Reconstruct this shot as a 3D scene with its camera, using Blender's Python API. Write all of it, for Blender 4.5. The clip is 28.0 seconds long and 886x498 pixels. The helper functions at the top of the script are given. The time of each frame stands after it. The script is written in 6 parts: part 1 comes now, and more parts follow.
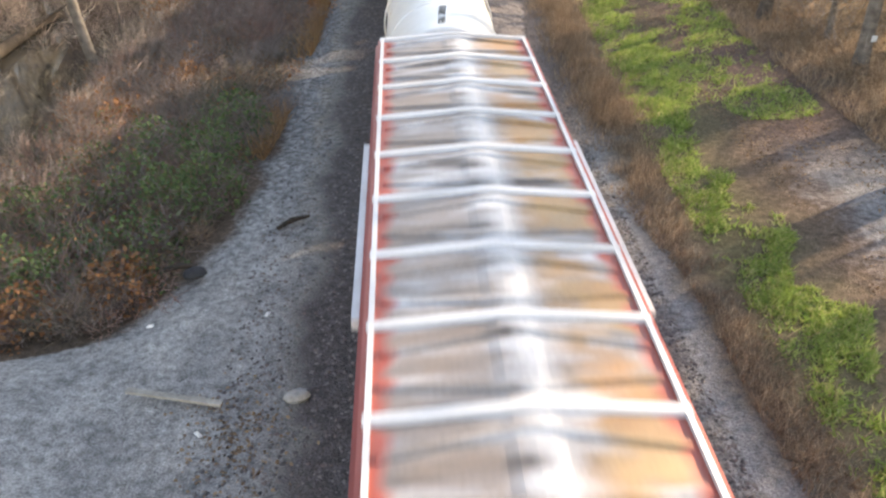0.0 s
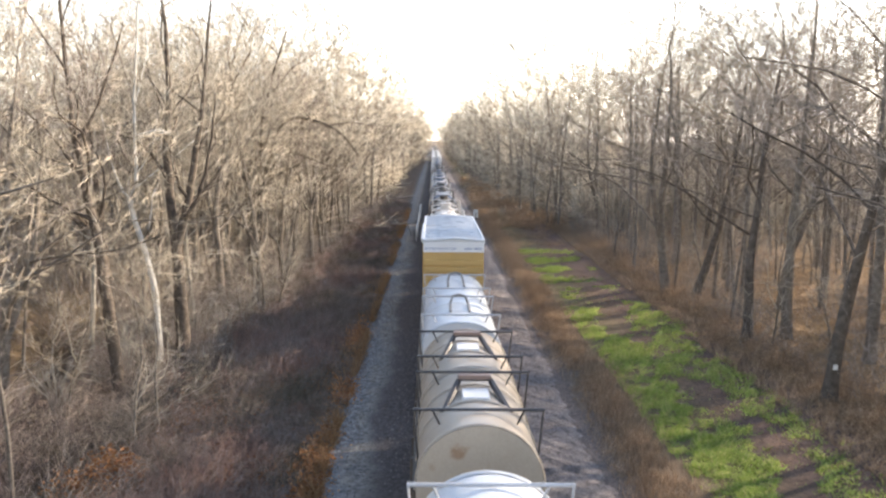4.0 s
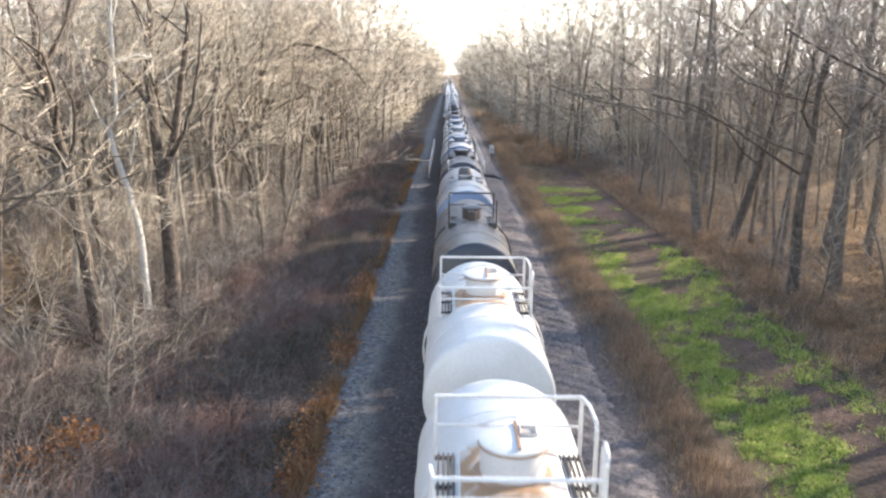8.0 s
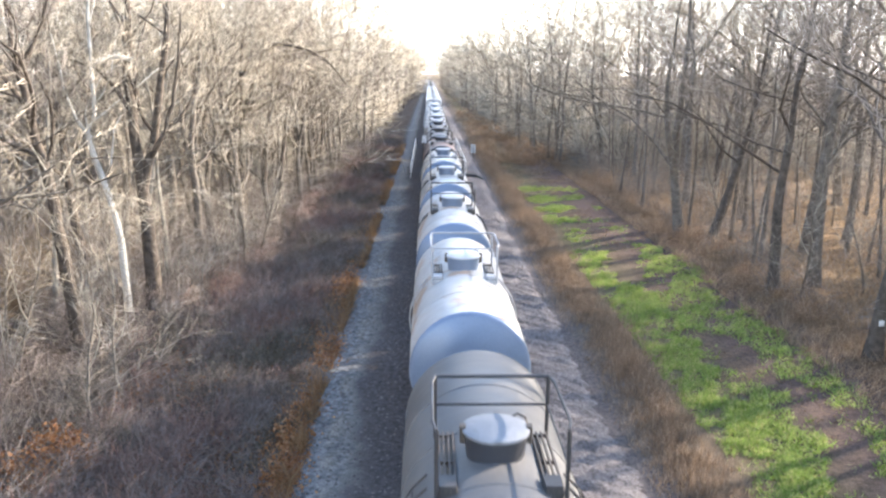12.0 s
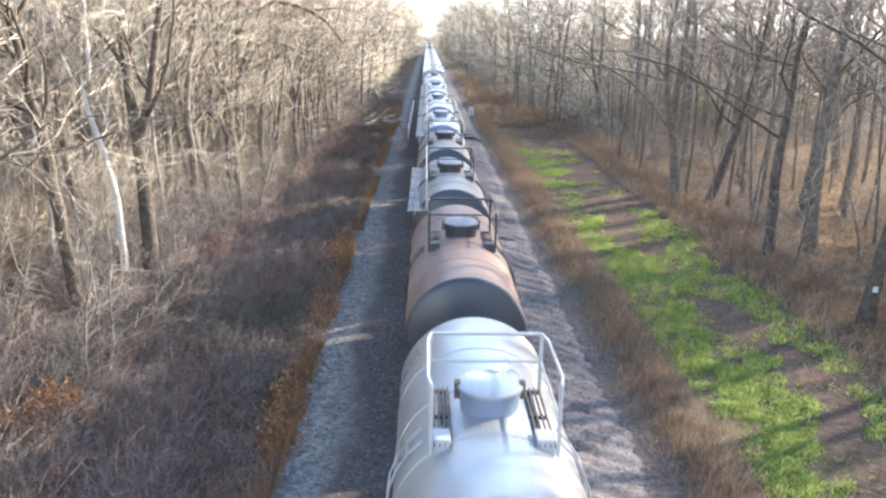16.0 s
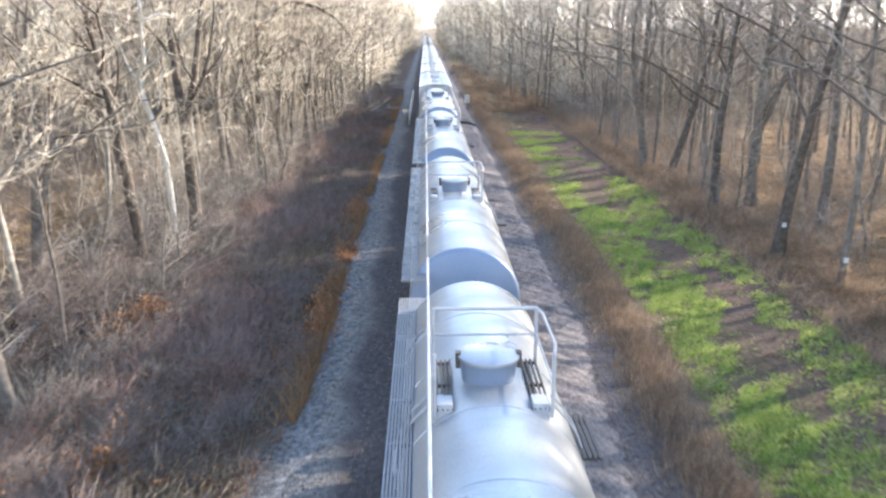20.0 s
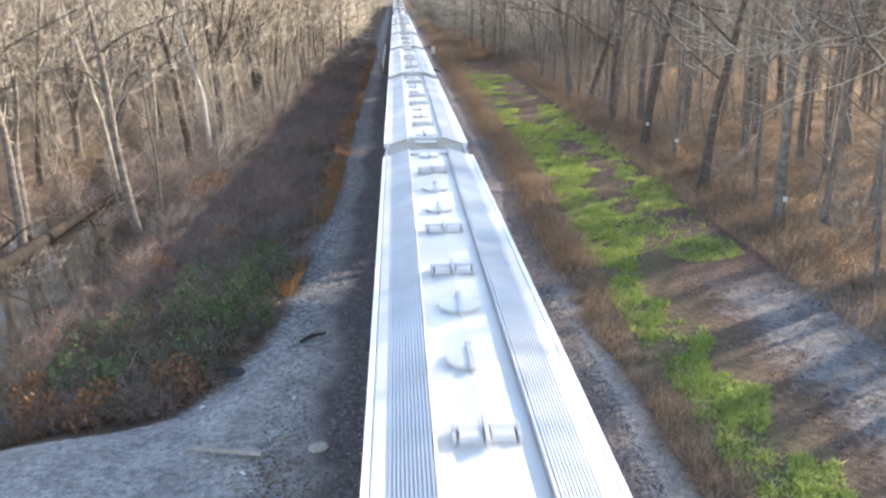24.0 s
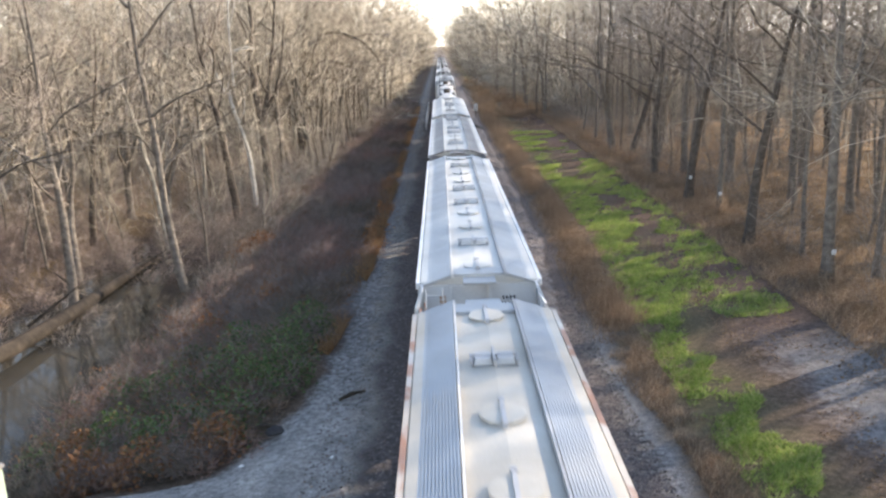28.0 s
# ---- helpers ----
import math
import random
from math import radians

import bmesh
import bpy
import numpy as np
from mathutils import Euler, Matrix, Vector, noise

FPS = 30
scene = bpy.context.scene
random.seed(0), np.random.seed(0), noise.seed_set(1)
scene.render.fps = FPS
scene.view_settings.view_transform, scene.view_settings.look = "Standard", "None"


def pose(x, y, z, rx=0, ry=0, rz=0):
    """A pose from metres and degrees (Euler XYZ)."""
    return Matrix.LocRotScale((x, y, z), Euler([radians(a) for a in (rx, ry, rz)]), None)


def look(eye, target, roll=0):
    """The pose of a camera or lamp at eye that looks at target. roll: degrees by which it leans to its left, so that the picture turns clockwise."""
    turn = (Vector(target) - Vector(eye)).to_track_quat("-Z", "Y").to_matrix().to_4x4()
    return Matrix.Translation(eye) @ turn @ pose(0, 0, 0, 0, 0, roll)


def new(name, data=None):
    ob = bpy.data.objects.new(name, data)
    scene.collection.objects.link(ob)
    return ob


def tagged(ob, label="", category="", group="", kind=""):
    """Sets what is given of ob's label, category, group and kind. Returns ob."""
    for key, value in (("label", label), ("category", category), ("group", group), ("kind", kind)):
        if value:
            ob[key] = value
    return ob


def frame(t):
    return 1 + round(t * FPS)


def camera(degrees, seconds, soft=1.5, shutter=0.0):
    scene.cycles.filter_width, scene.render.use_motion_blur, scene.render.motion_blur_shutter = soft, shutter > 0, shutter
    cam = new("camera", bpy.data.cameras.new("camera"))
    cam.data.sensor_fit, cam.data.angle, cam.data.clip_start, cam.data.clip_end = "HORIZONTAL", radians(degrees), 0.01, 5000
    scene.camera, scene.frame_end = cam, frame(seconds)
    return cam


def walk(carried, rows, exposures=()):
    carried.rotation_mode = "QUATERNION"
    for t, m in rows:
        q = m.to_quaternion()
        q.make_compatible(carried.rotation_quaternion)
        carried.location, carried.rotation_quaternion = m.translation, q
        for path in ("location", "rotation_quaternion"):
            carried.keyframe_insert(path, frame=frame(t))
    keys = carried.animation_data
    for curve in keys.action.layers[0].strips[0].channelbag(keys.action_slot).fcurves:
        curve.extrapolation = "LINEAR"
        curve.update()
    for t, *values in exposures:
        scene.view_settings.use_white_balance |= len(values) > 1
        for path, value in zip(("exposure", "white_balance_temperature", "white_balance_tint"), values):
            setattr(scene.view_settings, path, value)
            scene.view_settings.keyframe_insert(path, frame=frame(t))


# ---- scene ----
cam = camera(57.6, 28.0, soft=2.4, shutter=0.25)
# Seconds, eye, then yaw, pitch and roll in degrees.
PATH = [
    (0, -1.063, -0.600, 9.665, -2.93, -31.97, -0.13),
    (0.5, -1.059, -0.600, 9.673, -3.14, -32.33, 0.26),
    (1, -1.057, -0.600, 9.688, -3.12, -32.68, 0.41),
    (1.2, -1.058, -0.600, 9.710, -3.11, -32.91, 1.03),
    (1.4, -1.048, -0.600, 9.748, -3.06, -29.29, 0.54),
    (1.5, -1.050, -0.600, 9.799, -2.94, -25.92, -0.01),
    (1.6, -1.050, -0.600, 9.860, -2.73, -22.25, -0.26),
    (1.8, -1.048, -0.600, 9.918, -2.63, -14.28, 0.11),
    (2, -1.048, -0.600, 9.983, -2.57, -8.74, 0.13),
    (2.2, -1.047, -0.600, 10.039, -2.09, -6.34, 0.17),
    (2.5, -1.039, -0.600, 10.076, -1.69, -4.22, -0.13),
    (3, -1.037, -0.600, 10.100, -1.71, -4.33, 0.08),
    (3.25, -1.063, 0.854, 10.143, -1.39, -5.55, -0.13),
    (3.5, -1.088, 7.215, 10.186, -1.07, -6.76, -0.34),
    (4, -1.066, 13.407, 10.101, -0.68, -7.75, -0.45),
    (4.6, -1.040, 16.905, 10.000, -0.21, -8.95, -0.58),
    (5.5, -1.000, 17.290, 9.848, 0.49, -10.73, -0.78),
    (6, -0.995, 17.290, 9.842, -0.10, -11.22, -0.87),
    (6.5, -0.990, 17.290, 9.834, -0.17, -11.99, -0.54),
    (7, -0.986, 17.290, 9.821, 0.09, -12.15, -0.31),
    (7.5, -0.977, 17.290, 9.802, 0.16, -12.19, -0.85),
    (8, -0.979, 17.290, 9.795, 0.37, -12.34, -0.57),
    (8.5, -0.981, 17.290, 9.792, 0.86, -12.55, 0.14),
    (9, -0.987, 17.290, 9.790, 1.28, -10.94, -0.50),
    (9.5, -0.993, 17.290, 9.794, 0.71, -11.79, -0.66),
    (10, -0.999, 17.290, 9.799, -0.35, -12.37, -0.48),
    (10.5, -1.001, 17.290, 9.795, -1.52, -12.55, -0.54),
    (11, -1.006, 17.290, 9.795, -2.18, -12.43, -0.81),
    (11.5, -1.007, 17.290, 9.792, -0.91, -12.53, -1.07),
    (12, -1.008, 17.290, 9.788, -0.98, -12.34, -0.36),
    (12.5, -1.006, 17.290, 9.783, -0.97, -13.34, -0.20),
    (13, -1.008, 17.290, 9.777, -0.91, -13.60, 0.13),
    (13.5, -1.011, 17.290, 9.769, -0.73, -14.16, -0.00),
    (15.5, -1.010, 17.290, 9.765, -1.32, -14.83, -0.85),
    (16, -1.007, 17.290, 9.762, -1.07, -14.97, -0.96),
    (16.5, -1.005, 17.290, 9.751, -0.96, -15.19, -0.92),
    (17, -1.005, 17.290, 9.739, -0.90, -15.48, -1.07),
    (17.5, -1.002, 17.290, 9.731, -0.98, -16.80, -0.39),
    (18, -1.000, 17.290, 9.724, -1.00, -17.34, 0.37),
    (18.5, -1.002, 17.290, 9.716, -1.01, -17.03, 0.80),
    (19, -1.002, 17.290, 9.714, -1.10, -17.39, -0.03),
    (19.5, -1.019, 16.445, 9.710, -1.21, -17.36, -0.21),
    (20, -1.001, 9.840, 9.783, -1.23, -15.42, 0.03),
    (20.5, -0.919, 2.308, 9.774, -1.60, -13.32, -0.42),
    (21, -0.970, -2.804, 9.806, -1.95, -13.54, -0.10),
    (21.5, -1.020, -5.558, 9.839, -2.29, -13.76, 0.21),
    (22, -1.071, -6.000, 9.871, -2.64, -13.98, 0.53),
    (22.5, -1.091, -6.006, 9.903, -2.99, -14.20, 0.84),
    (23, -1.075, -6.006, 9.918, -3.49, -17.39, 0.69),
    (23.5, -1.025, -6.006, 9.934, -3.74, -18.57, 0.72),
    (24, -0.986, -6.006, 9.959, -3.27, -18.16, 0.88),
    (24.5, -0.972, -6.006, 9.966, -2.38, -16.63, 0.85),
    (25, -0.962, -6.006, 9.975, -1.76, -14.73, 0.63),
    (25.5, -0.915, -6.006, 9.979, -1.79, -14.31, 0.62),
    (26, -0.880, -6.006, 9.982, -2.40, -14.10, 0.97),
    (26.5, -0.892, -6.006, 9.980, -2.58, -14.00, 1.14),
    (27, -0.912, -6.006, 9.999, -2.80, -13.90, 1.15),
    (27.5, -0.861, -6.006, 10.018, -2.41, -13.50, 0.15),
    (28, -0.779, -6.006, 10.037, -0.29, -14.22, 2.19),
]
EXPOSURES = [(0, 2.48, 9300, 14), (0.5, 2.13, 9800, 14), (0.8, 2.08, 9000, 14), (1, 1.64, 9700, 13), (1.4, 1.59, 9000, 14), (2, 1.62, 8000, 14), (2.6, 2.06, 8000, 14), (3.2, 2.00, 8000, 14), (5.5, 2.45, 7600, 14), (7, 2.29, 7400, 13), (9, 2.28, 7250, 13), (10, 2.68, 7150, 12), (12, 2.69, 7050, 12), (17, 2.72, 7000, 11), (18, 2.86, 7050, 11), (19.5, 2.80, 7000, 11), (20.5, 2.58, 6850, 12), (22.5, 2.45, 6800, 13), (24, 2.42, 7350, 13), (25, 2.11, 7450, 13), (28, 2.02, 7600, 13)]
walk(cam, [(t, pose(x, y, z, 90 + pitch, roll, yaw)) for t, x, y, z, yaw, pitch, roll in PATH], EXPOSURES)

# ---- light: low winter sun ahead and to the right, pale sky ----
SUN_UP, SUN_AHEAD = 23.0, 27.0
world = bpy.data.worlds.new("sky")
scene.world = world
world.use_nodes = True
wn = world.node_tree.nodes
sky = wn.new("ShaderNodeTexSky")
sky.sky_type, sky.sun_disc = "NISHITA", False
sky.sun_elevation, sky.sun_rotation = radians(SUN_UP), radians(90 - SUN_AHEAD)
sky.air_density, sky.dust_density, sky.ozone_density = 0.9, 0.25, 1.2
# the haze near the horizon is white
w_co, w_xyz, w_bw, w_mix, w_map = (wn.new("ShaderNode" + k) for k in ("TexCoord", "SeparateXYZ", "RGBToBW", "MixRGB", "MapRange"))
for a, b in ((w_co.outputs["Generated"], w_xyz.inputs[0]), (w_xyz.outputs[2], w_map.inputs[0]), (w_map.outputs[0], w_mix.inputs[0]), (sky.outputs[0], w_mix.inputs[1]), (sky.outputs[0], w_bw.inputs[0]), (w_bw.outputs[0], w_mix.inputs[2]), (w_mix.outputs[0], wn["Background"].inputs[0])):
    world.node_tree.links.new(a, b)
w_map.inputs[1].default_value, w_map.inputs[2].default_value, w_map.inputs[3].default_value, w_map.inputs[4].default_value = 0.0, 0.35, 0.9, 0.0
wn["Background"].inputs[1].default_value = 0.15
sun = new("sun", bpy.data.lights.new("sun", "SUN"))
sun.data.energy, sun.data.angle, sun.data.color = 3.55, radians(1.0), (1.0, 0.93, 0.85)
toward = Vector((math.cos(radians(SUN_AHEAD)) * math.cos(radians(SUN_UP)), math.sin(radians(SUN_AHEAD)) * math.cos(radians(SUN_UP)), math.sin(radians(SUN_UP))))
sun.matrix_world = look(toward * 100, (0, 0, 0))


# ---- materials ----
def material(name, rough=0.8, metal=0.0):
    m = bpy.data.materials.new(name)
    m.use_nodes = True
    b = m.node_tree.nodes["Principled BSDF"]
    b.inputs["Roughness"].default_value, b.inputs["Metallic"].default_value = rough, metal
    b.inputs["Specular IOR Level"].default_value = 0.15 if rough > 0.82 else 0.5
    return m, m.node_tree.nodes, m.node_tree.links, b


def noise_node(m, scale, detail=4.0, stretch=(1, 1, 1), space="Object"):
    n, l = m.node_tree.nodes, m.node_tree.links
    co, mp, nz = n.new("ShaderNodeTexCoord"), n.new("ShaderNodeMapping"), n.new("ShaderNodeTexNoise")
    mp.inputs["Scale"].default_value = stretch
    nz.inputs["Scale"].default_value, nz.inputs["Detail"].default_value = scale, detail
    l.new(co.outputs[space], mp.inputs[0])
    l.new(mp.outputs[0], nz.inputs["Vector"])
    return nz.outputs["Fac"]


def ramp(m, fac, stops):
    r = m.node_tree.nodes.new("ShaderNodeValToRGB")
    while len(r.color_ramp.elements) < len(stops):
        r.color_ramp.elements.new(0.5)
    for e, (at, c) in zip(r.color_ramp.elements, stops):
        e.position, e.color = at, (*c, 1) if len(c) == 3 else c
    m.node_tree.links.new(fac, r.inputs[0])
    return r.outputs[0]


def mix(m, fac, a, b, how="MIX"):
    n = m.node_tree.nodes.new("ShaderNodeMixRGB")
    n.blend_type = how
    for socket, v in zip(n.inputs, (fac, a, b)):
        if isinstance(v, (int, float)):
            socket.default_value = v
        elif isinstance(v, tuple):
            socket.default_value = (*v, 1)
        else:
            m.node_tree.links.new(v, socket)
    return n.outputs[0]


def calc(m, op, a, b=0.0, clamp=False):
    n = m.node_tree.nodes.new("ShaderNodeMath")
    n.operation, n.use_clamp = op, clamp
    for socket, v in zip(n.inputs, (a, b)):
        if isinstance(v, (int, float)):
            socket.default_value = v
        else:
            m.node_tree.links.new(v, socket)
    return n.outputs[0]


def bump(m, bsdf, fac, strength, distance=0.02):
    n = m.node_tree.nodes.new("ShaderNodeBump")
    n.inputs["Strength"].default_value, n.inputs["Distance"].default_value = strength, distance
    m.node_tree.links.new(fac, n.inputs["Height"])
    m.node_tree.links.new(n.outputs[0], bsdf.inputs["Normal"])


def grey3(v):
    return (v, v, v)


def paint(name, base, dirt, amount=0.45, rust=None, rust_at=0.62, rough=0.45, metal=0.0, band=0.0):
    """Weathered car paint: fine grain, broad dirt, run-down streaks and, if given, patches of rust."""
    m, n, l, b = material(name, rough, metal)
    broad = noise_node(m, 0.55, 5)
    streak = noise_node(m, 2.2, 6, (0.35, 3.0, 0.25))
    fine = noise_node(m, 26, 3)
    c = mix(m, ramp(m, broad, [(0.32, grey3(0)), (0.72, grey3(amount))]), base, dirt)
    c = mix(m, ramp(m, streak, [(0.5, grey3(0)), (0.8, grey3(amount * 0.7))]), c, dirt)
    if rust:
        patch = noise_node(m, 1.1, 7, (1.0, 0.8, 1.0))
        c = mix(m, ramp(m, patch, [(rust_at, grey3(0)), (rust_at + 0.07, grey3(0.85))]), c, rust)
    c = mix(m, 0.18, c, ramp(m, fine, [(0.3, grey3(0.25)), (0.7, grey3(1.0))]), "MULTIPLY")
    l.new(c, b.inputs["Base Color"])
    l.new(ramp(m, broad, [(0.3, grey3(max(0.2, rough - 0.12))), (0.8, grey3(min(1, rough + 0.25)))]), b.inputs["Roughness"])
    bump(m, b, broad if band == 0 else streak, 0.12, 0.05)
    return m


def plain(name, lo, hi, scale=3.0, rough=0.9, space="Object", metal=0.0):
    """A surface whose colour wanders between two tones, with fine grain."""
    m, n, l, b = material(name, rough, metal)
    a, f = noise_node(m, scale, 5, space=space), noise_node(m, scale * 9, 3, space=space)
    c = ramp(m, a, [(0.3, lo), (0.7, hi)])
    l.new(mix(m, 0.35, c, ramp(m, f, [(0.25, grey3(0.35)), (0.75, grey3(1.25))]), "MULTIPLY"), b.inputs["Base Color"])
    bump(m, b, f, 0.3, 0.02)
    return m


def island(name, tones, rough=0.9, thin=0.0):
    """Each loose piece of a mesh takes a tone of its own; thin lets light through a blade or leaf."""
    m, n, l, b = material(name, rough)
    g = n.new("ShaderNodeNewGeometry")
    c = ramp(m, g.outputs["Random Per Island"], [(i / max(1, len(tones) - 1), c) for i, c in enumerate(tones)])
    l.new(c, b.inputs["Base Color"])
    if thin:
        tr, mx = n.new("ShaderNodeBsdfTranslucent"), n.new("ShaderNodeMixShader")
        mx.inputs[0].default_value = thin
        l.new(c, tr.inputs[0])
        l.new(b.outputs[0], mx.inputs[1])
        l.new(tr.outputs[0], mx.inputs[2])
        l.new(mx.outputs[0], n["Material Output"].inputs[0])
    return m


def worn_roof():
    """Red roof paint worn through to bare zinc, most along the ridge, with rust stains."""
    m, n, l, b = material("worn_red_roof", 0.5)
    co, xyz = n.new("ShaderNodeTexCoord"), n.new("ShaderNodeSeparateXYZ")
    l.new(co.outputs["Object"], xyz.inputs[0])
    streak, cloud, patch, fine = noise_node(m, 1.3, 6, (0.5, 2.6, 1)), noise_node(m, 0.8, 5), noise_node(m, 1.0, 6, (0.6, 1.4, 1)), noise_node(m, 22, 3)
    far = calc(m, "ADD", calc(m, "ABSOLUTE", xyz.outputs[0]), calc(m, "MULTIPLY", calc(m, "SUBTRACT", streak, 0.5), 0.55))
    worn = ramp(m, calc(m, "DIVIDE", far, 2.0), [(0.60, grey3(1)), (0.68, grey3(0))])
    zinc = ramp(m, streak, [(0.36, (0.10, 0.085, 0.078)), (0.48, (0.25, 0.225, 0.21)), (0.64, (0.46, 0.45, 0.455))])
    zinc = mix(m, calc(m, "MULTIPLY", ramp(m, patch, [(0.42, grey3(0)), (0.56, grey3(0.75))]), calc(m, "MULTIPLY", calc(m, "ADD", xyz.outputs[0], 0.1), -4.0, True)), zinc, (0.23, 0.175, 0.14))
    stain = calc(m, "MULTIPLY", ramp(m, patch, [(0.38, grey3(0)), (0.52, grey3(0.95))]), calc(m, "MULTIPLY", calc(m, "SUBTRACT", xyz.outputs[0], 0.22), 2.2, True))
    zinc = mix(m, stain, zinc, ramp(m, cloud, [(0.35, (0.29, 0.145, 0.055)), (0.65, (0.36, 0.235, 0.12))]))
    # washed pale along the ridge
    ridge = calc(m, "SUBTRACT", 1.0, calc(m, "MULTIPLY", calc(m, "ABSOLUTE", calc(m, "SUBTRACT", calc(m, "ADD", xyz.outputs[0], calc(m, "MULTIPLY", calc(m, "SUBTRACT", streak, 0.5), 0.5)), 0.14)), 3.6), True)
    zinc = mix(m, calc(m, "MULTIPLY", ridge, 0.75), zinc, (0.50, 0.50, 0.505))
    red = ramp(m, cloud, [(0.3, (0.30, 0.055, 0.035)), (0.7, (0.42, 0.10, 0.07))])
    c = mix(m, 0.25, mix(m, worn, red, zinc), ramp(m, fine, [(0.3, grey3(0.4)), (0.7, grey3(1.1))]), "MULTIPLY")
    l.new(c, b.inputs["Base Color"])
    bump(m, b, streak, 0.25, 0.06)
    return m


M_WHITE = paint("white_tank_paint", (0.70, 0.69, 0.66), (0.48, 0.43, 0.36), 0.4, (0.34, 0.19, 0.09), 0.69)
M_RUSTY_WHITE = paint("stained_white_paint", (0.48, 0.475, 0.465), (0.33, 0.295, 0.26), 0.6, (0.36, 0.24, 0.16), 0.56)
M_SILVER = paint("silver_tank_paint", (0.41, 0.425, 0.44), (0.31, 0.305, 0.29), 0.5, None, 0.7, 0.34, 0.65)
M_BLUESTEEL = paint("blue_grey_steel", (0.42, 0.45, 0.48), (0.34, 0.345, 0.35), 0.4, None, 0.7, 0.34, 0.6)
M_PATCHED = paint("patched_silver_paint", (0.34, 0.35, 0.36), (0.29, 0.27, 0.25), 0.6, (0.24, 0.155, 0.12), 0.57, 0.45, 0.2)
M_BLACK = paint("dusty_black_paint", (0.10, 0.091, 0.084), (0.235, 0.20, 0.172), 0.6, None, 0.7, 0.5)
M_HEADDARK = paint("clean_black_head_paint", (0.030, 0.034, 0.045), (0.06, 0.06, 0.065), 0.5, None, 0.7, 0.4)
# head colour of silver cars with the blue sky reflection put into it
M_HEADSKY = paint("sky_tinted_head_paint", (0.17, 0.225, 0.32), (0.21, 0.25, 0.31), 0.5, None, 0.7, 0.4, 0.2)
M_DECK = paint("rusty_white_deck", (0.66, 0.62, 0.56), (0.45, 0.33, 0.22), 0.8, (0.36, 0.19, 0.08), 0.48, 0.6)
M_DARKGREY = paint("dark_grey_paint", (0.085, 0.086, 0.088), (0.175, 0.163, 0.152), 0.7, None, 0.7, 0.5)
M_GREY = paint("grey_tank_paint", (0.175, 0.173, 0.170), (0.27, 0.24, 0.208), 0.7, None, 0.7, 0.5)
M_LID = paint("scuffed_grey_lid", (0.15, 0.16, 0.18), (0.42, 0.43, 0.45), 0.6, (0.09, 0.085, 0.08), 0.56, 0.6)
M_BROWN = paint("brown_tank_paint", (0.15, 0.085, 0.065), (0.24, 0.19, 0.16), 0.6, None, 0.7, 0.55)
M_TAN = paint("tan_hood_paint", (0.40, 0.35, 0.29), (0.30, 0.24, 0.18), 0.6, (0.25, 0.15, 0.09), 0.66)
M_HOOD = paint("pale_hood_paint", (0.52, 0.53, 0.54), (0.37, 0.355, 0.33), 0.5)
M_COILHOOD = paint("pale_coil_hood_paint", (0.60, 0.635, 0.665), (0.47, 0.455, 0.43), 0.45)
M_HOPPER = paint("pale_grey_hopper_paint", (0.58, 0.60, 0.61), (0.44, 0.42, 0.38), 0.5, (0.36, 0.22, 0.14), 0.74)
M_HOPROOF = paint("white_roof_paint", (0.56, 0.55, 0.515), (0.44, 0.415, 0.365), 0.5)
M_BEIGEROOF = paint("beige_roof_paint", (0.50, 0.47, 0.41), (0.38, 0.33, 0.26), 0.6, (0.36, 0.20, 0.11), 0.70)
M_RUSTSIDE = paint("rust_streaked_side", (0.56, 0.53, 0.48), (0.40, 0.30, 0.22), 0.6, (0.33, 0.13, 0.06), 0.50)
M_DARKHOP = paint("dark_hopper_paint", (0.17, 0.17, 0.18), (0.28, 0.26, 0.24), 0.6)
M_GALV = paint("galvanised_grating", (0.41, 0.43, 0.45), (0.33, 0.335, 0.33), 0.4, None, 0.7, 0.4, 0.4)
M_RED = paint("red_boxcar_paint", (0.36, 0.060, 0.040), (0.22, 0.075, 0.055), 0.6, (0.20, 0.08, 0.05), 0.66, 0.55)
M_REDROOF = worn_roof()
M_ROOFRIB = paint("zinc_roof_rib", (0.60, 0.59, 0.59), (0.44, 0.41, 0.385), 0.7, None, 0.7, 0.5, 0.1)
M_YELLOW = paint("yellow_end_paint", (0.52, 0.33, 0.115), (0.38, 0.25, 0.10), 0.5, None, 0.7, 0.5)
M_BOXWHITE = paint("white_band_paint", (0.70, 0.71, 0.72), (0.56, 0.56, 0.54), 0.35)
M_ZINC = paint("zinc_roof_sheet", (0.52, 0.53, 0.535), (0.41, 0.425, 0.435), 0.4, None, 0.7, 0.30, 0.2)
M_RAILWHITE = paint("white_railing_paint", (0.76, 0.75, 0.72), (0.50, 0.42, 0.33), 0.45)
M_RAILDARK = paint("dark_railing_paint", (0.030, 0.030, 0.034), (0.085, 0.072, 0.062), 0.5)
M_RAILGREY = paint("grey_railing_paint", (0.42, 0.43, 0.45), (0.30, 0.27, 0.24), 0.5)
M_STEEL = paint("dark_steel", (0.07, 0.065, 0.06), (0.15, 0.11, 0.085), 0.6, None, 0.7, 0.6, 0.3)
M_RUST = paint("rust_stained_steel", (0.34, 0.15, 0.06), (0.50, 0.42, 0.34), 0.6, None, 0.7, 0.75)
M_INK = plain("black_lettering", (0.03, 0.03, 0.035), (0.06, 0.06, 0.06))
M_BLUEINK = plain("blue_lettering", (0.10, 0.16, 0.32), (0.16, 0.22, 0.38))
M_PALEINK = plain("pale_lettering", (0.55, 0.55, 0.52), (0.7, 0.7, 0.66))
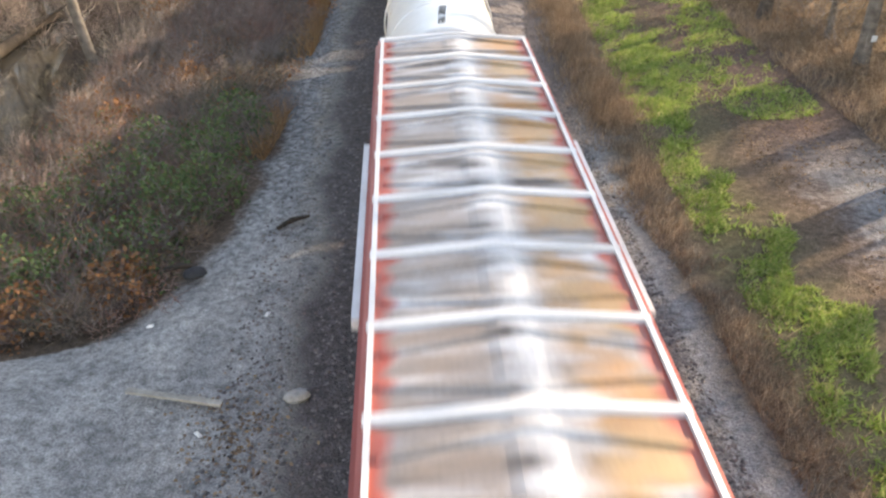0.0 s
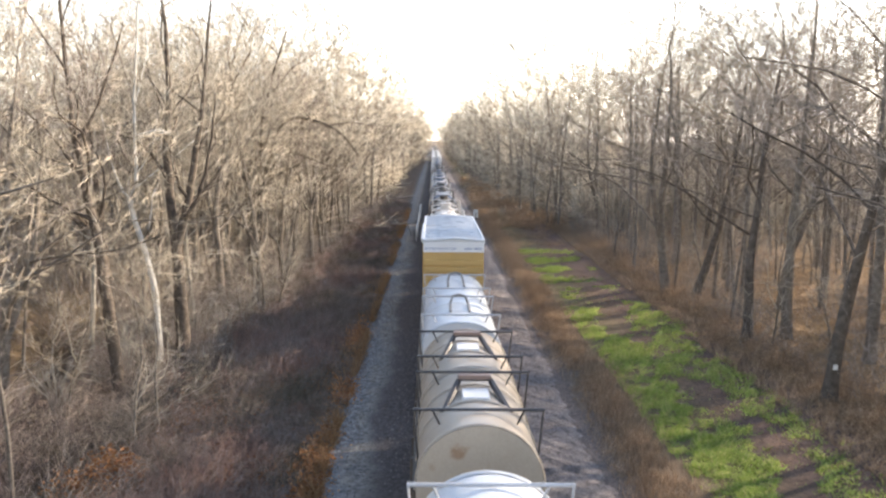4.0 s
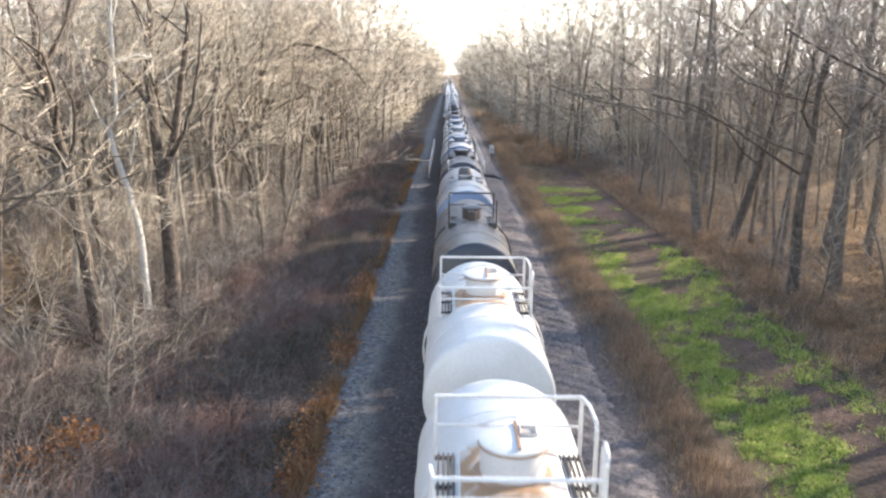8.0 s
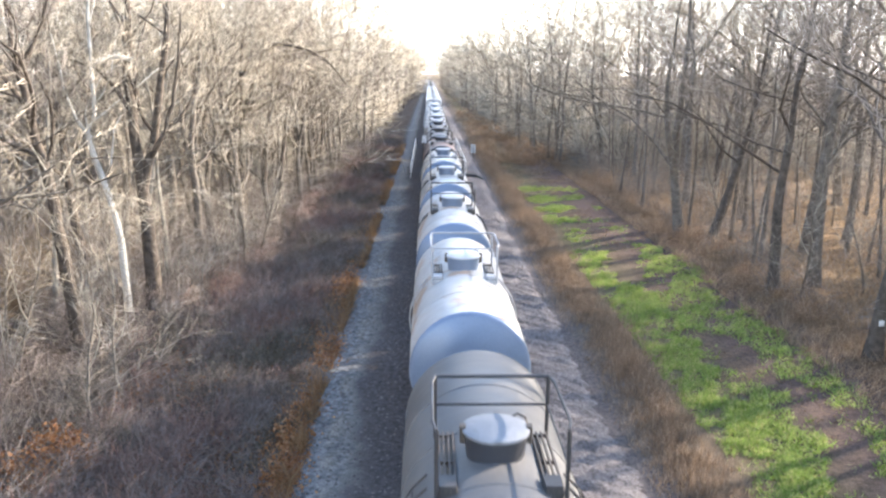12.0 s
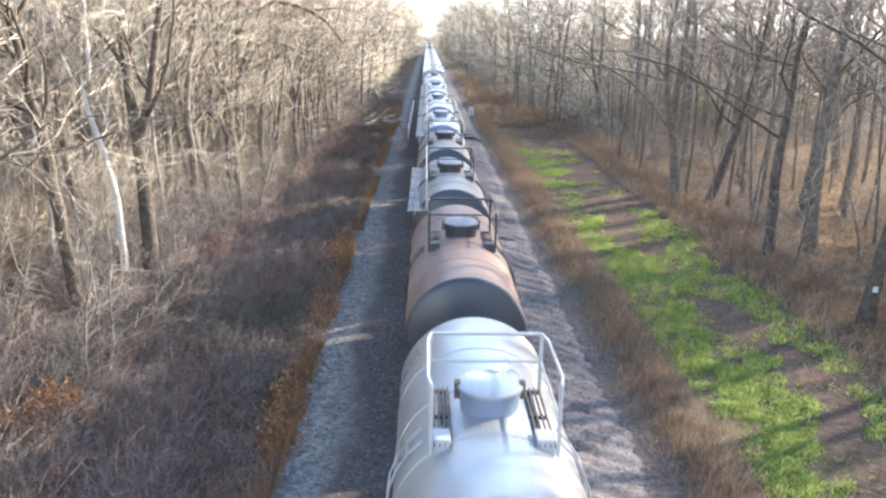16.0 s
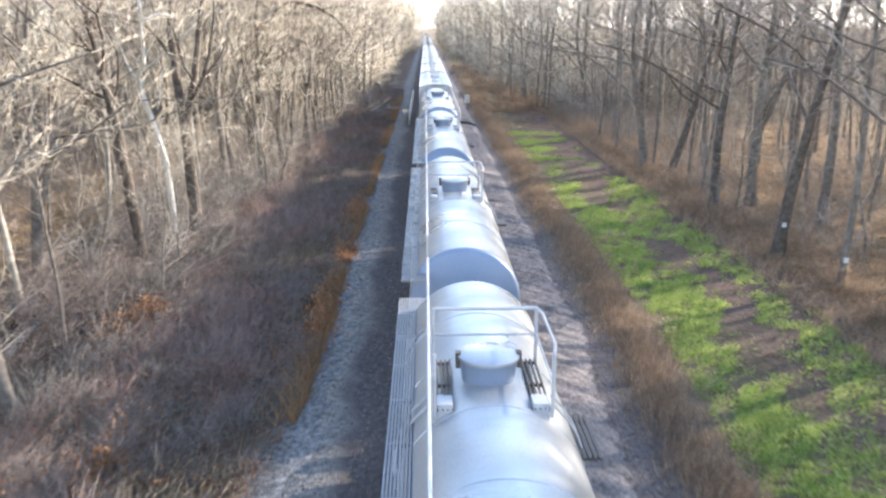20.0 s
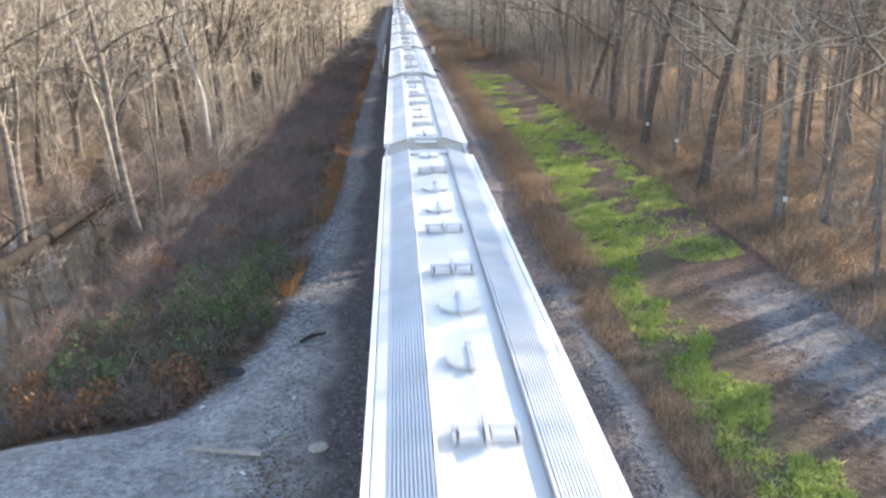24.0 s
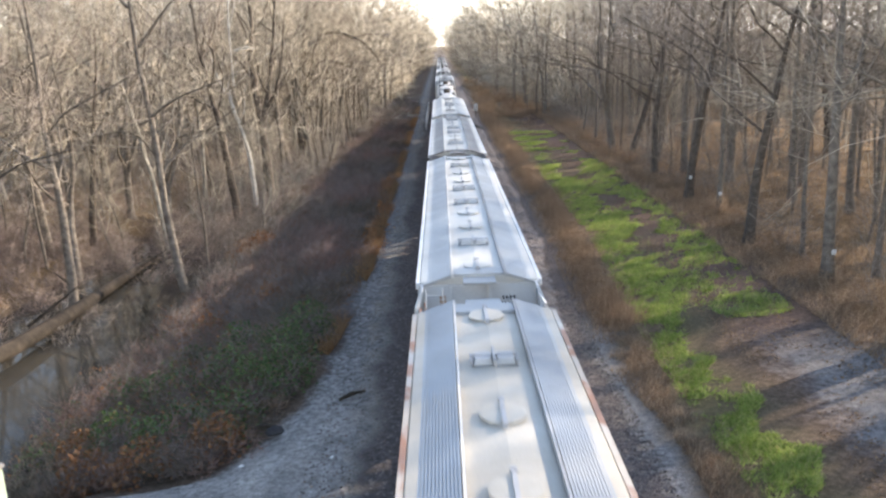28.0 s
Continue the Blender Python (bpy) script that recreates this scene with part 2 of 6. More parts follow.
M_YELLOWINK = plain("yellow_lettering", (0.55, 0.40, 0.06), (0.65, 0.5, 0.1))
M_SIGN = plain("sign_enamel", (0.62, 0.62, 0.60), (0.75, 0.75, 0.72))
M_ABUT = plain("weathered_concrete", (0.07, 0.068, 0.066), (0.15, 0.143, 0.135), 2.0)
M_ROCK = plain("pale_rock", (0.22, 0.21, 0.20), (0.38, 0.37, 0.35), 6.0)
M_CABINET = plain("pale_green_enamel", (0.42, 0.52, 0.40), (0.52, 0.60, 0.48), 3.0, 0.6)
M_BARK = plain("grey_brown_bark", (0.105, 0.088, 0.073), (0.255, 0.220, 0.185), 4.0)
M_BARKPALE = plain("pale_bark", (0.22, 0.197, 0.165), (0.42, 0.39, 0.335), 2.0)
M_BARKWHITE = plain("white_bark", (0.50, 0.47, 0.41), (0.74, 0.71, 0.64), 2.0)
M_BARKDARK = plain("dark_bark", (0.062, 0.050, 0.041), (0.155, 0.126, 0.102), 4.0)
M_TWIG = island("bare_twigs", [(0.17, 0.143, 0.112), (0.32, 0.277, 0.215), (0.50, 0.45, 0.365)])
M_TWIGDARK = island("brown_twigs", [(0.12, 0.098, 0.083), (0.235, 0.197, 0.165), (0.37, 0.32, 0.275)])
M_BRUSH = island("brown_brush", [(0.109, 0.086, 0.076), (0.210, 0.161, 0.139), (0.311, 0.248, 0.216), (0.168, 0.134, 0.118)])
M_MAROON = island("maroon_brush", [(0.14, 0.084, 0.069), (0.25, 0.152, 0.122), (0.36, 0.234, 0.187)])
M_OLIVE = island("olive_brush", [(0.073, 0.063, 0.046), (0.133, 0.113, 0.083), (0.202, 0.172, 0.129)])
M_REDBRUSH = island("russet_leaves", [(0.17, 0.075, 0.038), (0.30, 0.145, 0.065), (0.25, 0.145, 0.085)], 0.9, 0.25)
# leaf tones raised to hold the sun of a lit gap
M_DRIFT = island("sunlit_dead_leaves", [(0.30, 0.125, 0.055), (0.43, 0.20, 0.09), (0.52, 0.30, 0.16)], 0.9, 0.25)
M_ORANGE = island("orange_grass", [(0.22, 0.115, 0.055), (0.34, 0.18, 0.085), (0.44, 0.28, 0.145)], 0.9, 0.25)
M_GREENBRUSH = island("evergreen_leaves", [(0.035, 0.065, 0.020), (0.075, 0.125, 0.035), (0.125, 0.170, 0.055)], 0.7, 0.2)
M_STRAW = island("dry_grass", [(0.19, 0.12, 0.078), (0.33, 0.225, 0.148), (0.50, 0.37, 0.25), (0.25, 0.162, 0.108)], 0.9, 0.2)
M_GRASS = island("green_grass", [(0.131, 0.188, 0.050), (0.234, 0.325, 0.080), (0.342, 0.456, 0.114), (0.502, 0.467, 0.228), (0.245, 0.376, 0.089)], 0.85, 0.45)
M_WEED = island("brown_weeds", [(0.161, 0.106, 0.069), (0.276, 0.186, 0.120), (0.391, 0.276, 0.178), (0.218, 0.136, 0.085)], 0.9, 0.15)
M_LITTER = island("fallen_leaves", [(0.13, 0.085, 0.058), (0.21, 0.14, 0.09), (0.32, 0.215, 0.13), (0.17, 0.125, 0.098)], 0.9, 0.15)
M_STONE = island("ballast_stone", [(0.070, 0.061, 0.057), (0.125, 0.109, 0.102), (0.19, 0.167, 0.155), (0.15, 0.112, 0.098)])
M_LOG = plain("wet_log_bark", (0.03, 0.025, 0.02), (0.075, 0.06, 0.047), 3.0)


# ---- geometry helpers ----
class Build:
    """Collects points and faces of one mesh."""

    def __init__(self):
        self.v, self.f = [], []

    def add(self, pts, faces):
        n = len(self.v)
        self.v.extend(tuple(p) for p in pts)
        self.f.extend(tuple(i + n for i in f) for f in faces)
        return self

    def box(self, x0, x1, y0, y1, z0, z1, tip=0.0):
        """A box with bevelled upright edges; tip narrows its top."""
        b = min(0.012, 0.2 * (x1 - x0), 0.2 * (y1 - y0))
        pts = []
        for z, t in ((z0, 0.0), (z1, tip)):
            a0, a1, c0, c1 = x0 + t, x1 - t, y0 + t, y1 - t
            pts += [(a0 + b, c0, z), (a1 - b, c0, z), (a1, c0 + b, z), (a1, c1 - b, z), (a1 - b, c1, z), (a0 + b, c1, z), (a0, c1 - b, z), (a0, c0 + b, z)]
        faces = [tuple(range(7, -1, -1)), tuple(range(8, 16))] + [(i, (i + 1) % 8, 8 + (i + 1) % 8, 8 + i) for i in range(8)]
        return self.add(pts, faces)

    def tube(self, path, radii, n=6, cap=True):
        path = [Vector(p) for p in path]
        radii = radii if isinstance(radii, (list, tuple)) else [radii] * len(path)
        pts, faces = [], []
        for k, (p, r) in enumerate(zip(path, radii)):
            d = (path[min(k + 1, len(path) - 1)] - path[max(k - 1, 0)]).normalized()
            side = d.cross(Vector((0, 0, 1)) if abs(d.z) < 0.9 else Vector((1, 0, 0))).normalized()
            up = side.cross(d)
            pts += [p + r * (math.cos(6.2832 * i / n) * side + math.sin(6.2832 * i / n) * up) for i in range(n)]
        for k in range(len(path) - 1):
            for i in range(n):
                j = (i + 1) % n
                faces.append((k * n + i, k * n + j, k * n + n + j, k * n + n + i))
        if cap:
            e = (len(path) - 1) * n
            faces += [tuple(range(n - 1, -1, -1)), tuple(range(e, e + n))]
        return self.add(pts, faces)

    def spin(self, profile, n=36, axis="y", at=(0, 0, 0)):
        """A turned body: profile rows of (along, radius)."""
        pts, faces = [], []
        for a, r in profile:
            for i in range(n):
                c, s = r * math.cos(6.2832 * i / n), r * math.sin(6.2832 * i / n)
                pts.append((at[0] + c, at[1] + a, at[2] + s) if axis == "y" else (at[0] + c, at[1] + s, at[2] + a) if axis == "z" else (at[0] + a, at[1] + c, at[2] + s))
        for k in range(len(profile) - 1):
            for i in range(n):
                j = (i + 1) % n
                faces.append((k * n + i, k * n + j, k * n + n + j, k * n + n + i))
        e = (len(profile) - 1) * n
        faces += [tuple(range(n)), tuple(range(e, e + n))]
        return self.add(pts, faces)

    def loft(self, sections, closed=True, caps=True):
        """Skins equal rings of points."""
        n, pts, faces = len(sections[0]), [p for s in sections for p in s], []
        for k in range(len(sections) - 1):
            for i in range(n if closed else n - 1):
                j = (i + 1) % n
                faces.append((k * n + i, k * n + j, k * n + n + j, k * n + n + i))
        if caps:
            e = (len(sections) - 1) * n
            faces += [tuple(range(n - 1, -1, -1)), tuple(range(e, e + n))]
        return self.add(pts, faces)

    def mesh(self, name, mat, smooth=False):
        m = bpy.data.meshes.new(name)
        m.from_pydata(self.v, [], self.f)
        m.materials.append(mat)
        bm = bmesh.new()
        bm.from_mesh(m)
        bmesh.ops.recalc_face_normals(bm, faces=bm.faces)
        bm.to_mesh(m)
        bm.free()
        if smooth:
            m.polygons.foreach_set("use_smooth", [True] * len(m.polygons))
            m.set_sharp_from_angle(angle=radians(40))
        return m


def part(name, built, mat, parent, label="", smooth=False):
    ob = new(name, built.mesh(name, mat, smooth))
    ob.parent = parent
    return tagged(ob, label)


def thing(name, label, category, group="", at=(0, 0, 0)):
    ob = tagged(new(name), label, category, group)
    ob.location = at
    return ob


def piece(name, built, mat, label, category, kind="", group="", smooth=False, at=(0, 0, 0)):
    ob = tagged(new(name, built.mesh(name, mat, smooth)), label, category, group, kind)
    ob.location = at
    return ob


def fast_mesh(name, verts, tris, mats, mat_index=None):
    """A large triangle mesh from arrays."""
    m = bpy.data.meshes.new(name)
    nv, nt = len(verts), len(tris)
    m.vertices.add(nv)
    m.vertices.foreach_set("co", np.asarray(verts, np.float32).ravel())
    m.loops.add(nt * 3)
    m.loops.foreach_set("vertex_index", np.asarray(tris, np.int32).ravel())
    m.polygons.add(nt)
    m.polygons.foreach_set("loop_start", np.arange(0, nt * 3, 3, dtype=np.int32))
    for mt in mats:
        m.materials.append(mt)
    if mat_index is not None:
        m.polygons.foreach_set("material_index", np.asarray(mat_index, np.int32))
    m.update(calc_edges=True)
    m.validate()
    return m


RNG = np.random.default_rng(7)


def wave(x, y, a=1.0, seed=0.0):
    """A smooth wandering number between about -1 and 1."""
    return (np.sin(0.31 * a * x + 1.7 + seed) * np.cos(0.23 * a * y + seed * 2.1) + 0.6 * np.sin(0.83 * a * x - 0.41 * a * y + seed) + 0.4 * np.sin(1.9 * a * y + 0.7 * a * x + 2 * seed)) / 2


# ---- the lie of the land ----
def pad_edge(y):
    """How far left of the track the open gravel reaches."""
    return np.interp(y, [-30, 11.0, 12.4, 14.3, 17.0, 21.5, 30], [16, 14, 7.4, 6.0, 5.2, 4.5, 4.1])


def veer(y):
    """How far the strips right of the track draw away from it."""
    return np.interp(y, [20, 36], [0.0, 0.95])


def land(x, y):
    """Height of the ground."""
    x, y = np.asarray(x, float), np.asarray(y, float)
    bank = np.interp(x, [-60, -23, -20.5, -13.5, -10, -5, -2.6, -1.5, 1.5, 3.6, 4.6, 6, 13, 60], [-0.9, -0.9, -1.9, -1.9, -1.0, -0.15, -0.02, 0.06, 0.06, -0.28, -0.34, -0.2, 0.05, 0.3])
    fade = np.clip((np.abs(x) - 4.5) / 4, 0, 1)
    near = np.clip(1 - np.abs(x + 15.5) / 5, 0, 1) * np.clip((y - 37) / 10, 0, 1)
    pad = np.clip((13 - y) / 3, 0, 1) * np.clip((-x - 4) / 4, 0, 1) * np.clip((x + 15) / 3, 0, 1)
    return (bank + near * 0.9) * (1 - pad) + -0.05 * pad + fade * 0.12 * wave(x, y, 1.3, 0.4)


# ---- rolling stock: every car is built about its middle, rail top at z = 0.15 ----
CARS = []
RAIL = 0.15


def bogies(car, half):
    for y in (-half + 1.7, half - 1.7):
        truck = part("bogie", Build().box(-1.0, -0.85, y - 1.1, y + 1.1, 0.45, 0.75).box(0.85, 1.0, y - 1.1, y + 1.1, 0.45, 0.75).box(-1.0, 1.0, y - 0.25, y + 0.25, 0.5, 0.85), M_STEEL, car, "dark cast steel bogie")
        for dy in (-0.85, 0.85):
            for x in (-0.75, 0.75):
                part("wheel", Build().spin([(-0.06, 0.36), (0.02, 0.36), (0.025, 0.42), (0.06, 0.42)], 18, "x", (x, y + dy, RAIL + 0.40)), M_STEEL, truck, smooth=True)
    for s in (-1, 1):
        part("coupler", Build().box(-0.14, 0.14, min(s * half, s * (half + 0.42)), max(s * half, s * (half + 0.42)), 0.78, 1.05).box(-0.2, 0.2, s * (half + 0.38) - 0.1, s * (half + 0.38) + 0.1, 0.74, 1.1), M_STEEL, car, "rusty steel coupler")


def ladder(car, x, y, z0, z1, mat, along="x", wide=0.42):
    b = Build()
    d = (wide / 2, 0) if along == "x" else (0, wide / 2)
    for s in (-1, 1):
        b.tube([(x + s * d[0], y + s * d[1], z0), (x + s * d[0], y + s * d[1], z1)], 0.022, 5)
    z = z0 + 0.15
    while z < z1:
        b.tube([(x - d[0], y - d[1], z), (x + d[0], y + d[1], z)], 0.015, 4)
        z += 0.36
    return part("ladder", b, mat, car, "painted steel ladder")


def bars(car, rows, mat, at, flat="end", name="stencil"):
    """Illegible stencilling as plain bars: rows of (x0, x1, z0, z1), proud of an end wall, or flat on a top."""
    b = Build()
    for u0, u1, v0, v1 in rows:
        if flat == "end":
            b.add([(u0, at, v0), (u1, at, v0), (u1, at, v1), (u0, at, v1), (u0, at + 0.004, v0), (u1, at + 0.004, v0), (u1, at + 0.004, v1), (u0, at + 0.004, v1)], [(0, 1, 2, 3), (7, 6, 5, 4), (0, 4, 5, 1), (1, 5, 6, 2), (2, 6, 7, 3), (3, 7, 4, 0)])
    return tagged(part(name, b, mat, car), "faded illegible stencilled lettering", kind="stuff")


def letters(car, text, size, x, y, z, mat):
    curve = bpy.data.curves.new("lettering", "FONT")
    curve.body, curve.size, curve.extrude = text, size, 0.002
    holder = bpy.data.objects.new("lettering", curve)
    scene.collection.objects.link(holder)
    mesh = bpy.data.meshes.new_from_object(holder.evaluated_get(bpy.context.evaluated_depsgraph_get()))
    bpy.data.objects.remove(holder)
    mesh.materials.clear()
    mesh.materials.append(mat)
    mesh.transform(pose(x, y, z, 90, 0, 0))
    ob = new("lettering", mesh)
    ob.parent = car
    return tagged(ob, "small stencilled capital letters", kind="stuff")


def tank_car(length, shell, label, rail=M_RAILDARK, style="valve", walkway=False, head=None, radius=1.47, dome_mat=None, group="tank cars", number=None, high=0.95, wide=1.12, near=-1.0, far=1.0, shift=0.0, patches=()):
    """A tank car: shell with dished ends, frame, dome or valve box, platform with its railing."""
    car = thing("tank_car", label, "tank car", group)
    half, r = length / 2, radius
    zc = 4.28 - r
    body = half - 0.60
    dish = 0.40
    # dished head: a tight knuckle, then a shallow crown
    knee = [(0.13 * math.sin(radians(a)), r - 0.13 + 0.13 * math.cos(radians(a))) for a in (0, 20, 40, 60, 76)]
    rim = knee[-1][1]
    crown = [(knee[-1][0] + 0.24 * (1 - (q / rim) ** 2), q) for q in (rim * 0.85, rim * 0.6, rim * 0.3, 0.01)]
    prof = [(-body + dish - y, rr) for y, rr in reversed(knee + crown)]
    ring = []
    for y in np.linspace(-body + dish, body - dish, 6)[1:-1]:
        ring += [(y - 0.03, r), (y - 0.02, r + 0.012), (y + 0.02, r + 0.012), (y + 0.03, r)]
    part("tank_shell", Build().spin([prof[-1]] + ring + [(-prof[-1][0], r)], 48, "y", (0, 0, zc)), shell, car, smooth=True)
    # dark shells get black heads; silver and stained white ones a painted-in sky blue
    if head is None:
        head = M_HEADDARK if shell in (M_BLACK, M_DARKGREY, M_GREY, M_BROWN) else M_HEADSKY if shell in (M_SILVER, M_PATCHED, M_RUSTY_WHITE, M_BLUESTEEL) else shell
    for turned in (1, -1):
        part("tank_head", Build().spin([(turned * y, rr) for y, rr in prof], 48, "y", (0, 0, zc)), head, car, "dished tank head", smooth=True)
    f = Build().box(-0.35, 0.35, -half, half, 0.75, 1.1)
    for y in (-half + 0.25, half - 0.25):
        f.box(-1.45, 1.45, y - 0.22, y + 0.22, 0.95, 1.12)
    part("underframe", f, M_STEEL, car, "dark steel centre sill and end sills")
    for s in (-1, 1):
        y = s * (half - 1.5)
        part("saddle", Build().box(-1.2, 1.2, y - 0.35, y + 0.35, 1.0, zc - r * 0.55), M_STEEL, car)
        ey = s * (half - 0.12)
        rails = Build()
        for sx in (-1, 1):
            rails.tube([(sx * 1.42, ey, 1.1), (sx * 1.42, ey, 2.05)], 0.022, 5)
        rails.tube([(-1.42, ey, 2.05), (1.42, ey, 2.05)], 0.022, 5)
        part("end_rail", rails, rail, car)
    top = zc + r
    dm = dome_mat or shell
    if style == "dome":
        d = part("dome", Build().spin([(-0.12, 0.47), (0.42, 0.47), (0.47, 0.44)], 32, "z", (0, shift, top)), dm, car, "round manway dome", smooth=True)
        part("lid", Build().spin([(0.44, 0.50), (0.48, 0.50), (0.52, 0.38), (0.53, 0.02)], 32, "z", (0, shift, top)), dm, d, "white hinged dome lid", smooth=True)
        part("rim", Build().spin([(0.405, 0.48), (0.41, 0.505), (0.43, 0.505), (0.435, 0.48)], 32, "z", (0, shift, top)), M_RUST, d, "rusty rim under the lid", smooth=True)
        part("hinge", Build().box(0.03, 0.07, shift - 0.46, shift + 0.45, top + 0.52, top + 0.56), M_RUST, d, "thin rusty hinge bar")
        part("hinge", Build().tube([(-0.5, shift + 0.42, top + 0.50), (-0.05, shift + 0.42, top + 0.62), (0.08, shift + 0.42, top + 0.62)], 0.022, 5), dm, d, "white hinge arm")
        part("latch", Build().tube([(0.10, shift - 0.02, top + 0.55), (0.32, shift - 0.02, top + 0.55), (0.32, shift + 0.24, top + 0.55), (0.10, shift + 0.24, top + 0.55), (0.10, shift - 0.02, top + 0.55)], 0.03, 5).box(0.13, 0.29, shift, shift + 0.22, top + 0.50, top + 0.535), M_DECK, d, "rusty square hatch frame")
        part("valve", Build().tube([(-0.66, shift + 0.1, top + 0.30), (-0.45, shift + 0.1, top + 0.36)], 0.05, 7), dm, d)
        turn = [radians(60 + 60 * i / 8) for i in range(9)]
        part("wear_plate", Build().loft([[((r + 0.012) * math.cos(u), y, zc + (r + 0.012) * math.sin(u)) for u in turn] + [((r - 0.05) * math.cos(u), y, zc + (r - 0.05) * math.sin(u)) for u in reversed(turn)] for y in (near + 0.1, shift - 0.3, far - 0.1)]), M_DECK, d, "rust-stained white plate round the dome", smooth=True)
        part("drip_ring", Build().spin([(-0.20, 0.57), (-0.03, 0.57), (0.0, 0.50), (0.01, 0.46)], 28, "z", (0, shift, top)), M_RUST, d, "rusty drip ring", smooth=True)
    elif style == "cup":
        # on silver cars the housing carries the same painted sky tint
        d = part("dome", Build().spin([(-0.1, 0.43), (0.30, 0.48), (0.33, 0.46)], 28, "z", (0, 0.1, top)), M_HEADDARK if head is M_HEADDARK else M_HEADSKY if head is M_HEADSKY else dm, car, "tapered valve housing", smooth=True)
        part("lid", Build().spin([(0.32, 0.51), (0.36, 0.51), (0.40, 0.42), (0.42, 0.02)], 28, "z", (0, 0.1, top)), M_HOOD if shell is M_RUSTY_WHITE else M_LID if shell in (M_BROWN, M_GREY, M_DARKGREY) else M_SILVER, d, "scuffed domed lid", smooth=True)
        for s in (-1, 1):
            part("latch", Build().box(min(s * 0.45, s * 0.54), max(s * 0.45, s * 0.54), 0.03, 0.17, top + 0.14, top + 0.40), M_STEEL, d, "dark side latch")
        part("hinge", Build().tube([(0.25, 0.42, top + 0.37), (0.36, 0.48, top + 0.42), (0.48, 0.42, top + 0.38), (0.50, 0.30, top + 0.24)], 0.02, 5), M_STEEL if head is M_HEADDARK else M_RAILGREY, d, "bent steel lid hinge")
    elif style == "valve":
        d = part("dome", Build().spin([(-0.08, 0.36), (0.34, 0.38), (0.37, 0.36)], 24, "z", (0, 0.15, top)), M_STEEL, car, "black valve housing", smooth=True)
        part("lid", Build().spin([(0.35, 0.42), (0.41, 0.42), (0.46, 0.3), (0.47, 0.02)], 24, "z", (0, 0.15, top)), M_DARKGREY, d, smooth=True)
        part("vent_valve", Build().spin([(-0.05, 0.16), (0.25, 0.16), (0.28, 0.2), (0.34, 0.2), (0.36, 0.02)], 14, "z", (0, -0.55, top)), M_STEEL, d, "small relief valve", smooth=True)
    elif style == "bonnet":
        d = part("dome", Build().spin([(-0.08, 0.36), (0.10, 0.38), (0.40, 0.36), (0.52, 0.26), (0.56, 0.02)], 24, "z", (0, 0.2, top)), M_DARKGREY, car, "dark rounded protective bonnet", smooth=True)
        part("manway", Build().spin([(-0.05, 0.36), (0.10, 0.36), (0.12, 0.42), (0.17, 0.42), (0.2, 0.02)], 20, "z", (0, -0.62, top)), M_LID, d, "bolted manway cover", smooth=True)
    # platform and its railing
    px, pz = wide if style == "dome" else wide * 0.80, top - (0.15 if shift else 0.26 if style == "dome" else 0.13)
    for s in (-1, 1):
        grate = Build()
        for k in range(7 if style == "dome" else 4):
            x = s * (px - 0.04 - 0.075 * k)
            grate.box(min(x, x + 0.03), max(x, x + 0.03), near + 0.05, far - 0.05, pz, pz + 0.035)
        for y in (near + 0.1, (near + far) / 2, far - 0.1):
            grate.box(min(s * (px - (0.55 if style == "dome" else 0.32)), s * px), max(s * (px - (0.55 if style == "dome" else 0.32)), s * px), y - 0.03, y + 0.03, pz - 0.05, pz)
        part("platform_grate", grate, M_RAILGREY if shell is M_BLUESTEEL else M_STEEL, car, "slatted steel platform")
    zt, zm = pz + high, pz + high * 0.5
    thick = 0.034 if rail is M_RAILWHITE else 0.032
    for y in (near, far):
        zt, zm = (pz + high, pz + high * 0.5) if y == far or style != "dome" else (top + 0.38, top + 0.10)
        if y == near and style != "dome":
            for sx in (-1, 1):
                part("rail_post", Build().tube([(sx * px, y, pz - 0.1), (sx * px, y, zt)], thick, 6), rail, car)
                part("step_box", Build().box(min(sx * (px - 0.30), sx * (px - 0.02)), max(sx * (px - 0.30), sx * (px - 0.02)), near + 0.04, near + 0.42, pz - 0.16, pz + 0.10, 0.02), rail, car, "small step at the top of the ladder")
            continue
        part("top_rail", Build().tube([(-px, y, zt), (px, y, zt)], thick, 6), rail, car, "tube handrail across the platform")
        part("mid_rail", Build().tube([(-px, y, zm), (px, y, zm)], 0.024, 5), rail, car)
        for sx in (-1, 1):
            part("rail_post", Build().tube([(sx * px, y, pz - 0.1), (sx * px, y, zt)], thick, 6), rail, car)
    zt, zm = pz + high, pz + high * 0.5
    if style == "dome":
        part("side_rail", Build().tube([(px, near, top + 0.3), (px, near, zt - 0.1), (px + 0.03, near + 0.1, zt), (px + 0.06, near + 0.45, zt), (px + 0.06, near + 0.55, zt - 0.1), (px + 0.06, near + 0.55, pz - 0.1)], thick, 6), rail, car, "bent tube corner loop")
        part("side_rail", Build().tube([(px, far, zt), (px + 0.06, far - 0.3, zt), (px + 0.06, far - 0.85, zt), (px + 0.06, far - 0.95, zt - 0.1), (px + 0.06, far - 0.95, pz - 0.1)], thick, 6), rail, car, "bent tube side rail")
    else:
        part("side_rail", Build().tube([(px, near, zt), (px + 0.06, near + 0.3, zt + 0.01), (px + 0.06, far - 0.3, zt + 0.01), (px, far, zt)], 0.026, 6), rail, car, "bent tube side rail")
        part("mid_rail", Build().tube([(px, near, zm), (px, far, zm)], 0.02, 5), rail, car)
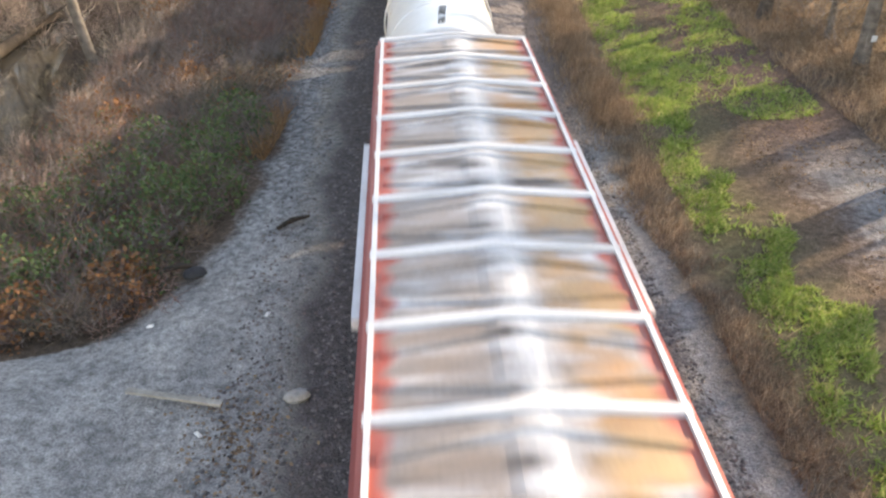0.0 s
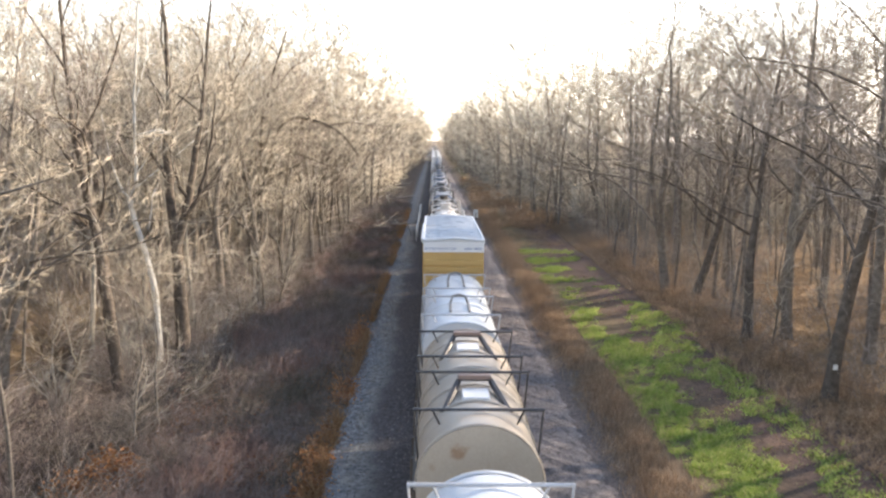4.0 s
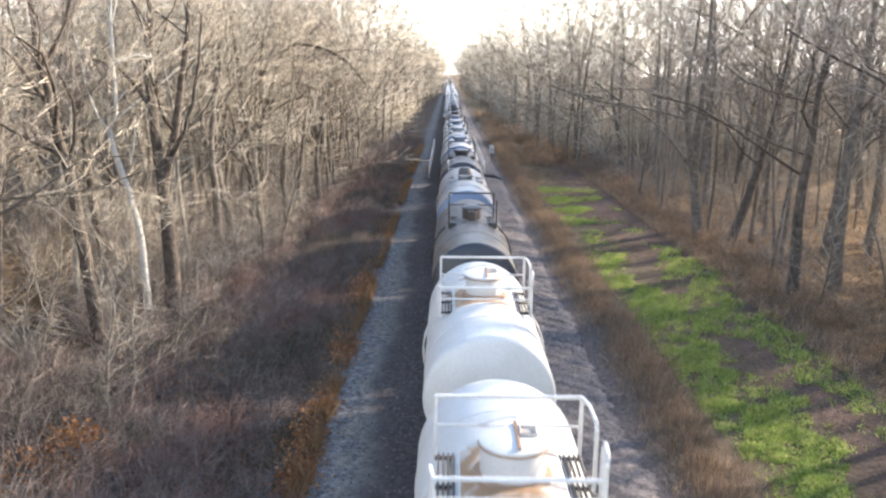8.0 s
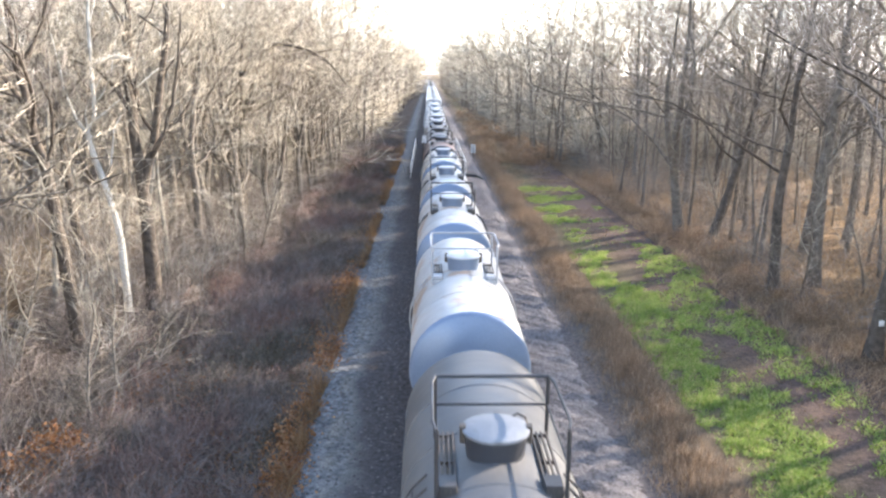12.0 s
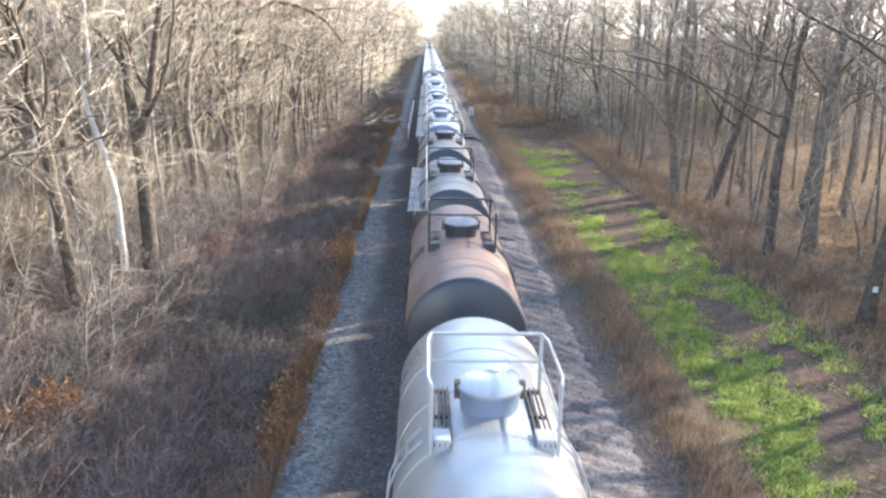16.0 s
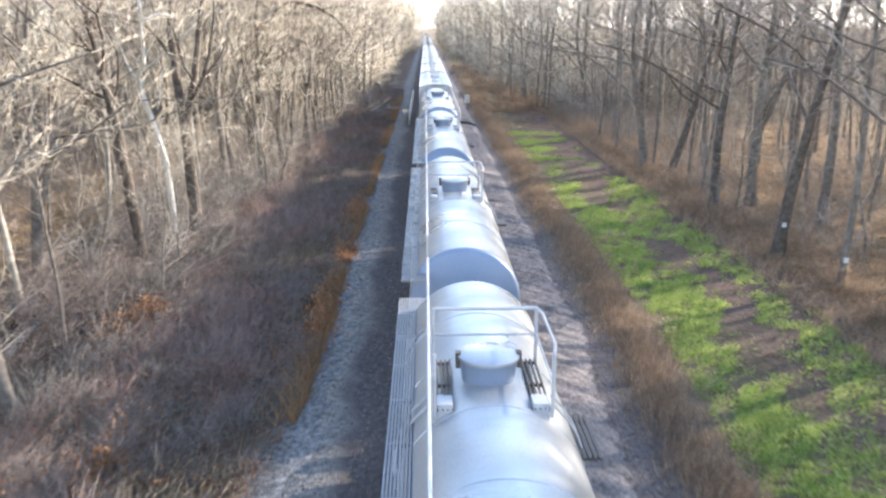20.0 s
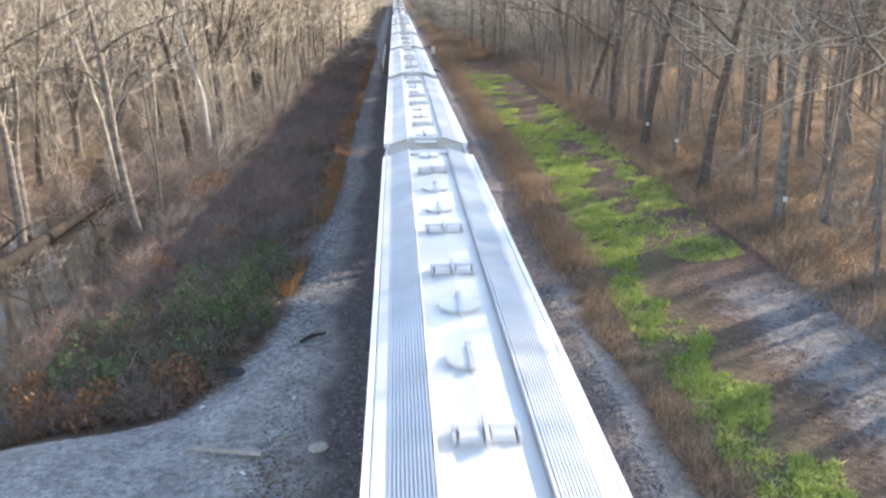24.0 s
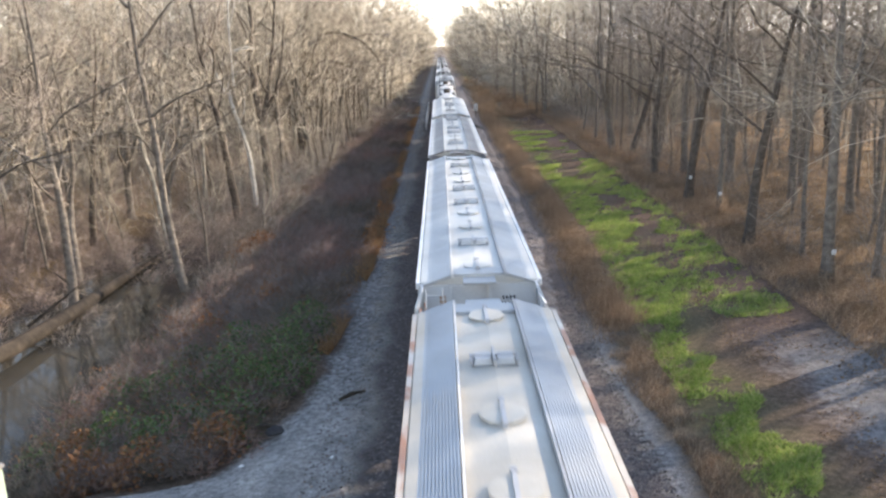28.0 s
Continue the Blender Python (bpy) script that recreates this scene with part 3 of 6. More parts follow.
    if style == "dome":
        part("side_rail", Build().tube([(-px, near, top + 0.38), (-px - 0.05, near + 0.5, top + 0.3), (-px - 0.05, near + 0.5, pz - 0.1)], thick, 6), rail, car, "bent tube side rail")
    elif not walkway:
        part("side_rail", Build().tube([(-px, near, zt), (-px - 0.05, near + 0.3, zt + 0.01), (-px - 0.05, far - 0.3, zt + 0.01), (-px, far, zt)], 0.026, 6), rail, car, "bent tube side rail")
    for s in (-1, 1):
        b = Build()
        path = [(s * (r * math.cos(a) + 0.08), -0.2, zc + r * math.sin(a)) for a in np.linspace(radians(50), radians(-35), 8)]
        for dy in (-0.2, 0.2):
            b.tube([(p[0], p[1] + dy, p[2]) for p in path], 0.02, 5)
        for p in path[1:]:
            b.tube([(p[0], p[1] - 0.2, p[2]), (p[0], p[1] + 0.2, p[2])], 0.014, 4)
        part("ladder", b, rail, car, "curved side ladder")
        g = Build()
        for y in (-half + 0.5, half - 0.5):
            g.tube([(s * 1.45, y - 0.2, 1.15), (s * 1.52, y - 0.2, 1.9), (s * 1.52, y + 0.2, 1.9), (s * 1.45, y + 0.2, 1.15)], 0.018, 5)
        part("grab_iron", g, rail, car)
    if walkway:
        zw = zc + 0.78
        w = Build()
        for y in np.arange(-half + 0.7, half - 0.5, 1.5):
            w.box(-1.64, -0.98, y - 0.03, y + 0.03, zw - 0.06, zw)
        w = part("walkway", w, M_DARKHOP, car, "long slatted side walkway")
        slat = Build().box(0, 0.030, -half + 0.2, half - 0.2, zw, zw + 0.04).mesh("slat", M_DARKHOP, False)
        for k in range(13):
            ob = new("slat", slat)
            ob.parent, ob.location = w, (-1.64 + 0.052 * k, 0, 0)
        h = Build().tube([(-0.98, -half + 0.55, top + 0.42), (-0.98, half - 0.55, top + 0.42)], 0.03, 6)
        for y in np.linspace(-half + 0.55, half - 0.55, 6):
            h.tube([(-0.98, y, zw), (-0.98, y, top + 0.42)], 0.024, 5)
        part("walkway_rail", h, M_RAILGREY, car, "straight tube rail along the walkway")
        b = Build()
        for k in range(5):
            b.box(1.38 + 0.085 * k, 1.43 + 0.085 * k, -0.75, 0.75, zc + 0.35, zc + 0.39)
        for y in (-0.6, 0.6):
            b.box(1.3, 1.78, y - 0.03, y + 0.03, zc + 0.30, zc + 0.35)
        part("side_step", b, M_STEEL, car, "slatted side platform step")
    if number is not None:
        b = Build()
        # a long row of marks along the shell, or three short ones
        rows = [(number - 0.135 * (k + (k > 5)), -0.13 - 0.011 * k, 0.055, 0.085) for k in range(10)] if style == "dome" else [(number + 0.21 * k, -0.02, 0.09, 0.09) for k in range(3)]
        for y0, x0, tall, step in rows:
            pts = []
            for dr in (0.004, 0.010):
                for yy in (y0, y0 + tall):
                    for x in (x0, x0 + step, x0 + 2 * step):
                        pts.append((x, yy, zc + math.sqrt((r + dr) ** 2 - x * x)))
            b.add(pts, [(0, 1, 4, 3), (1, 2, 5, 4), (6, 7, 10, 9), (7, 8, 11, 10), (0, 1, 7, 6), (1, 2, 8, 7), (3, 4, 10, 9), (4, 5, 11, 10), (0, 3, 9, 6), (2, 5, 11, 8)])
        mark = part("stencil", b, M_INK if shell in (M_WHITE, M_SILVER) else M_PALEINK if shell is not M_GREY else M_YELLOWINK, car)
        tagged(mark, "stencilled marks on the tank top", kind="stuff")
    for y0 in patches:
        turn = [radians(82 + 3 * i) for i in range(5)]
        part("sticker", Build().loft([[((r + 0.010) * math.cos(u), y, zc + (r + 0.010) * math.sin(u)) for u in turn] + [((r - 0.01) * math.cos(u), y, zc + (r - 0.01) * math.sin(u)) for u in reversed(turn)] for y in (y0, y0 + 1.25)]), M_SIGN, car, "white rectangular patch on the tank top", smooth=True)
    bogies(car, half)
    return car


def hopper_section(y, wide, eave, waist):
    """Half-round sided hopper body section."""
    pts = []
    for s, order in ((1, 1), (-1, -1)):
        side = [(0.9 * wide, waist), (0.985 * wide, waist + 0.45), (wide, waist + 1.1), (0.99 * wide, eave - 0.35), (0.955 * wide, eave)]
        pts += [(s * x, y, z) for x, z in (side if order == 1 else reversed(side))]
    return pts


def hopper_car(length, side, roof, label, board=M_GALV, marks=True, group="covered hoppers"):
    car = thing("hopper_car", label, "hopper car", group)
    half, wide, eave = length / 2, 1.57, 4.22
    b0, b1 = -half + 0.75, half - 0.75
    secs = [hopper_section(y, wide, eave, w) for y, w in ((b0, 2.5), (b0 + 1.9, 1.2), (b1 - 1.9, 1.2), (b1, 2.5))]
    part("body", Build().loft(secs), side, car, smooth=True)
    for k, y in enumerate(np.linspace(b0 + 2.2, b1 - 2.2, 4)):
        part("outlet", Build().box(-0.9, 0.9, y - 0.8, y + 0.8, 0.55, 1.25, 0.0), side, car, "sloping discharge chute")
    top = 4.42
    arch = []
    for y in (b0 - 0.02, b1 + 0.02):
        arch.append([(-1.5, y, eave), (-1.46, y, eave + 0.05), (-0.62, y, top - 0.03), (0.0, y, top + 0.02), (0.62, y, top - 0.03), (1.46, y, eave + 0.05), (1.5, y, eave), (0, y, eave - 0.05)])
    part("roof", Build().loft(arch), roof, car, "weathered roof sheet")
    # running boards along both sides of the hatches
    for s in (-1, 1):
        ribs = []
        for k in range(16):
            x, z = 0.70 + 0.051 * k, top + 0.05 - 0.0175 * k
            ribs += [(s * x, z + 0.022), (s * (x + 0.036), z + 0.016), (s * (x + 0.040), z - 0.006), (s * (x + 0.048), z - 0.008)]
        under = [(s * 1.50, eave - 0.06), (s * 0.69, top - 0.01)]
        w = Build().loft([[(x, y, z) for x, z in ribs + under] for y in (b0 - 0.15, b1 + 0.15)])
        part("running_board", w, board, car, "ribbed steel running board")
        part("board_edge", Build().box(min(s * 0.64, s * 0.68), max(s * 0.64, s * 0.68), b0 - 0.15, b1 + 0.15, top - 0.01, top + 0.085), M_RAILWHITE if s < 0 else M_RAILGREY, car, "thin raised edge strip")
        part("eave_rail", Build().box(min(s * 1.49, s * 1.585), max(s * 1.49, s * 1.585), b0, b1, eave - 0.12, eave + 0.04), M_BOXWHITE if side is not M_RUSTSIDE else side, car, "pale top chord")
    for s in (-1, 1):
        y0, y1 = sorted((s * (half - 1.32), s * (half - 0.74)))
        w = part("end_board", Build().box(-0.63, 0.63, y0, y1, top - 0.02, top + 0.035), board, car, "fine grating across the roof end")
        for k in range(15):
            part("slat", Build().box(-0.60 + 0.082 * k, -0.56 + 0.082 * k, y0 + 0.03, y1 - 0.03, top + 0.035, top + 0.05), board, w)
        y0, y1 = sorted((s * (half - 0.74), s * (half - 0.22)))
        w = part("crossover_board", Build().box(-0.40, 0.40, y0, y1, top - 0.10, top - 0.045), board, car, "short board reaching to the next car")
        for k in range(10):
            part("slat", Build().box(-0.38 + 0.080 * k, -0.34 + 0.080 * k, y0 + 0.02, y1 - 0.02, top - 0.045, top - 0.03), board, w)
    # hatches and vent boxes in turn
    for k, share in enumerate((-0.925, -0.70, -0.50, -0.30, -0.13, 0.13, 0.30, 0.50, 0.70, 0.925)):
        y = share * (b1 - b0) / 2
        if k in (1, 4, 5, 8):
            v = part("vent_box", Build().box(-0.38, -0.03, y - 0.2, y + 0.2, top + 0.02, top + 0.14, 0.03).box(0.03, 0.38, y - 0.2, y + 0.2, top + 0.02, top + 0.14, 0.03), M_HOOD if roof is not M_DARKHOP else M_HOPPER, car, "low rectangular hatch box")
            part("lock_bar", Build().box(-0.44, -0.39, y - 0.20, y + 0.18, top, top + 0.12).box(0.39, 0.44, y - 0.20, y + 0.18, top, top + 0.12).box(-0.025, 0.025, y - 0.36, y + 0.36, top + 0.06, top + 0.18).box(-0.44, 0.44, y - 0.025, y + 0.025, top + 0.13, top + 0.165), M_RAILGREY, v, "steel locking bars")
        else:
            h = part("hatch", Build().spin([(0.0, 0.33), (0.03, 0.33), (0.035, 0.37), (0.06, 0.37), (0.075, 0.27), (0.085, 0.02)], 24, "z", (0, y, top)), roof, car, "round dished hatch lid", smooth=True)
            part("lock_bar", Build().box(-0.035, 0.035, y - 0.42, y + 0.42, top + 0.085, top + 0.115).box(-0.045, 0.045, y - 0.46, y - 0.40, top, top + 0.125).box(-0.05, 0.05, y + 0.37, y + 0.45, top, top + 0.13), M_RAILGREY, h, "hinged locking bar")
    # ends: sloping sheet, corner posts, ladder, platform
    for s in (-1, 1):
        y = s * half
        yi = s * (half - 0.72)
        for sx in (-1, 1):
            part("corner_post", Build().tube([(sx * 1.5, y - s * 0.06, 1.0), (sx * 1.56, y - s * 0.06, 3.85), (sx * 1.42, y - s * 0.3, 4.22)], 0.055, 4), side, car)
            part("gusset", Build().add([(sx * 1.55, yi, 3.4), (sx * 1.55, y - s * 0.05, 3.5), (sx * 1.45, y - s * 0.2, 4.2), (sx * 1.45, yi, 4.25), (sx * 1.5, yi, 3.4), (sx * 1.5, y - s * 0.05, 3.5), (sx * 1.4, y - s * 0.2, 4.2), (sx * 1.4, yi, 4.25)], [(0, 1, 2, 3), (7, 6, 5, 4), (0, 4, 5, 1), (1, 5, 6, 2), (2, 6, 7, 3), (3, 7, 4, 0)]), side, car)
        part("end_sheet", Build().box(-1.42, 1.42, min(yi, yi + s * 0.05), max(yi, yi + s * 0.05), 2.45, 4.2), side if side is not M_RUSTSIDE else roof, car, "flat upper end sheet")
        for x in (-0.72, 0.25):
            part("end_rib", Build().box(x - 0.05, x + 0.05, min(yi, yi + s * 0.14), max(yi, yi + s * 0.14), 2.3, 4.2), side, car)
        part("end_sill", Build().box(-1.5, 1.5, y - 0.15, y + 0.15, 0.95, 1.12).box(-0.25, 0.25, -half, half, 0.78, 1.0), M_STEEL, car)
        ladder(car, -1.12, y - s * 0.08, 1.1, 4.3, side)
        g = Build()
        for z in (1.7, 2.2, 2.7, 3.2):
            g.tube([(1.1, y - s * 0.08, z), (1.5, y - s * 0.08, z)], 0.018, 4)
        part("grab_iron", g, side, car)
    if marks:
        y = -(half - 0.72) - 0.062
        bars(car, [(0.58 + 0.09 * k, 0.63 + 0.09 * k, 3.80, 3.88) for k in range(4)] + [(0.54 + 0.085 * k, 0.59 + 0.085 * k, 3.64, 3.72) for k in range(6)], M_INK, y)
        bars(car, [(0.36 + 0.07 * (k % 3), 0.86 - 0.05 * (k % 2), 3.40 - 0.11 * k, 3.445 - 0.11 * k) for k in range(6)], M_RAILGREY, y)
        bars(car, [(-1.0, -0.84, 3.75, 3.82), (-1.0, -0.84, 3.86, 3.93), (-1.0, -0.84, 3.64, 3.71)], M_RUST, y)
    bogies(car, half)
    return car


def box_car(length, tall, wall, roof, rib, end, label, band=None, panels=12, name="box_car", wavy=False, track=None):
    car = thing(name, label, "box car", "box cars")
    half, wide = length / 2, 1.53
    lo = 1.0
    part("body", Build().box(-wide, wide, -half + 0.06, half - 0.06, lo, tall - 0.12), wall, car)
    ridge = []
    for y in (np.arange(-half, half + 0.01, 0.05) if wavy else (-half, half)):
        q = [0.0] * 5
        if wavy:
            for i, lag in enumerate((-0.5, 0.1, 0.45, 0.1, -0.5)):
                u = y * 2 * math.pi * 1.5 * panels / length + lag + 0.45 * math.sin(0.9 * y) + 0.2 * math.sin(1.7 * y + i)
                q[i] = 0.048 * math.sin(u) + 0.026 * math.sin(2 * u + 0.8)
        ridge.append([(-wide - 0.02, y, tall - 0.12), (-wide - 0.02, y, tall - 0.02), (-wide + 0.14, y, tall - 0.01 + q[0]), (-0.75, y, tall + 0.045 + q[1]), (0, y, tall + 0.10 + q[2]), (0.75, y, tall + 0.045 + q[3]), (wide - 0.14, y, tall - 0.01 + q[4]), (wide + 0.02, y, tall - 0.02), (wide + 0.02, y, tall - 0.12)])
    part("roof", Build().loft(ridge), roof, car, "ridged sheet roof", smooth=wavy)
    step = length / panels
    for k in range(panels + 1):
        y = -half + k * step
        y = min(max(y, -half + 0.07), half - 0.07)
        w = 0.12 if wavy else 0.085
        rows = []
        for x, z in ((-wide + 0.02, tall - 0.02), (-0.05, tall + 0.105), (0.05, tall + 0.105), (wide - 0.02, tall - 0.02)):
            rows.append([(x, y - w, z - 0.02), (x, y - w * 0.6, z + 0.05), (x, y + w * 0.6, z + 0.05), (x, y + w, z - 0.02)])
        if not wavy or k in (0, panels):
            part("roof_rib", Build().loft(rows), rib, car)
        if k < panels and not wavy:
            ym = y + step / 2
            for d in (-0.24, 0.24):
                rows = []
                for x, z, sk in ((-wide + 0.16, tall - 0.015, -0.10), (-0.07, tall + 0.10, 0.10), (0.07, tall + 0.10, 0.10), (wide - 0.16, tall - 0.015, -0.10)):
                    c = ym + d * step + (sk if d > 0 else -sk) * 0.9
                    rows.append([(x, c - 0.10, z - 0.02), (x, c - 0.03, z + 0.05), (x, c + 0.03, z + 0.05), (x, c + 0.10, z - 0.02)])
                part("roof_bead", Build().loft(rows), roof, car)
    if not wavy:
        cap = [[(-0.34, y, tall + 0.065), (-0.16, y, tall + 0.106), (0.0, y, tall + 0.114), (0.16, y, tall + 0.106), (0.34, y, tall + 0.065), (0.0, y, tall + 0.05)] for y in (-half + 0.05, half - 0.05)]
        part("ridge_cap", Build().loft(cap), roof, car, "worn centre seam")
    for s in (-1, 1):
        edge = 0.05 if wavy else 0.03
        lie = wide if wavy else wide - 0.07
        if not wavy:
            part("top_chord", Build().box(min(s * (wide - 0.03), s * (wide + 0.075)), max(s * (wide - 0.03), s * (wide + 0.075)), -half, half, tall - 0.34, tall - 0.13), wall, car, "red top chord outside the roof edge")
        part("eave_rail", Build().box(min(s * (lie - edge), s * (lie + edge)), max(s * (lie - edge), s * (lie + edge)), -half, half, tall - 0.16, tall + 0.035), rib, car, "pale roof edge rail")
        y = s * (half - 0.06)
        ribs = []
        z = lo + 0.2
        while z < tall - (0.95 if band else 0.45):
            d = s * 0.20
            if wavy:
                d = s * 0.12
                ribs.append(Build().loft([[(x, y, z), (x, y + d, z + 0.03), (x, y + d, z + 0.26), (x, y, z + 0.29)] for x in (-wide + 0.05, wide - 0.05)]))
                z += 0.365
                continue
            ribs.append(Build().loft([[(x, y, z + 0.03), (x, y + d, z), (x, y + d, z + 0.19), (x, y, z + 0.27)] for x in (-wide + 0.05, wide - 0.05)]))
            z += 0.46
        part("end_wall", Build().box(-wide, wide, min(y, y + s * 0.03), max(y, y + s * 0.03), lo, tall - 0.14), end, car)
        for e in ribs:
            part("end_rib", e, end, car)
        if band:
            part("end_band", Build().box(-wide - 0.01, wide + 0.01, min(y, y + s * 0.1), max(y, y + s * 0.1), tall - 0.62, tall - 0.1), band, car, "white painted band with stencilling")
        ladder(car, 1.2, y + s * 0.16, 1.1, 2.6, end)
        for k in range(int(length / 1.1)):
            yy = -half + 0.7 + k * 1.1
            part("side_post", Build().box(min(s * wide, s * (wide + 0.05)), max(s * wide, s * (wide + 0.05)), yy, yy + 0.12, lo, tall - 0.2), wall, car)
        d = Build().box(min(s * wide, s * (wide + 0.09)), max(s * wide, s * (wide + 0.09)), -1.7, 1.7, lo + 0.1, tall - 0.35)
        part("sliding_door", d, wall, car, "ribbed sliding door")
        t0, t1 = track or (-half * 0.62, half * 0.62)
        t = Build().box(min(s * (wide + 0.06), s * (wide + 0.17)), max(s * (wide + 0.06), s * (wide + 0.17)), t0, t1, tall - 0.34, tall - 0.20)
        for k in range(9):
            yy = t0 + 0.1 + k * (t1 - t0 - 0.3) / 8
            t.box(min(s * wide, s * (wide + 0.15)), max(s * wide, s * (wide + 0.15)), yy, yy + 0.06, tall - 0.42, tall - 0.22)
        part("door_track", t, rib, car, "pale door track along the eave")
    part("underframe", Build().box(-1.4, 1.4, -half, half, 0.85, 1.02), M_STEEL, car)
    bogies(car, half)
    return car


def coil_car(length, hood, label, hoods=2, loop="loop", marks=False, low_by=0.0):
    car = thing("coil_car", label, "coil car", "coil cars")
    half = length / 2
    t = Build().box(-1.5, -1.38, -half + 0.8, half - 0.8, 1.0, 2.45).box(1.38, 1.5, -half + 0.8, half - 0.8, 1.0, 2.45).box(-1.5, 1.5, -half + 0.8, half - 0.8, 0.95, 1.15)
    for y in np.arange(-half + 1.2, half - 1.0, 1.4):
        t.box(-1.58, -1.5, y, y + 0.14, 1.0, 2.45).box(1.5, 1.58, y, y + 0.14, 1.0, 2.45)
    part("trough", t, M_STEEL if hood is M_TAN else M_GREY, car, "open trough body with side posts")
    part("end_deck", Build().box(-1.5, 1.5, -half, -half + 0.8, 1.0, 1.15).box(-1.5, 1.5, half - 0.8, half, 1.0, 1.15), M_STEEL, car)
    span = (length - 1.4) / hoods
    for k in range(hoods):
        y0 = -half + 0.7 + k * span
        y1 = y0 + span - 0.12

        def arch(y, grow=0.0, low=2.3):
            a = [math.pi * i / 18 for i in range(19)]
            return [((1.40 + grow) * math.cos(u), y, 2.55 + (1.42 - low_by + grow) * math.sin(u) ** 0.9) for u in a] + [(-1.40 - grow, y, low), (1.40 + grow, y, low)]

        h = part("hood", Build().loft([arch(y0), arch(y1)]), hood, car, "rounded steel coil hood", smooth=True)
        for y in (y0, y0 + span * 0.36, y0 + span * 0.64, y1 - 0.1):
            part("hood_band", Build().loft([arch(y, 0.02, 2.5), arch(y + 0.03, 0.045, 2.5), arch(y + 0.07, 0.045, 2.5), arch(y + 0.1, 0.02, 2.5)], caps=False), hood, h, smooth=True)
        zb = 4.03 - low_by
        for y in (y0 + span * 0.2, y0 + span * 0.86):
            part("cross_bar", Build().tube([(-1.5, y, zb), (1.5, y, zb)], 0.038, 6).tube([(-0.85, y, zb - 0.42), (-1.05, y, zb)], 0.025, 4).tube([(0.85, y, zb - 0.42), (1.05, y, zb)], 0.025, 4).tube([(-1.36, y, 2.7), (-1.48, y, zb)], 0.028, 5).tube([(1.36, y, 2.7), (1.48, y, zb)], 0.028, 5), M_RAILGREY if hood is M_COILHOOD else M_RAILDARK, h, "cross bar above the hood")
        ym = (y0 + y1) / 2
        if loop == "loop":
            lp = [(-0.36, ym - 0.75, 3.98), (-0.36, ym + 0.35, 4.05), (-0.25, ym + 0.62, 4.30), (0, ym + 0.70, 4.36), (0.25, ym + 0.62, 4.30), (0.36, ym + 0.35, 4.05), (0.36, ym - 0.75, 3.98)]
        else:
            lp = [(-0.78, ym - 0.6, 3.72), (-0.42, ym + 0.55, 4.1), (-0.36, ym + 0.6, 4.2), (0.36, ym + 0.6, 4.2), (0.42, ym + 0.55, 4.1), (0.78, ym - 0.6, 3.72)]
        part("lifting_loop", Build().tube([(a, b, c - low_by) for a, b, c in lp], 0.055 if loop == "loop" else 0.085, 6), M_GREY if hood is M_COILHOOD else M_RAILDARK, h, "bent lifting loop on the hood top")
        if loop != "loop":
            part("loop_plate", Build().box(-0.42, 0.42, ym + 0.46, ym + 0.72, 4.20, 4.29, 0.02), M_BROWN, h, "red-brown plate on the lifting loop")
            part("wear_plate", Build().box(-0.34, 0.34, ym - 0.35, ym + 0.40, 3.92, 4.0, 0.02), M_BOXWHITE, h, "pale plate under the lifting loop")
    if marks:
        y = -half + 0.69
        bars(car, [(-0.42, -0.06, 3.22 + 0.045 * k, 3.245 + 0.045 * k) for k in range(4)], M_GREY, y, name="emblem")
        bars(car, [(-0.02, 0.25, 3.21, 3.40), (0.28, 0.52, 3.21, 3.40)], M_INK, y, name="emblem")
    for s in (-1, 1):
        g = Build()
        for sx in (-1, 1):
            g.tube([(sx * 1.45, s * (half - 0.1), 1.1), (sx * 1.45, s * (half - 0.1), 2.3)], 0.025, 5)
        g.tube([(-1.45, s * (half - 0.1), 2.3), (1.45, s * (half - 0.1), 2.3)], 0.025, 5)
        part("end_rail", g, M_RAILGREY, car)
    part("underframe", Build().box(-0.5, 0.5, -half, half, 0.7, 1.0), M_STEEL, car)
    bogies(car, half)
    return car


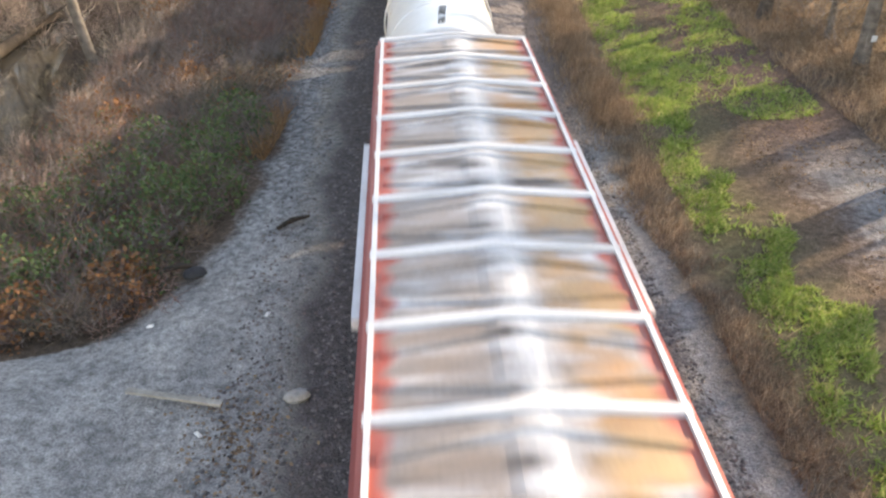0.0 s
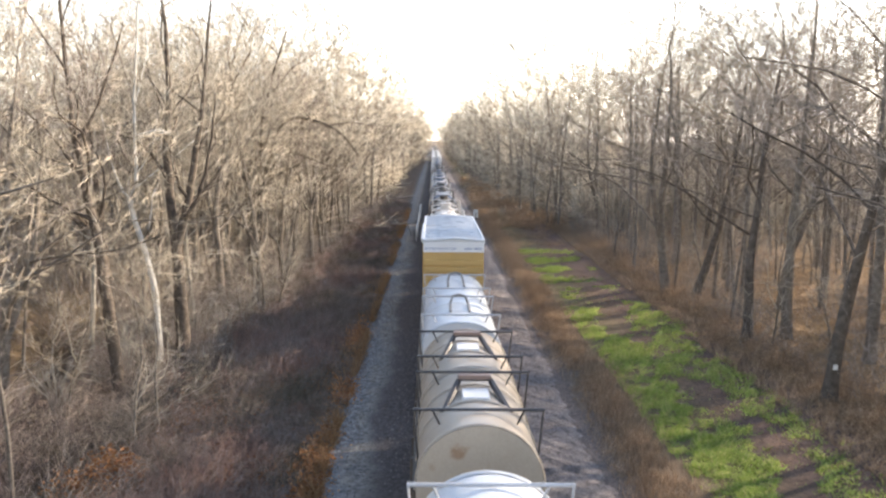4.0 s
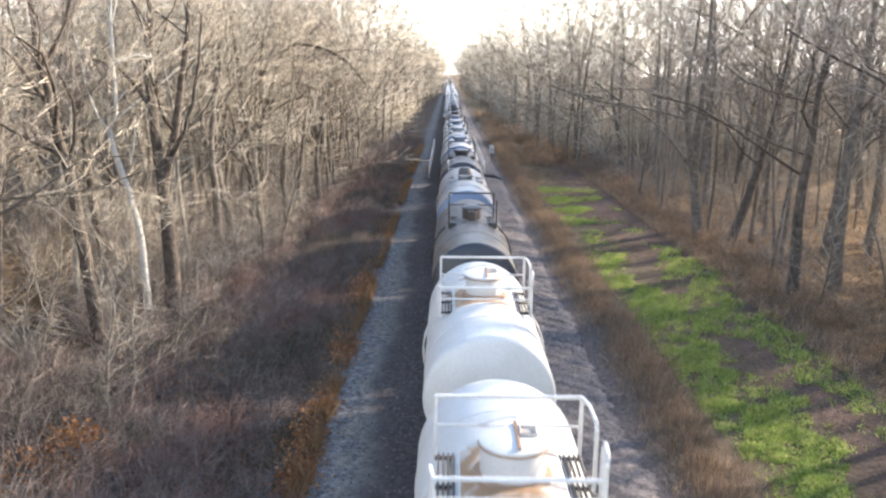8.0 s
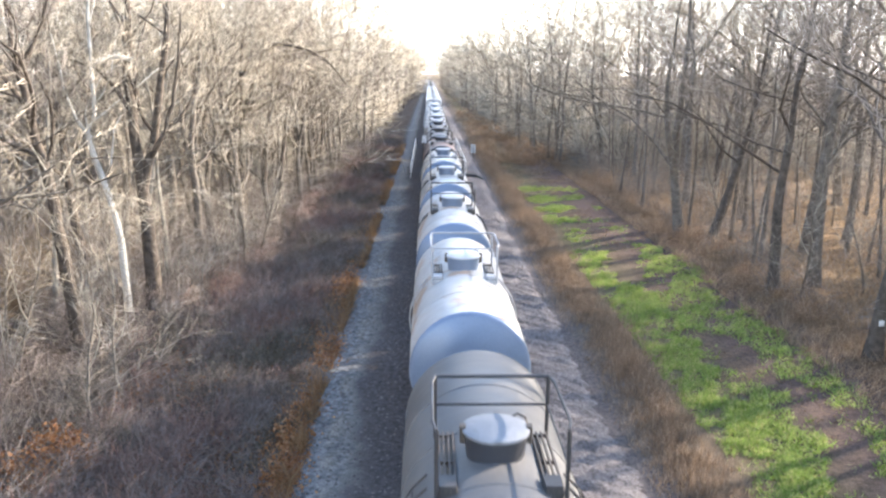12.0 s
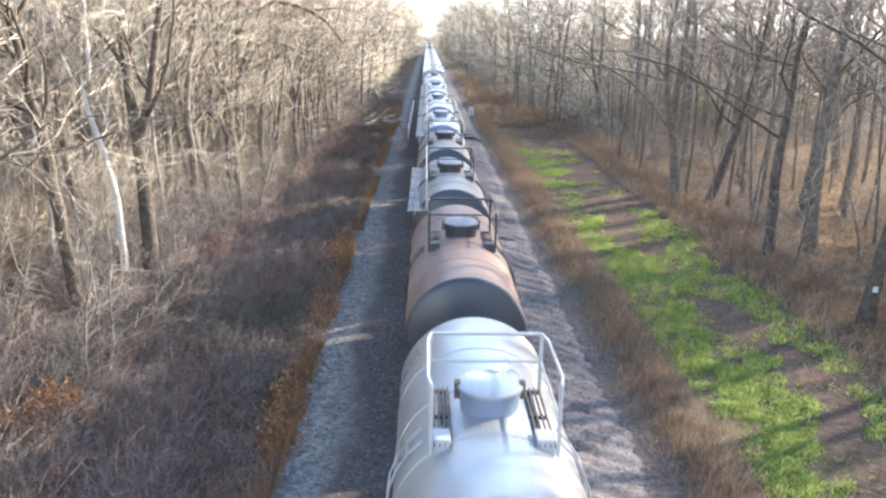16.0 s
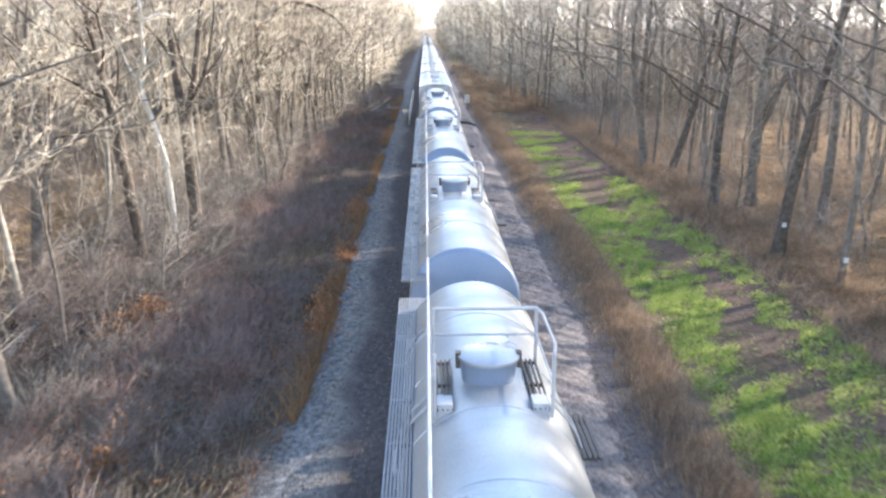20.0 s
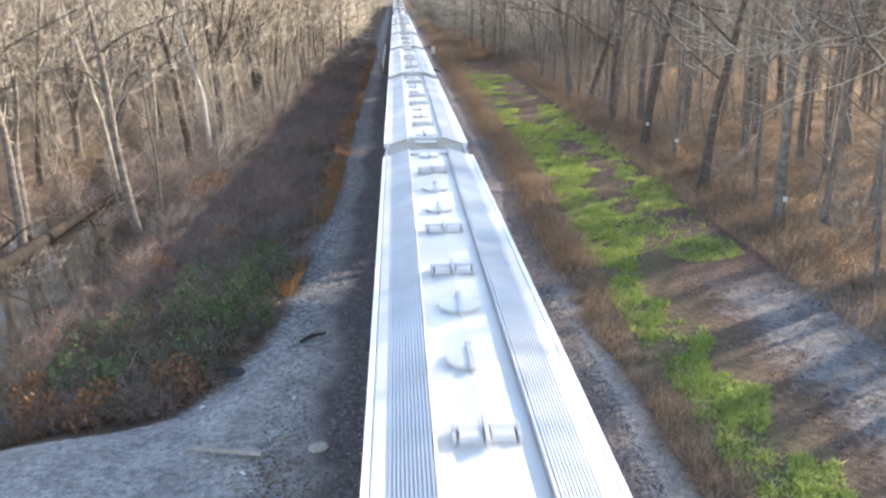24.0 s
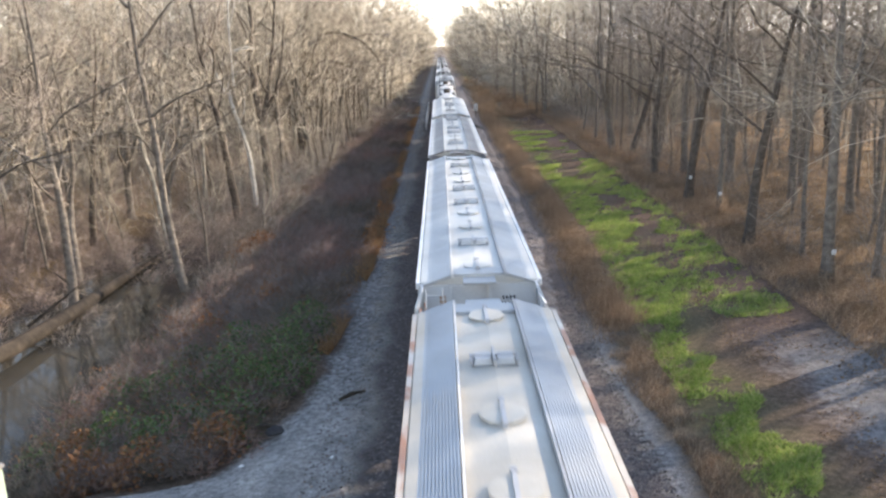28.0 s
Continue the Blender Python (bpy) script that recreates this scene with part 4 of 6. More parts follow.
# ---- ground ----
def ground_material():
    m, n, l, b = material("ground_soil", 0.95)
    g = n.new("ShaderNodeNewGeometry")
    xyz = n.new("ShaderNodeSeparateXYZ")
    l.new(g.outputs["Position"], xyz.inputs[0])
    x, y = xyz.outputs[0], xyz.outputs[1]
    big, mid, fine, grit = (noise_node(m, s, d) for s, d in ((0.22, 4), (0.9, 5), (6.0, 5), (24.0, 4)))
    shift = calc(m, "ADD", calc(m, "ADD", calc(m, "MULTIPLY", calc(m, "SUBTRACT", mid, 0.5), 1.5), calc(m, "MULTIPLY", calc(m, "SUBTRACT", big, 0.5), 1.6)), calc(m, "MULTIPLY", calc(m, "SUBTRACT", fine, 0.5), 1.1))
    drawn = calc(m, "MULTIPLY", calc(m, "MULTIPLY", calc(m, "DIVIDE", calc(m, "SUBTRACT", y, 20.0), 16.0, True), calc(m, "SUBTRACT", x, 2.0), True), 0.95)
    at = calc(m, "DIVIDE", calc(m, "ADD", calc(m, "SUBTRACT", calc(m, "ADD", x, shift), drawn), 30.0), 60.0, True)
    s = lambda v: (v + 30) / 60
    # left of the rails the dark ballast and bank soil have shade worked in
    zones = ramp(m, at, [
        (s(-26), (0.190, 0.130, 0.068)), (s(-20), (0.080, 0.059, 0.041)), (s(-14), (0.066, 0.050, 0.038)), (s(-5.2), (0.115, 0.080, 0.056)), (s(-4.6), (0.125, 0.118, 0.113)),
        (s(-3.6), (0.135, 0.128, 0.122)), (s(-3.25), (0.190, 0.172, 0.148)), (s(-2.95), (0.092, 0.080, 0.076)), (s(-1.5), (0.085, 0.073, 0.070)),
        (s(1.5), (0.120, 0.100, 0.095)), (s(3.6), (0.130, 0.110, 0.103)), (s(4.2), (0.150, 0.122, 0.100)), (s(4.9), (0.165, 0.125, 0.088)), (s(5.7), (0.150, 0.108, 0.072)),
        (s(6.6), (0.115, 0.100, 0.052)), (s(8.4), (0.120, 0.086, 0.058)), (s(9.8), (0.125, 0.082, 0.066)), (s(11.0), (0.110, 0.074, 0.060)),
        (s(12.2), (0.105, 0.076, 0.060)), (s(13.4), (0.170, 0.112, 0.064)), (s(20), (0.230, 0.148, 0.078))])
    # pale gravel beside the ballast at the near end
    stony = calc(m, "MULTIPLY", calc(m, "MULTIPLY", calc(m, "SUBTRACT", 24.0, y), 0.25, True), calc(m, "SUBTRACT", 1.0, calc(m, "MULTIPLY", calc(m, "ABSOLUTE", calc(m, "SUBTRACT", calc(m, "ADD", x, calc(m, "MULTIPLY", shift, 0.5)), 4.5)), 1.5), True))
    zones = mix(m, stony, zones, (0.235, 0.225, 0.215))
    # the open gravel at the near end, left of the track
    edge = ramp(m, calc(m, "DIVIDE", y, 40.0, True), [(0.0, grey3(0.50)), (0.275, grey3(0.47)), (0.31, grey3(0.245)), (0.357, grey3(0.2)), (0.425, grey3(0.173)), (0.54, grey3(0.157)), (1.0, grey3(0.157))])
    inside = calc(m, "MULTIPLY", calc(m, "SUBTRACT", calc(m, "ADD", calc(m, "MULTIPLY", edge, 30.0), calc(m, "ADD", x, calc(m, "MULTIPLY", shift, 0.4))), 0.0), 2.0, True)
    left = calc(m, "SUBTRACT", -2.9, calc(m, "ADD", x, calc(m, "MULTIPLY", shift, 0.6)), True)
    pad = ramp(m, mid, [(0.3, (0.200, 0.193, 0.183)), (0.7, (0.325, 0.308, 0.285))])
    # farther on it is a road of darker gravel with a pale strip between the wheel tracks
    road = ramp(m, fine, [(0.3, (0.140, 0.137, 0.134)), (0.7, (0.235, 0.225, 0.212))])
    strip = calc(m, "SUBTRACT", 1.0, calc(m, "MULTIPLY", calc(m, "ABSOLUTE", calc(m, "ADD", calc(m, "ADD", x, 3.55), calc(m, "MULTIPLY", shift, 0.35))), 3.2), True)
    road = mix(m, calc(m, "MULTIPLY", strip, ramp(m, mid, [(0.4, grey3(0)), (0.6, grey3(0.8))])), road, (0.300, 0.262, 0.205))
    pad = mix(m, calc(m, "DIVIDE", calc(m, "SUBTRACT", y, 13.0), 9.0, True), pad, road)
    zones = mix(m, calc(m, "MULTIPLY", inside, left), zones, pad)
    # bare lot to the right at the near end
    lot = calc(m, "MULTIPLY", calc(m, "MULTIPLY", calc(m, "SUBTRACT", 21.0, y), 0.3, True), calc(m, "MULTIPLY", calc(m, "SUBTRACT", calc(m, "ADD", x, shift), 8.9), 0.8, True))
    zones = mix(m, lot, zones, ramp(m, mid, [(0.3, (0.125, 0.119, 0.117)), (0.72, (0.215, 0.203, 0.196))]))
    c = mix(m, 0.75, zones, ramp(m, fine, [(0.28, grey3(0.45)), (0.5, grey3(1.0)), (0.75, grey3(1.55))]), "MULTIPLY")
    c = mix(m, 0.6, c, ramp(m, grit, [(0.3, grey3(0.5)), (0.7, grey3(1.5))]), "MULTIPLY")
    l.new(c, b.inputs["Base Color"])
    bump(m, b, calc(m, "ADD", fine, grit), 0.7, 0.06)
    return m


def make_ground():
    xs = np.unique(np.concatenate([np.arange(-30, 30.01, 0.5), np.linspace(-90, -30, 13), np.linspace(30, 90, 13), [-2500, -800, -250, 250, 800, 2500]]))
    ys = np.unique(np.concatenate([np.arange(-30, 90, 1.0), np.arange(90, 320, 6.0), [-2500, -600, -120, -60, 450, 700, 1200, 2500, 4500]]))
    gx, gy = np.meshgrid(xs, ys)
    gz = land(np.clip(gx, -60, 60), np.clip(gy, -30, 400))
    v = np.stack([gx.ravel(), gy.ravel(), gz.ravel()], 1)
    nx, ny = len(xs), len(ys)
    i = (np.arange(ny - 1)[:, None] * nx + np.arange(nx - 1)[None]).ravel()
    tris = np.concatenate([np.stack([i, i + 1, i + nx + 1], 1), np.stack([i, i + nx + 1, i + nx], 1)])
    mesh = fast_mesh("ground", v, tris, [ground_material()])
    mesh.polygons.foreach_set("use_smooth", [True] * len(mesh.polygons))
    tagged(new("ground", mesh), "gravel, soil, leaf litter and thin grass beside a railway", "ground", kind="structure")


make_ground()


def make_track():
    for s in (-1, 1):
        x = s * 0.7525
        b = Build().box(x - 0.07, x + 0.07, -200, 1500, 0.0, 0.02).box(x - 0.012, x + 0.012, -200, 1500, 0.02, 0.11).box(x - 0.036, x + 0.036, -200, 1500, 0.11, 0.15)
        piece("rail", b, M_STEEL, "worn steel rail under the train", "rail", "structure")
    b = Build()
    for k in range(240):
        y = -40 + k * 0.55
        b.box(-1.3, 1.3, y, y + 0.22, -0.08, 0.07)
    piece("sleepers", b, M_BARKDARK, "dark timber sleepers bedded in ballast", "sleepers", "stuff")


def make_ballast():
    """The crushed-stone shoulder right of the rails, heaped in low waves between the sleeper ends."""
    xs, ys = np.arange(1.3, 5.35, 0.13), np.concatenate([np.arange(-14, 100, 0.11), np.arange(100, 300, 0.8)])
    gx, gy = np.meshgrid(xs, ys)
    reach = 3.35 + veer(gy) + 0.22 * wave(gx * 0, gy, 2.1, 0.7)
    inner = np.clip((gx - 1.3) / 0.5, 0, 1) * np.clip((reach + 0.25 - gx) / 0.9, 0, 1)
    slant = gy + 0.35 * gx + 0.5 * wave(gx, gy, 1.1, 2.0)
    heaps = np.sin(slant * 2 * math.pi / 0.86) + 0.5 * np.sin(slant * 2 * math.pi / 0.53 + 1.0 + 1.6 * gx)
    gz = land(gx, gy) - 0.05 + 0.055 * np.clip((reach + 0.1 - gx) / 0.35, 0, 1) + inner * (0.10 + 0.056 * heaps) + inner * RNG.normal(scale=0.022, size=gx.shape)
    nx, ny = len(xs), len(ys)
    i = (np.arange(ny - 1)[:, None] * nx + np.arange(nx - 1)[None]).ravel()
    tris = np.concatenate([np.stack([i, i + 1, i + nx + 1], 1), np.stack([i, i + nx + 1, i + nx], 1)])
    m, n, l, b = material("crushed_ballast", 0.95)
    big, fine, grit = noise_node(m, 0.8, 4), noise_node(m, 9.0, 4), noise_node(m, 34.0, 3)
    c = ramp(m, big, [(0.3, (0.165, 0.145, 0.140)), (0.7, (0.235, 0.210, 0.200))])
    c = mix(m, 0.7, c, ramp(m, fine, [(0.28, grey3(0.4)), (0.5, grey3(1.0)), (0.75, grey3(1.6))]), "MULTIPLY")
    c = mix(m, 0.7, c, ramp(m, grit, [(0.3, grey3(0.35)), (0.7, grey3(1.6))]), "MULTIPLY")
    l.new(c, b.inputs["Base Color"])
    bump(m, b, calc(m, "ADD", fine, grit), 0.8, 0.06)
    tagged(new("ballast_shoulder", fast_mesh("ballast_shoulder", np.stack([gx.ravel(), gy.ravel(), gz.ravel()], 1), tris, [m])), "pinkish grey crushed ballast heaped beside the rails", "ballast", kind="structure")


make_track()
make_ballast()

m_water, _n, _l, _b = material("creek_water", 0.06)
_b.inputs["Base Color"].default_value = (0.045, 0.042, 0.035, 1)
bump(m_water, _b, noise_node(m_water, 1.5, 3), 0.08, 0.02)


def make_creek():
    left = [(-19.5, -32), (-18.5, -16), (-17.2, -2), (-15.6, 8), (-14.0, 15), (-14.6, 20), (-15.6, 26), (-16.6, 31), (-17.4, 37), (-18, 44)]
    b = Build()
    secs = [[(x + 1.3 + 0.5 * math.sin(y), y, -1.52), (x - 6.4 - 0.4 * math.cos(y), y, -1.52), (x - 6.4 - 0.4 * math.cos(y), y, -1.9), (x + 1.3, y, -1.9)] for x, y in left]
    piece("creek", b.loft(secs), m_water, "still dark creek water below the bank", "water", "structure")
    log = Build().tube([(-19.4, 19.0, -0.9), (-18.2, 24.0, -1.0), (-17.9, 28.0, -1.1), (-17.9, 32.0, -1.2), (-17.8, 38.0, -1.3), (-17.0, 42.5, -1.5)], [0.36, 0.34, 0.32, 0.27, 0.20, 0.09], 9)
    for p, q in (((-19.0, 27.0, -1.1), (-17.0, 28.2, 0.4)), ((-18.2, 31.0, -1.2), (-20.3, 32.6, -0.2)), ((-17.9, 36.0, -1.3), (-16.3, 37.6, -0.4))):
        log.tube([p, ((p[0] + q[0]) / 2, (p[1] + q[1]) / 2 + 0.2, (p[2] + q[2]) / 2), q], [0.09, 0.07, 0.02], 6)
    piece("fallen_log", log, M_LOG, "dark fallen log lying across the creek", "log", smooth=True)


make_creek()


# ---- trees ----
class Woody:
    """Tapered limbs and twigs as triangle arrays."""

    def __init__(self, seed):
        self.r, self.v, self.t, self.m, self.n = random.Random(seed), [], [], [], 0

    def limb(self, path, radii, n):
        base = self.n
        for k, (p, r) in enumerate(zip(path, radii)):
            d = (path[min(k + 1, len(path) - 1)] - path[max(k - 1, 0)]).normalized()
            side = d.cross(Vector((0.3, 0.2, 1)) if abs(d.z) < 0.9 else Vector((1, 0.1, 0))).normalized()
            up = side.cross(d)
            for i in range(n):
                a = 6.2832 * i / n
                self.v.append(p + r * (math.cos(a) * side + math.sin(a) * up))
        for k in range(len(path) - 1):
            for i in range(n):
                a, b = base + k * n + i, base + k * n + (i + 1) % n
                self.t += [(a, b, b + n), (a, b + n, a + n)]
                self.m += [0 if radii[0] > 0.032 else 1] * 2
        self.n = len(self.v)

    def twig(self, p, d, length, r):
        side = d.cross(Vector((0.2, 0.5, 1))).normalized()
        up = side.cross(d)
        base = self.n
        for i in range(3):
            a = 2.0944 * i
            self.v.append(p + r * (math.cos(a) * side + math.sin(a) * up))
        self.v.append(p + d * length)
        self.t += [(base, base + 1, base + 3), (base + 1, base + 2, base + 3), (base + 2, base, base + 3)]
        self.m += [1, 1, 1]
        self.n += 4

    def way(self, d, spread):
        r = self.r
        v = d + Vector((r.uniform(-1, 1), r.uniform(-1, 1), r.uniform(-0.8, 0.9))) * spread
        return v.normalized()

    def grow(self, p, d, length, radius, level, sides, twigs, lift=0.1, fine=0.006):
        r = self.r
        segs = 4 if level > 1 else 3
        path, radii, q = [p], [radius], p.copy()
        for k in range(segs):
            d = (self.way(d, 0.42 if level < 3 else 0.40) + Vector((0, 0, lift))).normalized()
            q = q + d * (length / segs)
            path.append(q.copy())
            radii.append(radius * (1 - (k + 1) / segs * (0.55 if level > 1 else 0.8)))
        self.limb(path, radii, max(3, sides))
        if level <= 1:
            for _ in range(twigs):
                k = r.uniform(0.25, 1.0) * segs
                i = min(int(k), segs - 1)
                at = path[i].lerp(path[i + 1], k - i)
                w = self.way((path[i + 1] - path[i]).normalized(), 0.75)
                ln = length * r.uniform(0.3, 0.75)
                self.twig(at, w, ln, fine * r.uniform(0.8, 1.4))
            return
        kids = {4: 7, 3: 5, 2: 5}.get(level, 5)
        for j in range(kids):
            k = (0.35 + 0.65 * (j + r.random()) / kids) * segs
            i = min(int(k), segs - 1)
            at = path[i].lerp(path[i + 1], min(1, k - i))
            w = self.way((path[i + 1] - path[i]).normalized(), 0.75)
            rr = radius * (1 - 0.6 * k / segs) * r.uniform(0.35, 0.6)
            self.grow(at, w, length * r.uniform(0.38, 0.62), rr, level - 1, sides - 1, twigs, lift, fine)

    def arrays(self):
        return np.array([tuple(v) for v in self.v], np.float32), np.array(self.t, np.int32), np.array(self.m, np.int32)


def tree_arrays(seed, height, girth, twigs=5, fork=0.45, lean=0.0, fine=0.0115, level=3, spread=0.55, kids=9, wob=0.13, sides=5, twin=0.0, sprouts=70):
    """Trunk and crown arrays of a bare tree; twin is the height share at which a second leader splits off."""
    r = random.Random(seed)
    trunk, crown = Woody(seed + 1), Woody(seed + 2)
    steps = 12

    def leader(p, d, tall, thick, foot):
        path, radii = [], []
        for k in range(steps + 1):
            f = k / steps
            path.append(p.copy())
            radii.append(thick * (foot if k == 0 else 1.0) * (1 - 0.90 * f) + 0.012)
            d = (d + Vector((r.uniform(-1, 1), r.uniform(-1, 1), 0)) * wob + Vector((0, 0, 0.07))).normalized()
            p = p + d * (tall * 0.78 / steps)
        trunk.limb(path, radii, 9 if sides > 3 else 5)
        return path, radii, d

    stems = [leader(Vector((0, 0, -0.4)), Vector((lean, r.uniform(-0.05, 0.05), 1)).normalized(), height, girth, 1.4)]
    if twin:
        i = max(1, int(twin * steps))
        at, rr = stems[0][0][i], stems[0][1][i]
        a = r.uniform(0, 6.28)
        stems.append(leader(at, Vector((math.cos(a) * 0.55, math.sin(a) * 0.3, 1)).normalized(), height * (1 - twin) * 0.95, rr * 0.85, 1.0))
    for path, radii, d in stems:
        count = kids if len(stems) == 1 else (kids + 3) // 2
        for j in range(count):
            f = fork + (1 - fork) * (j + r.random()) / count
            k = f * steps
            i = min(int(k), steps - 1)
            at = path[i].lerp(path[i + 1], k - i)
            a = r.uniform(0, 6.2832)
            w = (Vector((math.cos(a), math.sin(a), 0)) * spread + Vector((0, 0, r.uniform(0.15, 0.8)))).normalized()
            crown.grow(at, w, height * r.uniform(0.24, 0.46) * (1.15 - 0.45 * f), radii[i] * r.uniform(0.26, 0.46), level, sides, twigs, 0.05, fine)
        for _ in range(sprouts):
            k = r.uniform(0.10, 0.75) * steps
            i = min(int(k), steps - 1)
            crown.twig(path[i].lerp(path[i + 1], k - i), crown.way(Vector((0, 0, 0.25)), 1.0), r.uniform(0.5, 1.9), fine * 1.1)
        crown.grow(path[-1], d, height * 0.22, radii[-1], 2, sides - 1, twigs, 0.1, fine)
    return trunk.arrays(), crown.arrays()


TREES = {}


def tree_kind(key, label, bark, twig, **how):
    tr, cr = tree_arrays(**how)
    TREES[key] = (fast_mesh("trunk", tr[0], tr[1], [bark]), fast_mesh("crown", cr[0], cr[1], [bark, twig], cr[2]), label)


tree_kind("tall", "tall bare hardwood tree with grey-brown bark", M_BARK, M_TWIGDARK, seed=11, height=21, girth=0.25, twigs=5, fork=0.40, kids=11, wob=0.07, fine=0.012)
tree_kind("fork", "bare hardwood forking into two heavy limbs", M_BARK, M_TWIG, seed=23, height=20, girth=0.30, twigs=5, fork=0.25, spread=0.8, kids=11, twin=0.30, wob=0.11, fine=0.014)
# the twin-stemmed kind has sunlight painted in by way of paler bark
tree_kind("twin", "twin-stemmed bare hardwood with crooked limbs", M_BARKPALE, M_TWIG, seed=29, height=21, girth=0.25, twigs=5, fork=0.28, spread=0.7, kids=11, twin=0.12, wob=0.11, fine=0.014)
tree_kind("pale", "slender bare tree with pale sunlit bark", M_BARKPALE, M_TWIG, seed=37, height=20, girth=0.15, twigs=5, fork=0.30, kids=10, wob=0.12, fine=0.013)
tree_kind("thin", "thin straight bare forest tree", M_BARK, M_TWIGDARK, seed=41, height=19, girth=0.13, twigs=4, fork=0.45, kids=7, wob=0.05, fine=0.009)
tree_kind("lean", "leaning bare tree with dark bark", M_BARKDARK, M_TWIGDARK, seed=53, height=20, girth=0.28, twigs=4, fork=0.34, lean=0.28, wob=0.10, fine=0.011)
tree_kind("wide", "broad bare tree with spreading crown", M_BARK, M_TWIG, seed=67, height=20, girth=0.25, twigs=5, fork=0.28, spread=0.85, kids=12, twin=0.4, fine=0.014)
tree_kind("rough", "rough-barked bare tree with many dead side twigs", M_BARKDARK, M_TWIGDARK, seed=71, height=20, girth=0.27, twigs=5, fork=0.36, spread=0.7, kids=11, wob=0.07, sprouts=120, fine=0.012)
tree_kind("sapling", "slim young bare sapling in the woods", M_BARK, M_TWIG, seed=79, height=9, girth=0.055, twigs=4, fork=0.2, level=2, kids=9, wob=0.16)
tree_kind("stem", "slim dark bare young tree in the woods", M_BARK, M_TWIGDARK, seed=83, height=14, girth=0.085, twigs=4, fork=0.42, level=2, kids=7, wob=0.06, fine=0.009)


def hero_kind(key, label, bark, twig, seed, stems, kids=8, twigs=5, fine=0.014, sprouts=80):
    """A tree drawn by its main stems: each a few points, a radius at its start and at its end, and where its side limbs begin."""
    r = random.Random(seed)
    trunk, crown = Woody(seed + 1), Woody(seed + 2)
    for pts, r0, r1, low in stems:
        pts = [Vector(p) for p in pts]
        path = []
        for k in range(len(pts) - 1):
            a, b, c, d = pts[max(k - 1, 0)], pts[k], pts[k + 1], pts[min(k + 2, len(pts) - 1)]
            for j in range(4):
                f = j / 4
                q = b * 2 + (c - a) * f + (a * 2 - b * 5 + c * 4 - d) * f * f + (b * 3 - a - c * 3 + d) * f ** 3
                path.append(q / 2 + Vector((r.uniform(-1, 1), r.uniform(-1, 1), 0)) * 0.05)
        path.append(pts[-1])
        n = len(path) - 1
        radii = [r0 + (r1 - r0) * k / n for k in range(n + 1)]
        if pts[0].z < 0:
            radii[0] *= 1.35
        trunk.limb(path, radii, 9)
        long = sum((path[k + 1] - path[k]).length for k in range(n))
        for j in range(kids):
            k = (low + (1 - low) * (j + r.random()) / kids) * n
            i = min(int(k), n - 1)
            a = r.uniform(0, 6.2832)
            w = (Vector((math.cos(a), math.sin(a), 0)) * 0.75 + (path[i + 1] - path[i]).normalized() * 0.4 + Vector((0, 0, r.uniform(0.1, 0.6)))).normalized()
            crown.grow(path[i].lerp(path[i + 1], min(1, k - i)), w, min(6.5, long * r.uniform(0.16, 0.34)), max(0.02, radii[i] * r.uniform(0.25, 0.5)), 3 if long > 9 else 2, 5, twigs, 0.05, fine)
        for _ in range(int(sprouts * long / 20)):
            k = r.uniform(0.12, 0.9) * n
            i = min(int(k), n - 1)
            crown.twig(path[i].lerp(path[i + 1], k - i), crown.way(Vector((0, 0, 0.25)), 1.0), r.uniform(0.4, 1.6), fine)
    tr, cr = trunk.arrays(), crown.arrays()
    TREES[key] = (fast_mesh("trunk", tr[0], tr[1], [bark]), fast_mesh("crown", cr[0], cr[1], [bark, twig], cr[2]), label)


hero_kind("sycamore", "tall straight grey hardwood with long level limbs", M_BARK, M_TWIG, 301, [
    ([(0, 0, -0.5), (-0.5, 0, 3.6), (-0.8, 0.1, 9), (-1.05, 0, 12.3), (-1.2, 0, 18.5)], 0.25, 0.04, 0.35),
    ([(-1.2, 0, 14.2), (-2.0, 0.2, 15.6), (-2.9, 0.1, 19)], 0.10, 0.02, 0.3), ([(-0.9, 0, 12.4), (0.6, -0.2, 14.0), (2.5, -0.3, 15.9)], 0.10, 0.02, 0.2),
    ([(-0.8, 0, 9.1), (1.0, -0.2, 10.1), (3.6, 0.2, 11.0)], 0.085, 0.02, 0.2), ([(-0.7, 0, 7.2), (-2.0, 0.3, 8.4), (-4.2, 0.2, 8.2)], 0.07, 0.02, 0.2)])
hero_kind("heavy_fork", "big dark hardwood dividing into three upright stems", M_BARKDARK, M_TWIG, 311, [
    ([(0, 0, -0.5), (0, 0, 3.0), (-0.2, 0, 6.1), (-0.5, 0.1, 10.8), (-0.2, 0, 14), (-0.4, 0, 19)], 0.40, 0.05, 0.4),
    ([(-0.2, 0, 5.6), (0.35, 0.1, 7.5), (0.9, 0.3, 10.7), (1.5, 0.2, 14), (2.0, 0, 18.5)], 0.26, 0.04, 0.3),
    ([(0.3, 0, 7.2), (1.2, -0.3, 8.6), (1.8, -0.4, 10.7), (2.2, -0.5, 13.5)], 0.14, 0.03, 0.3), ([(-0.4, 0, 9.2), (-1.6, -0.2, 11.0), (-3.2, -0.4, 11.6)], 0.11, 0.02, 0.2)])
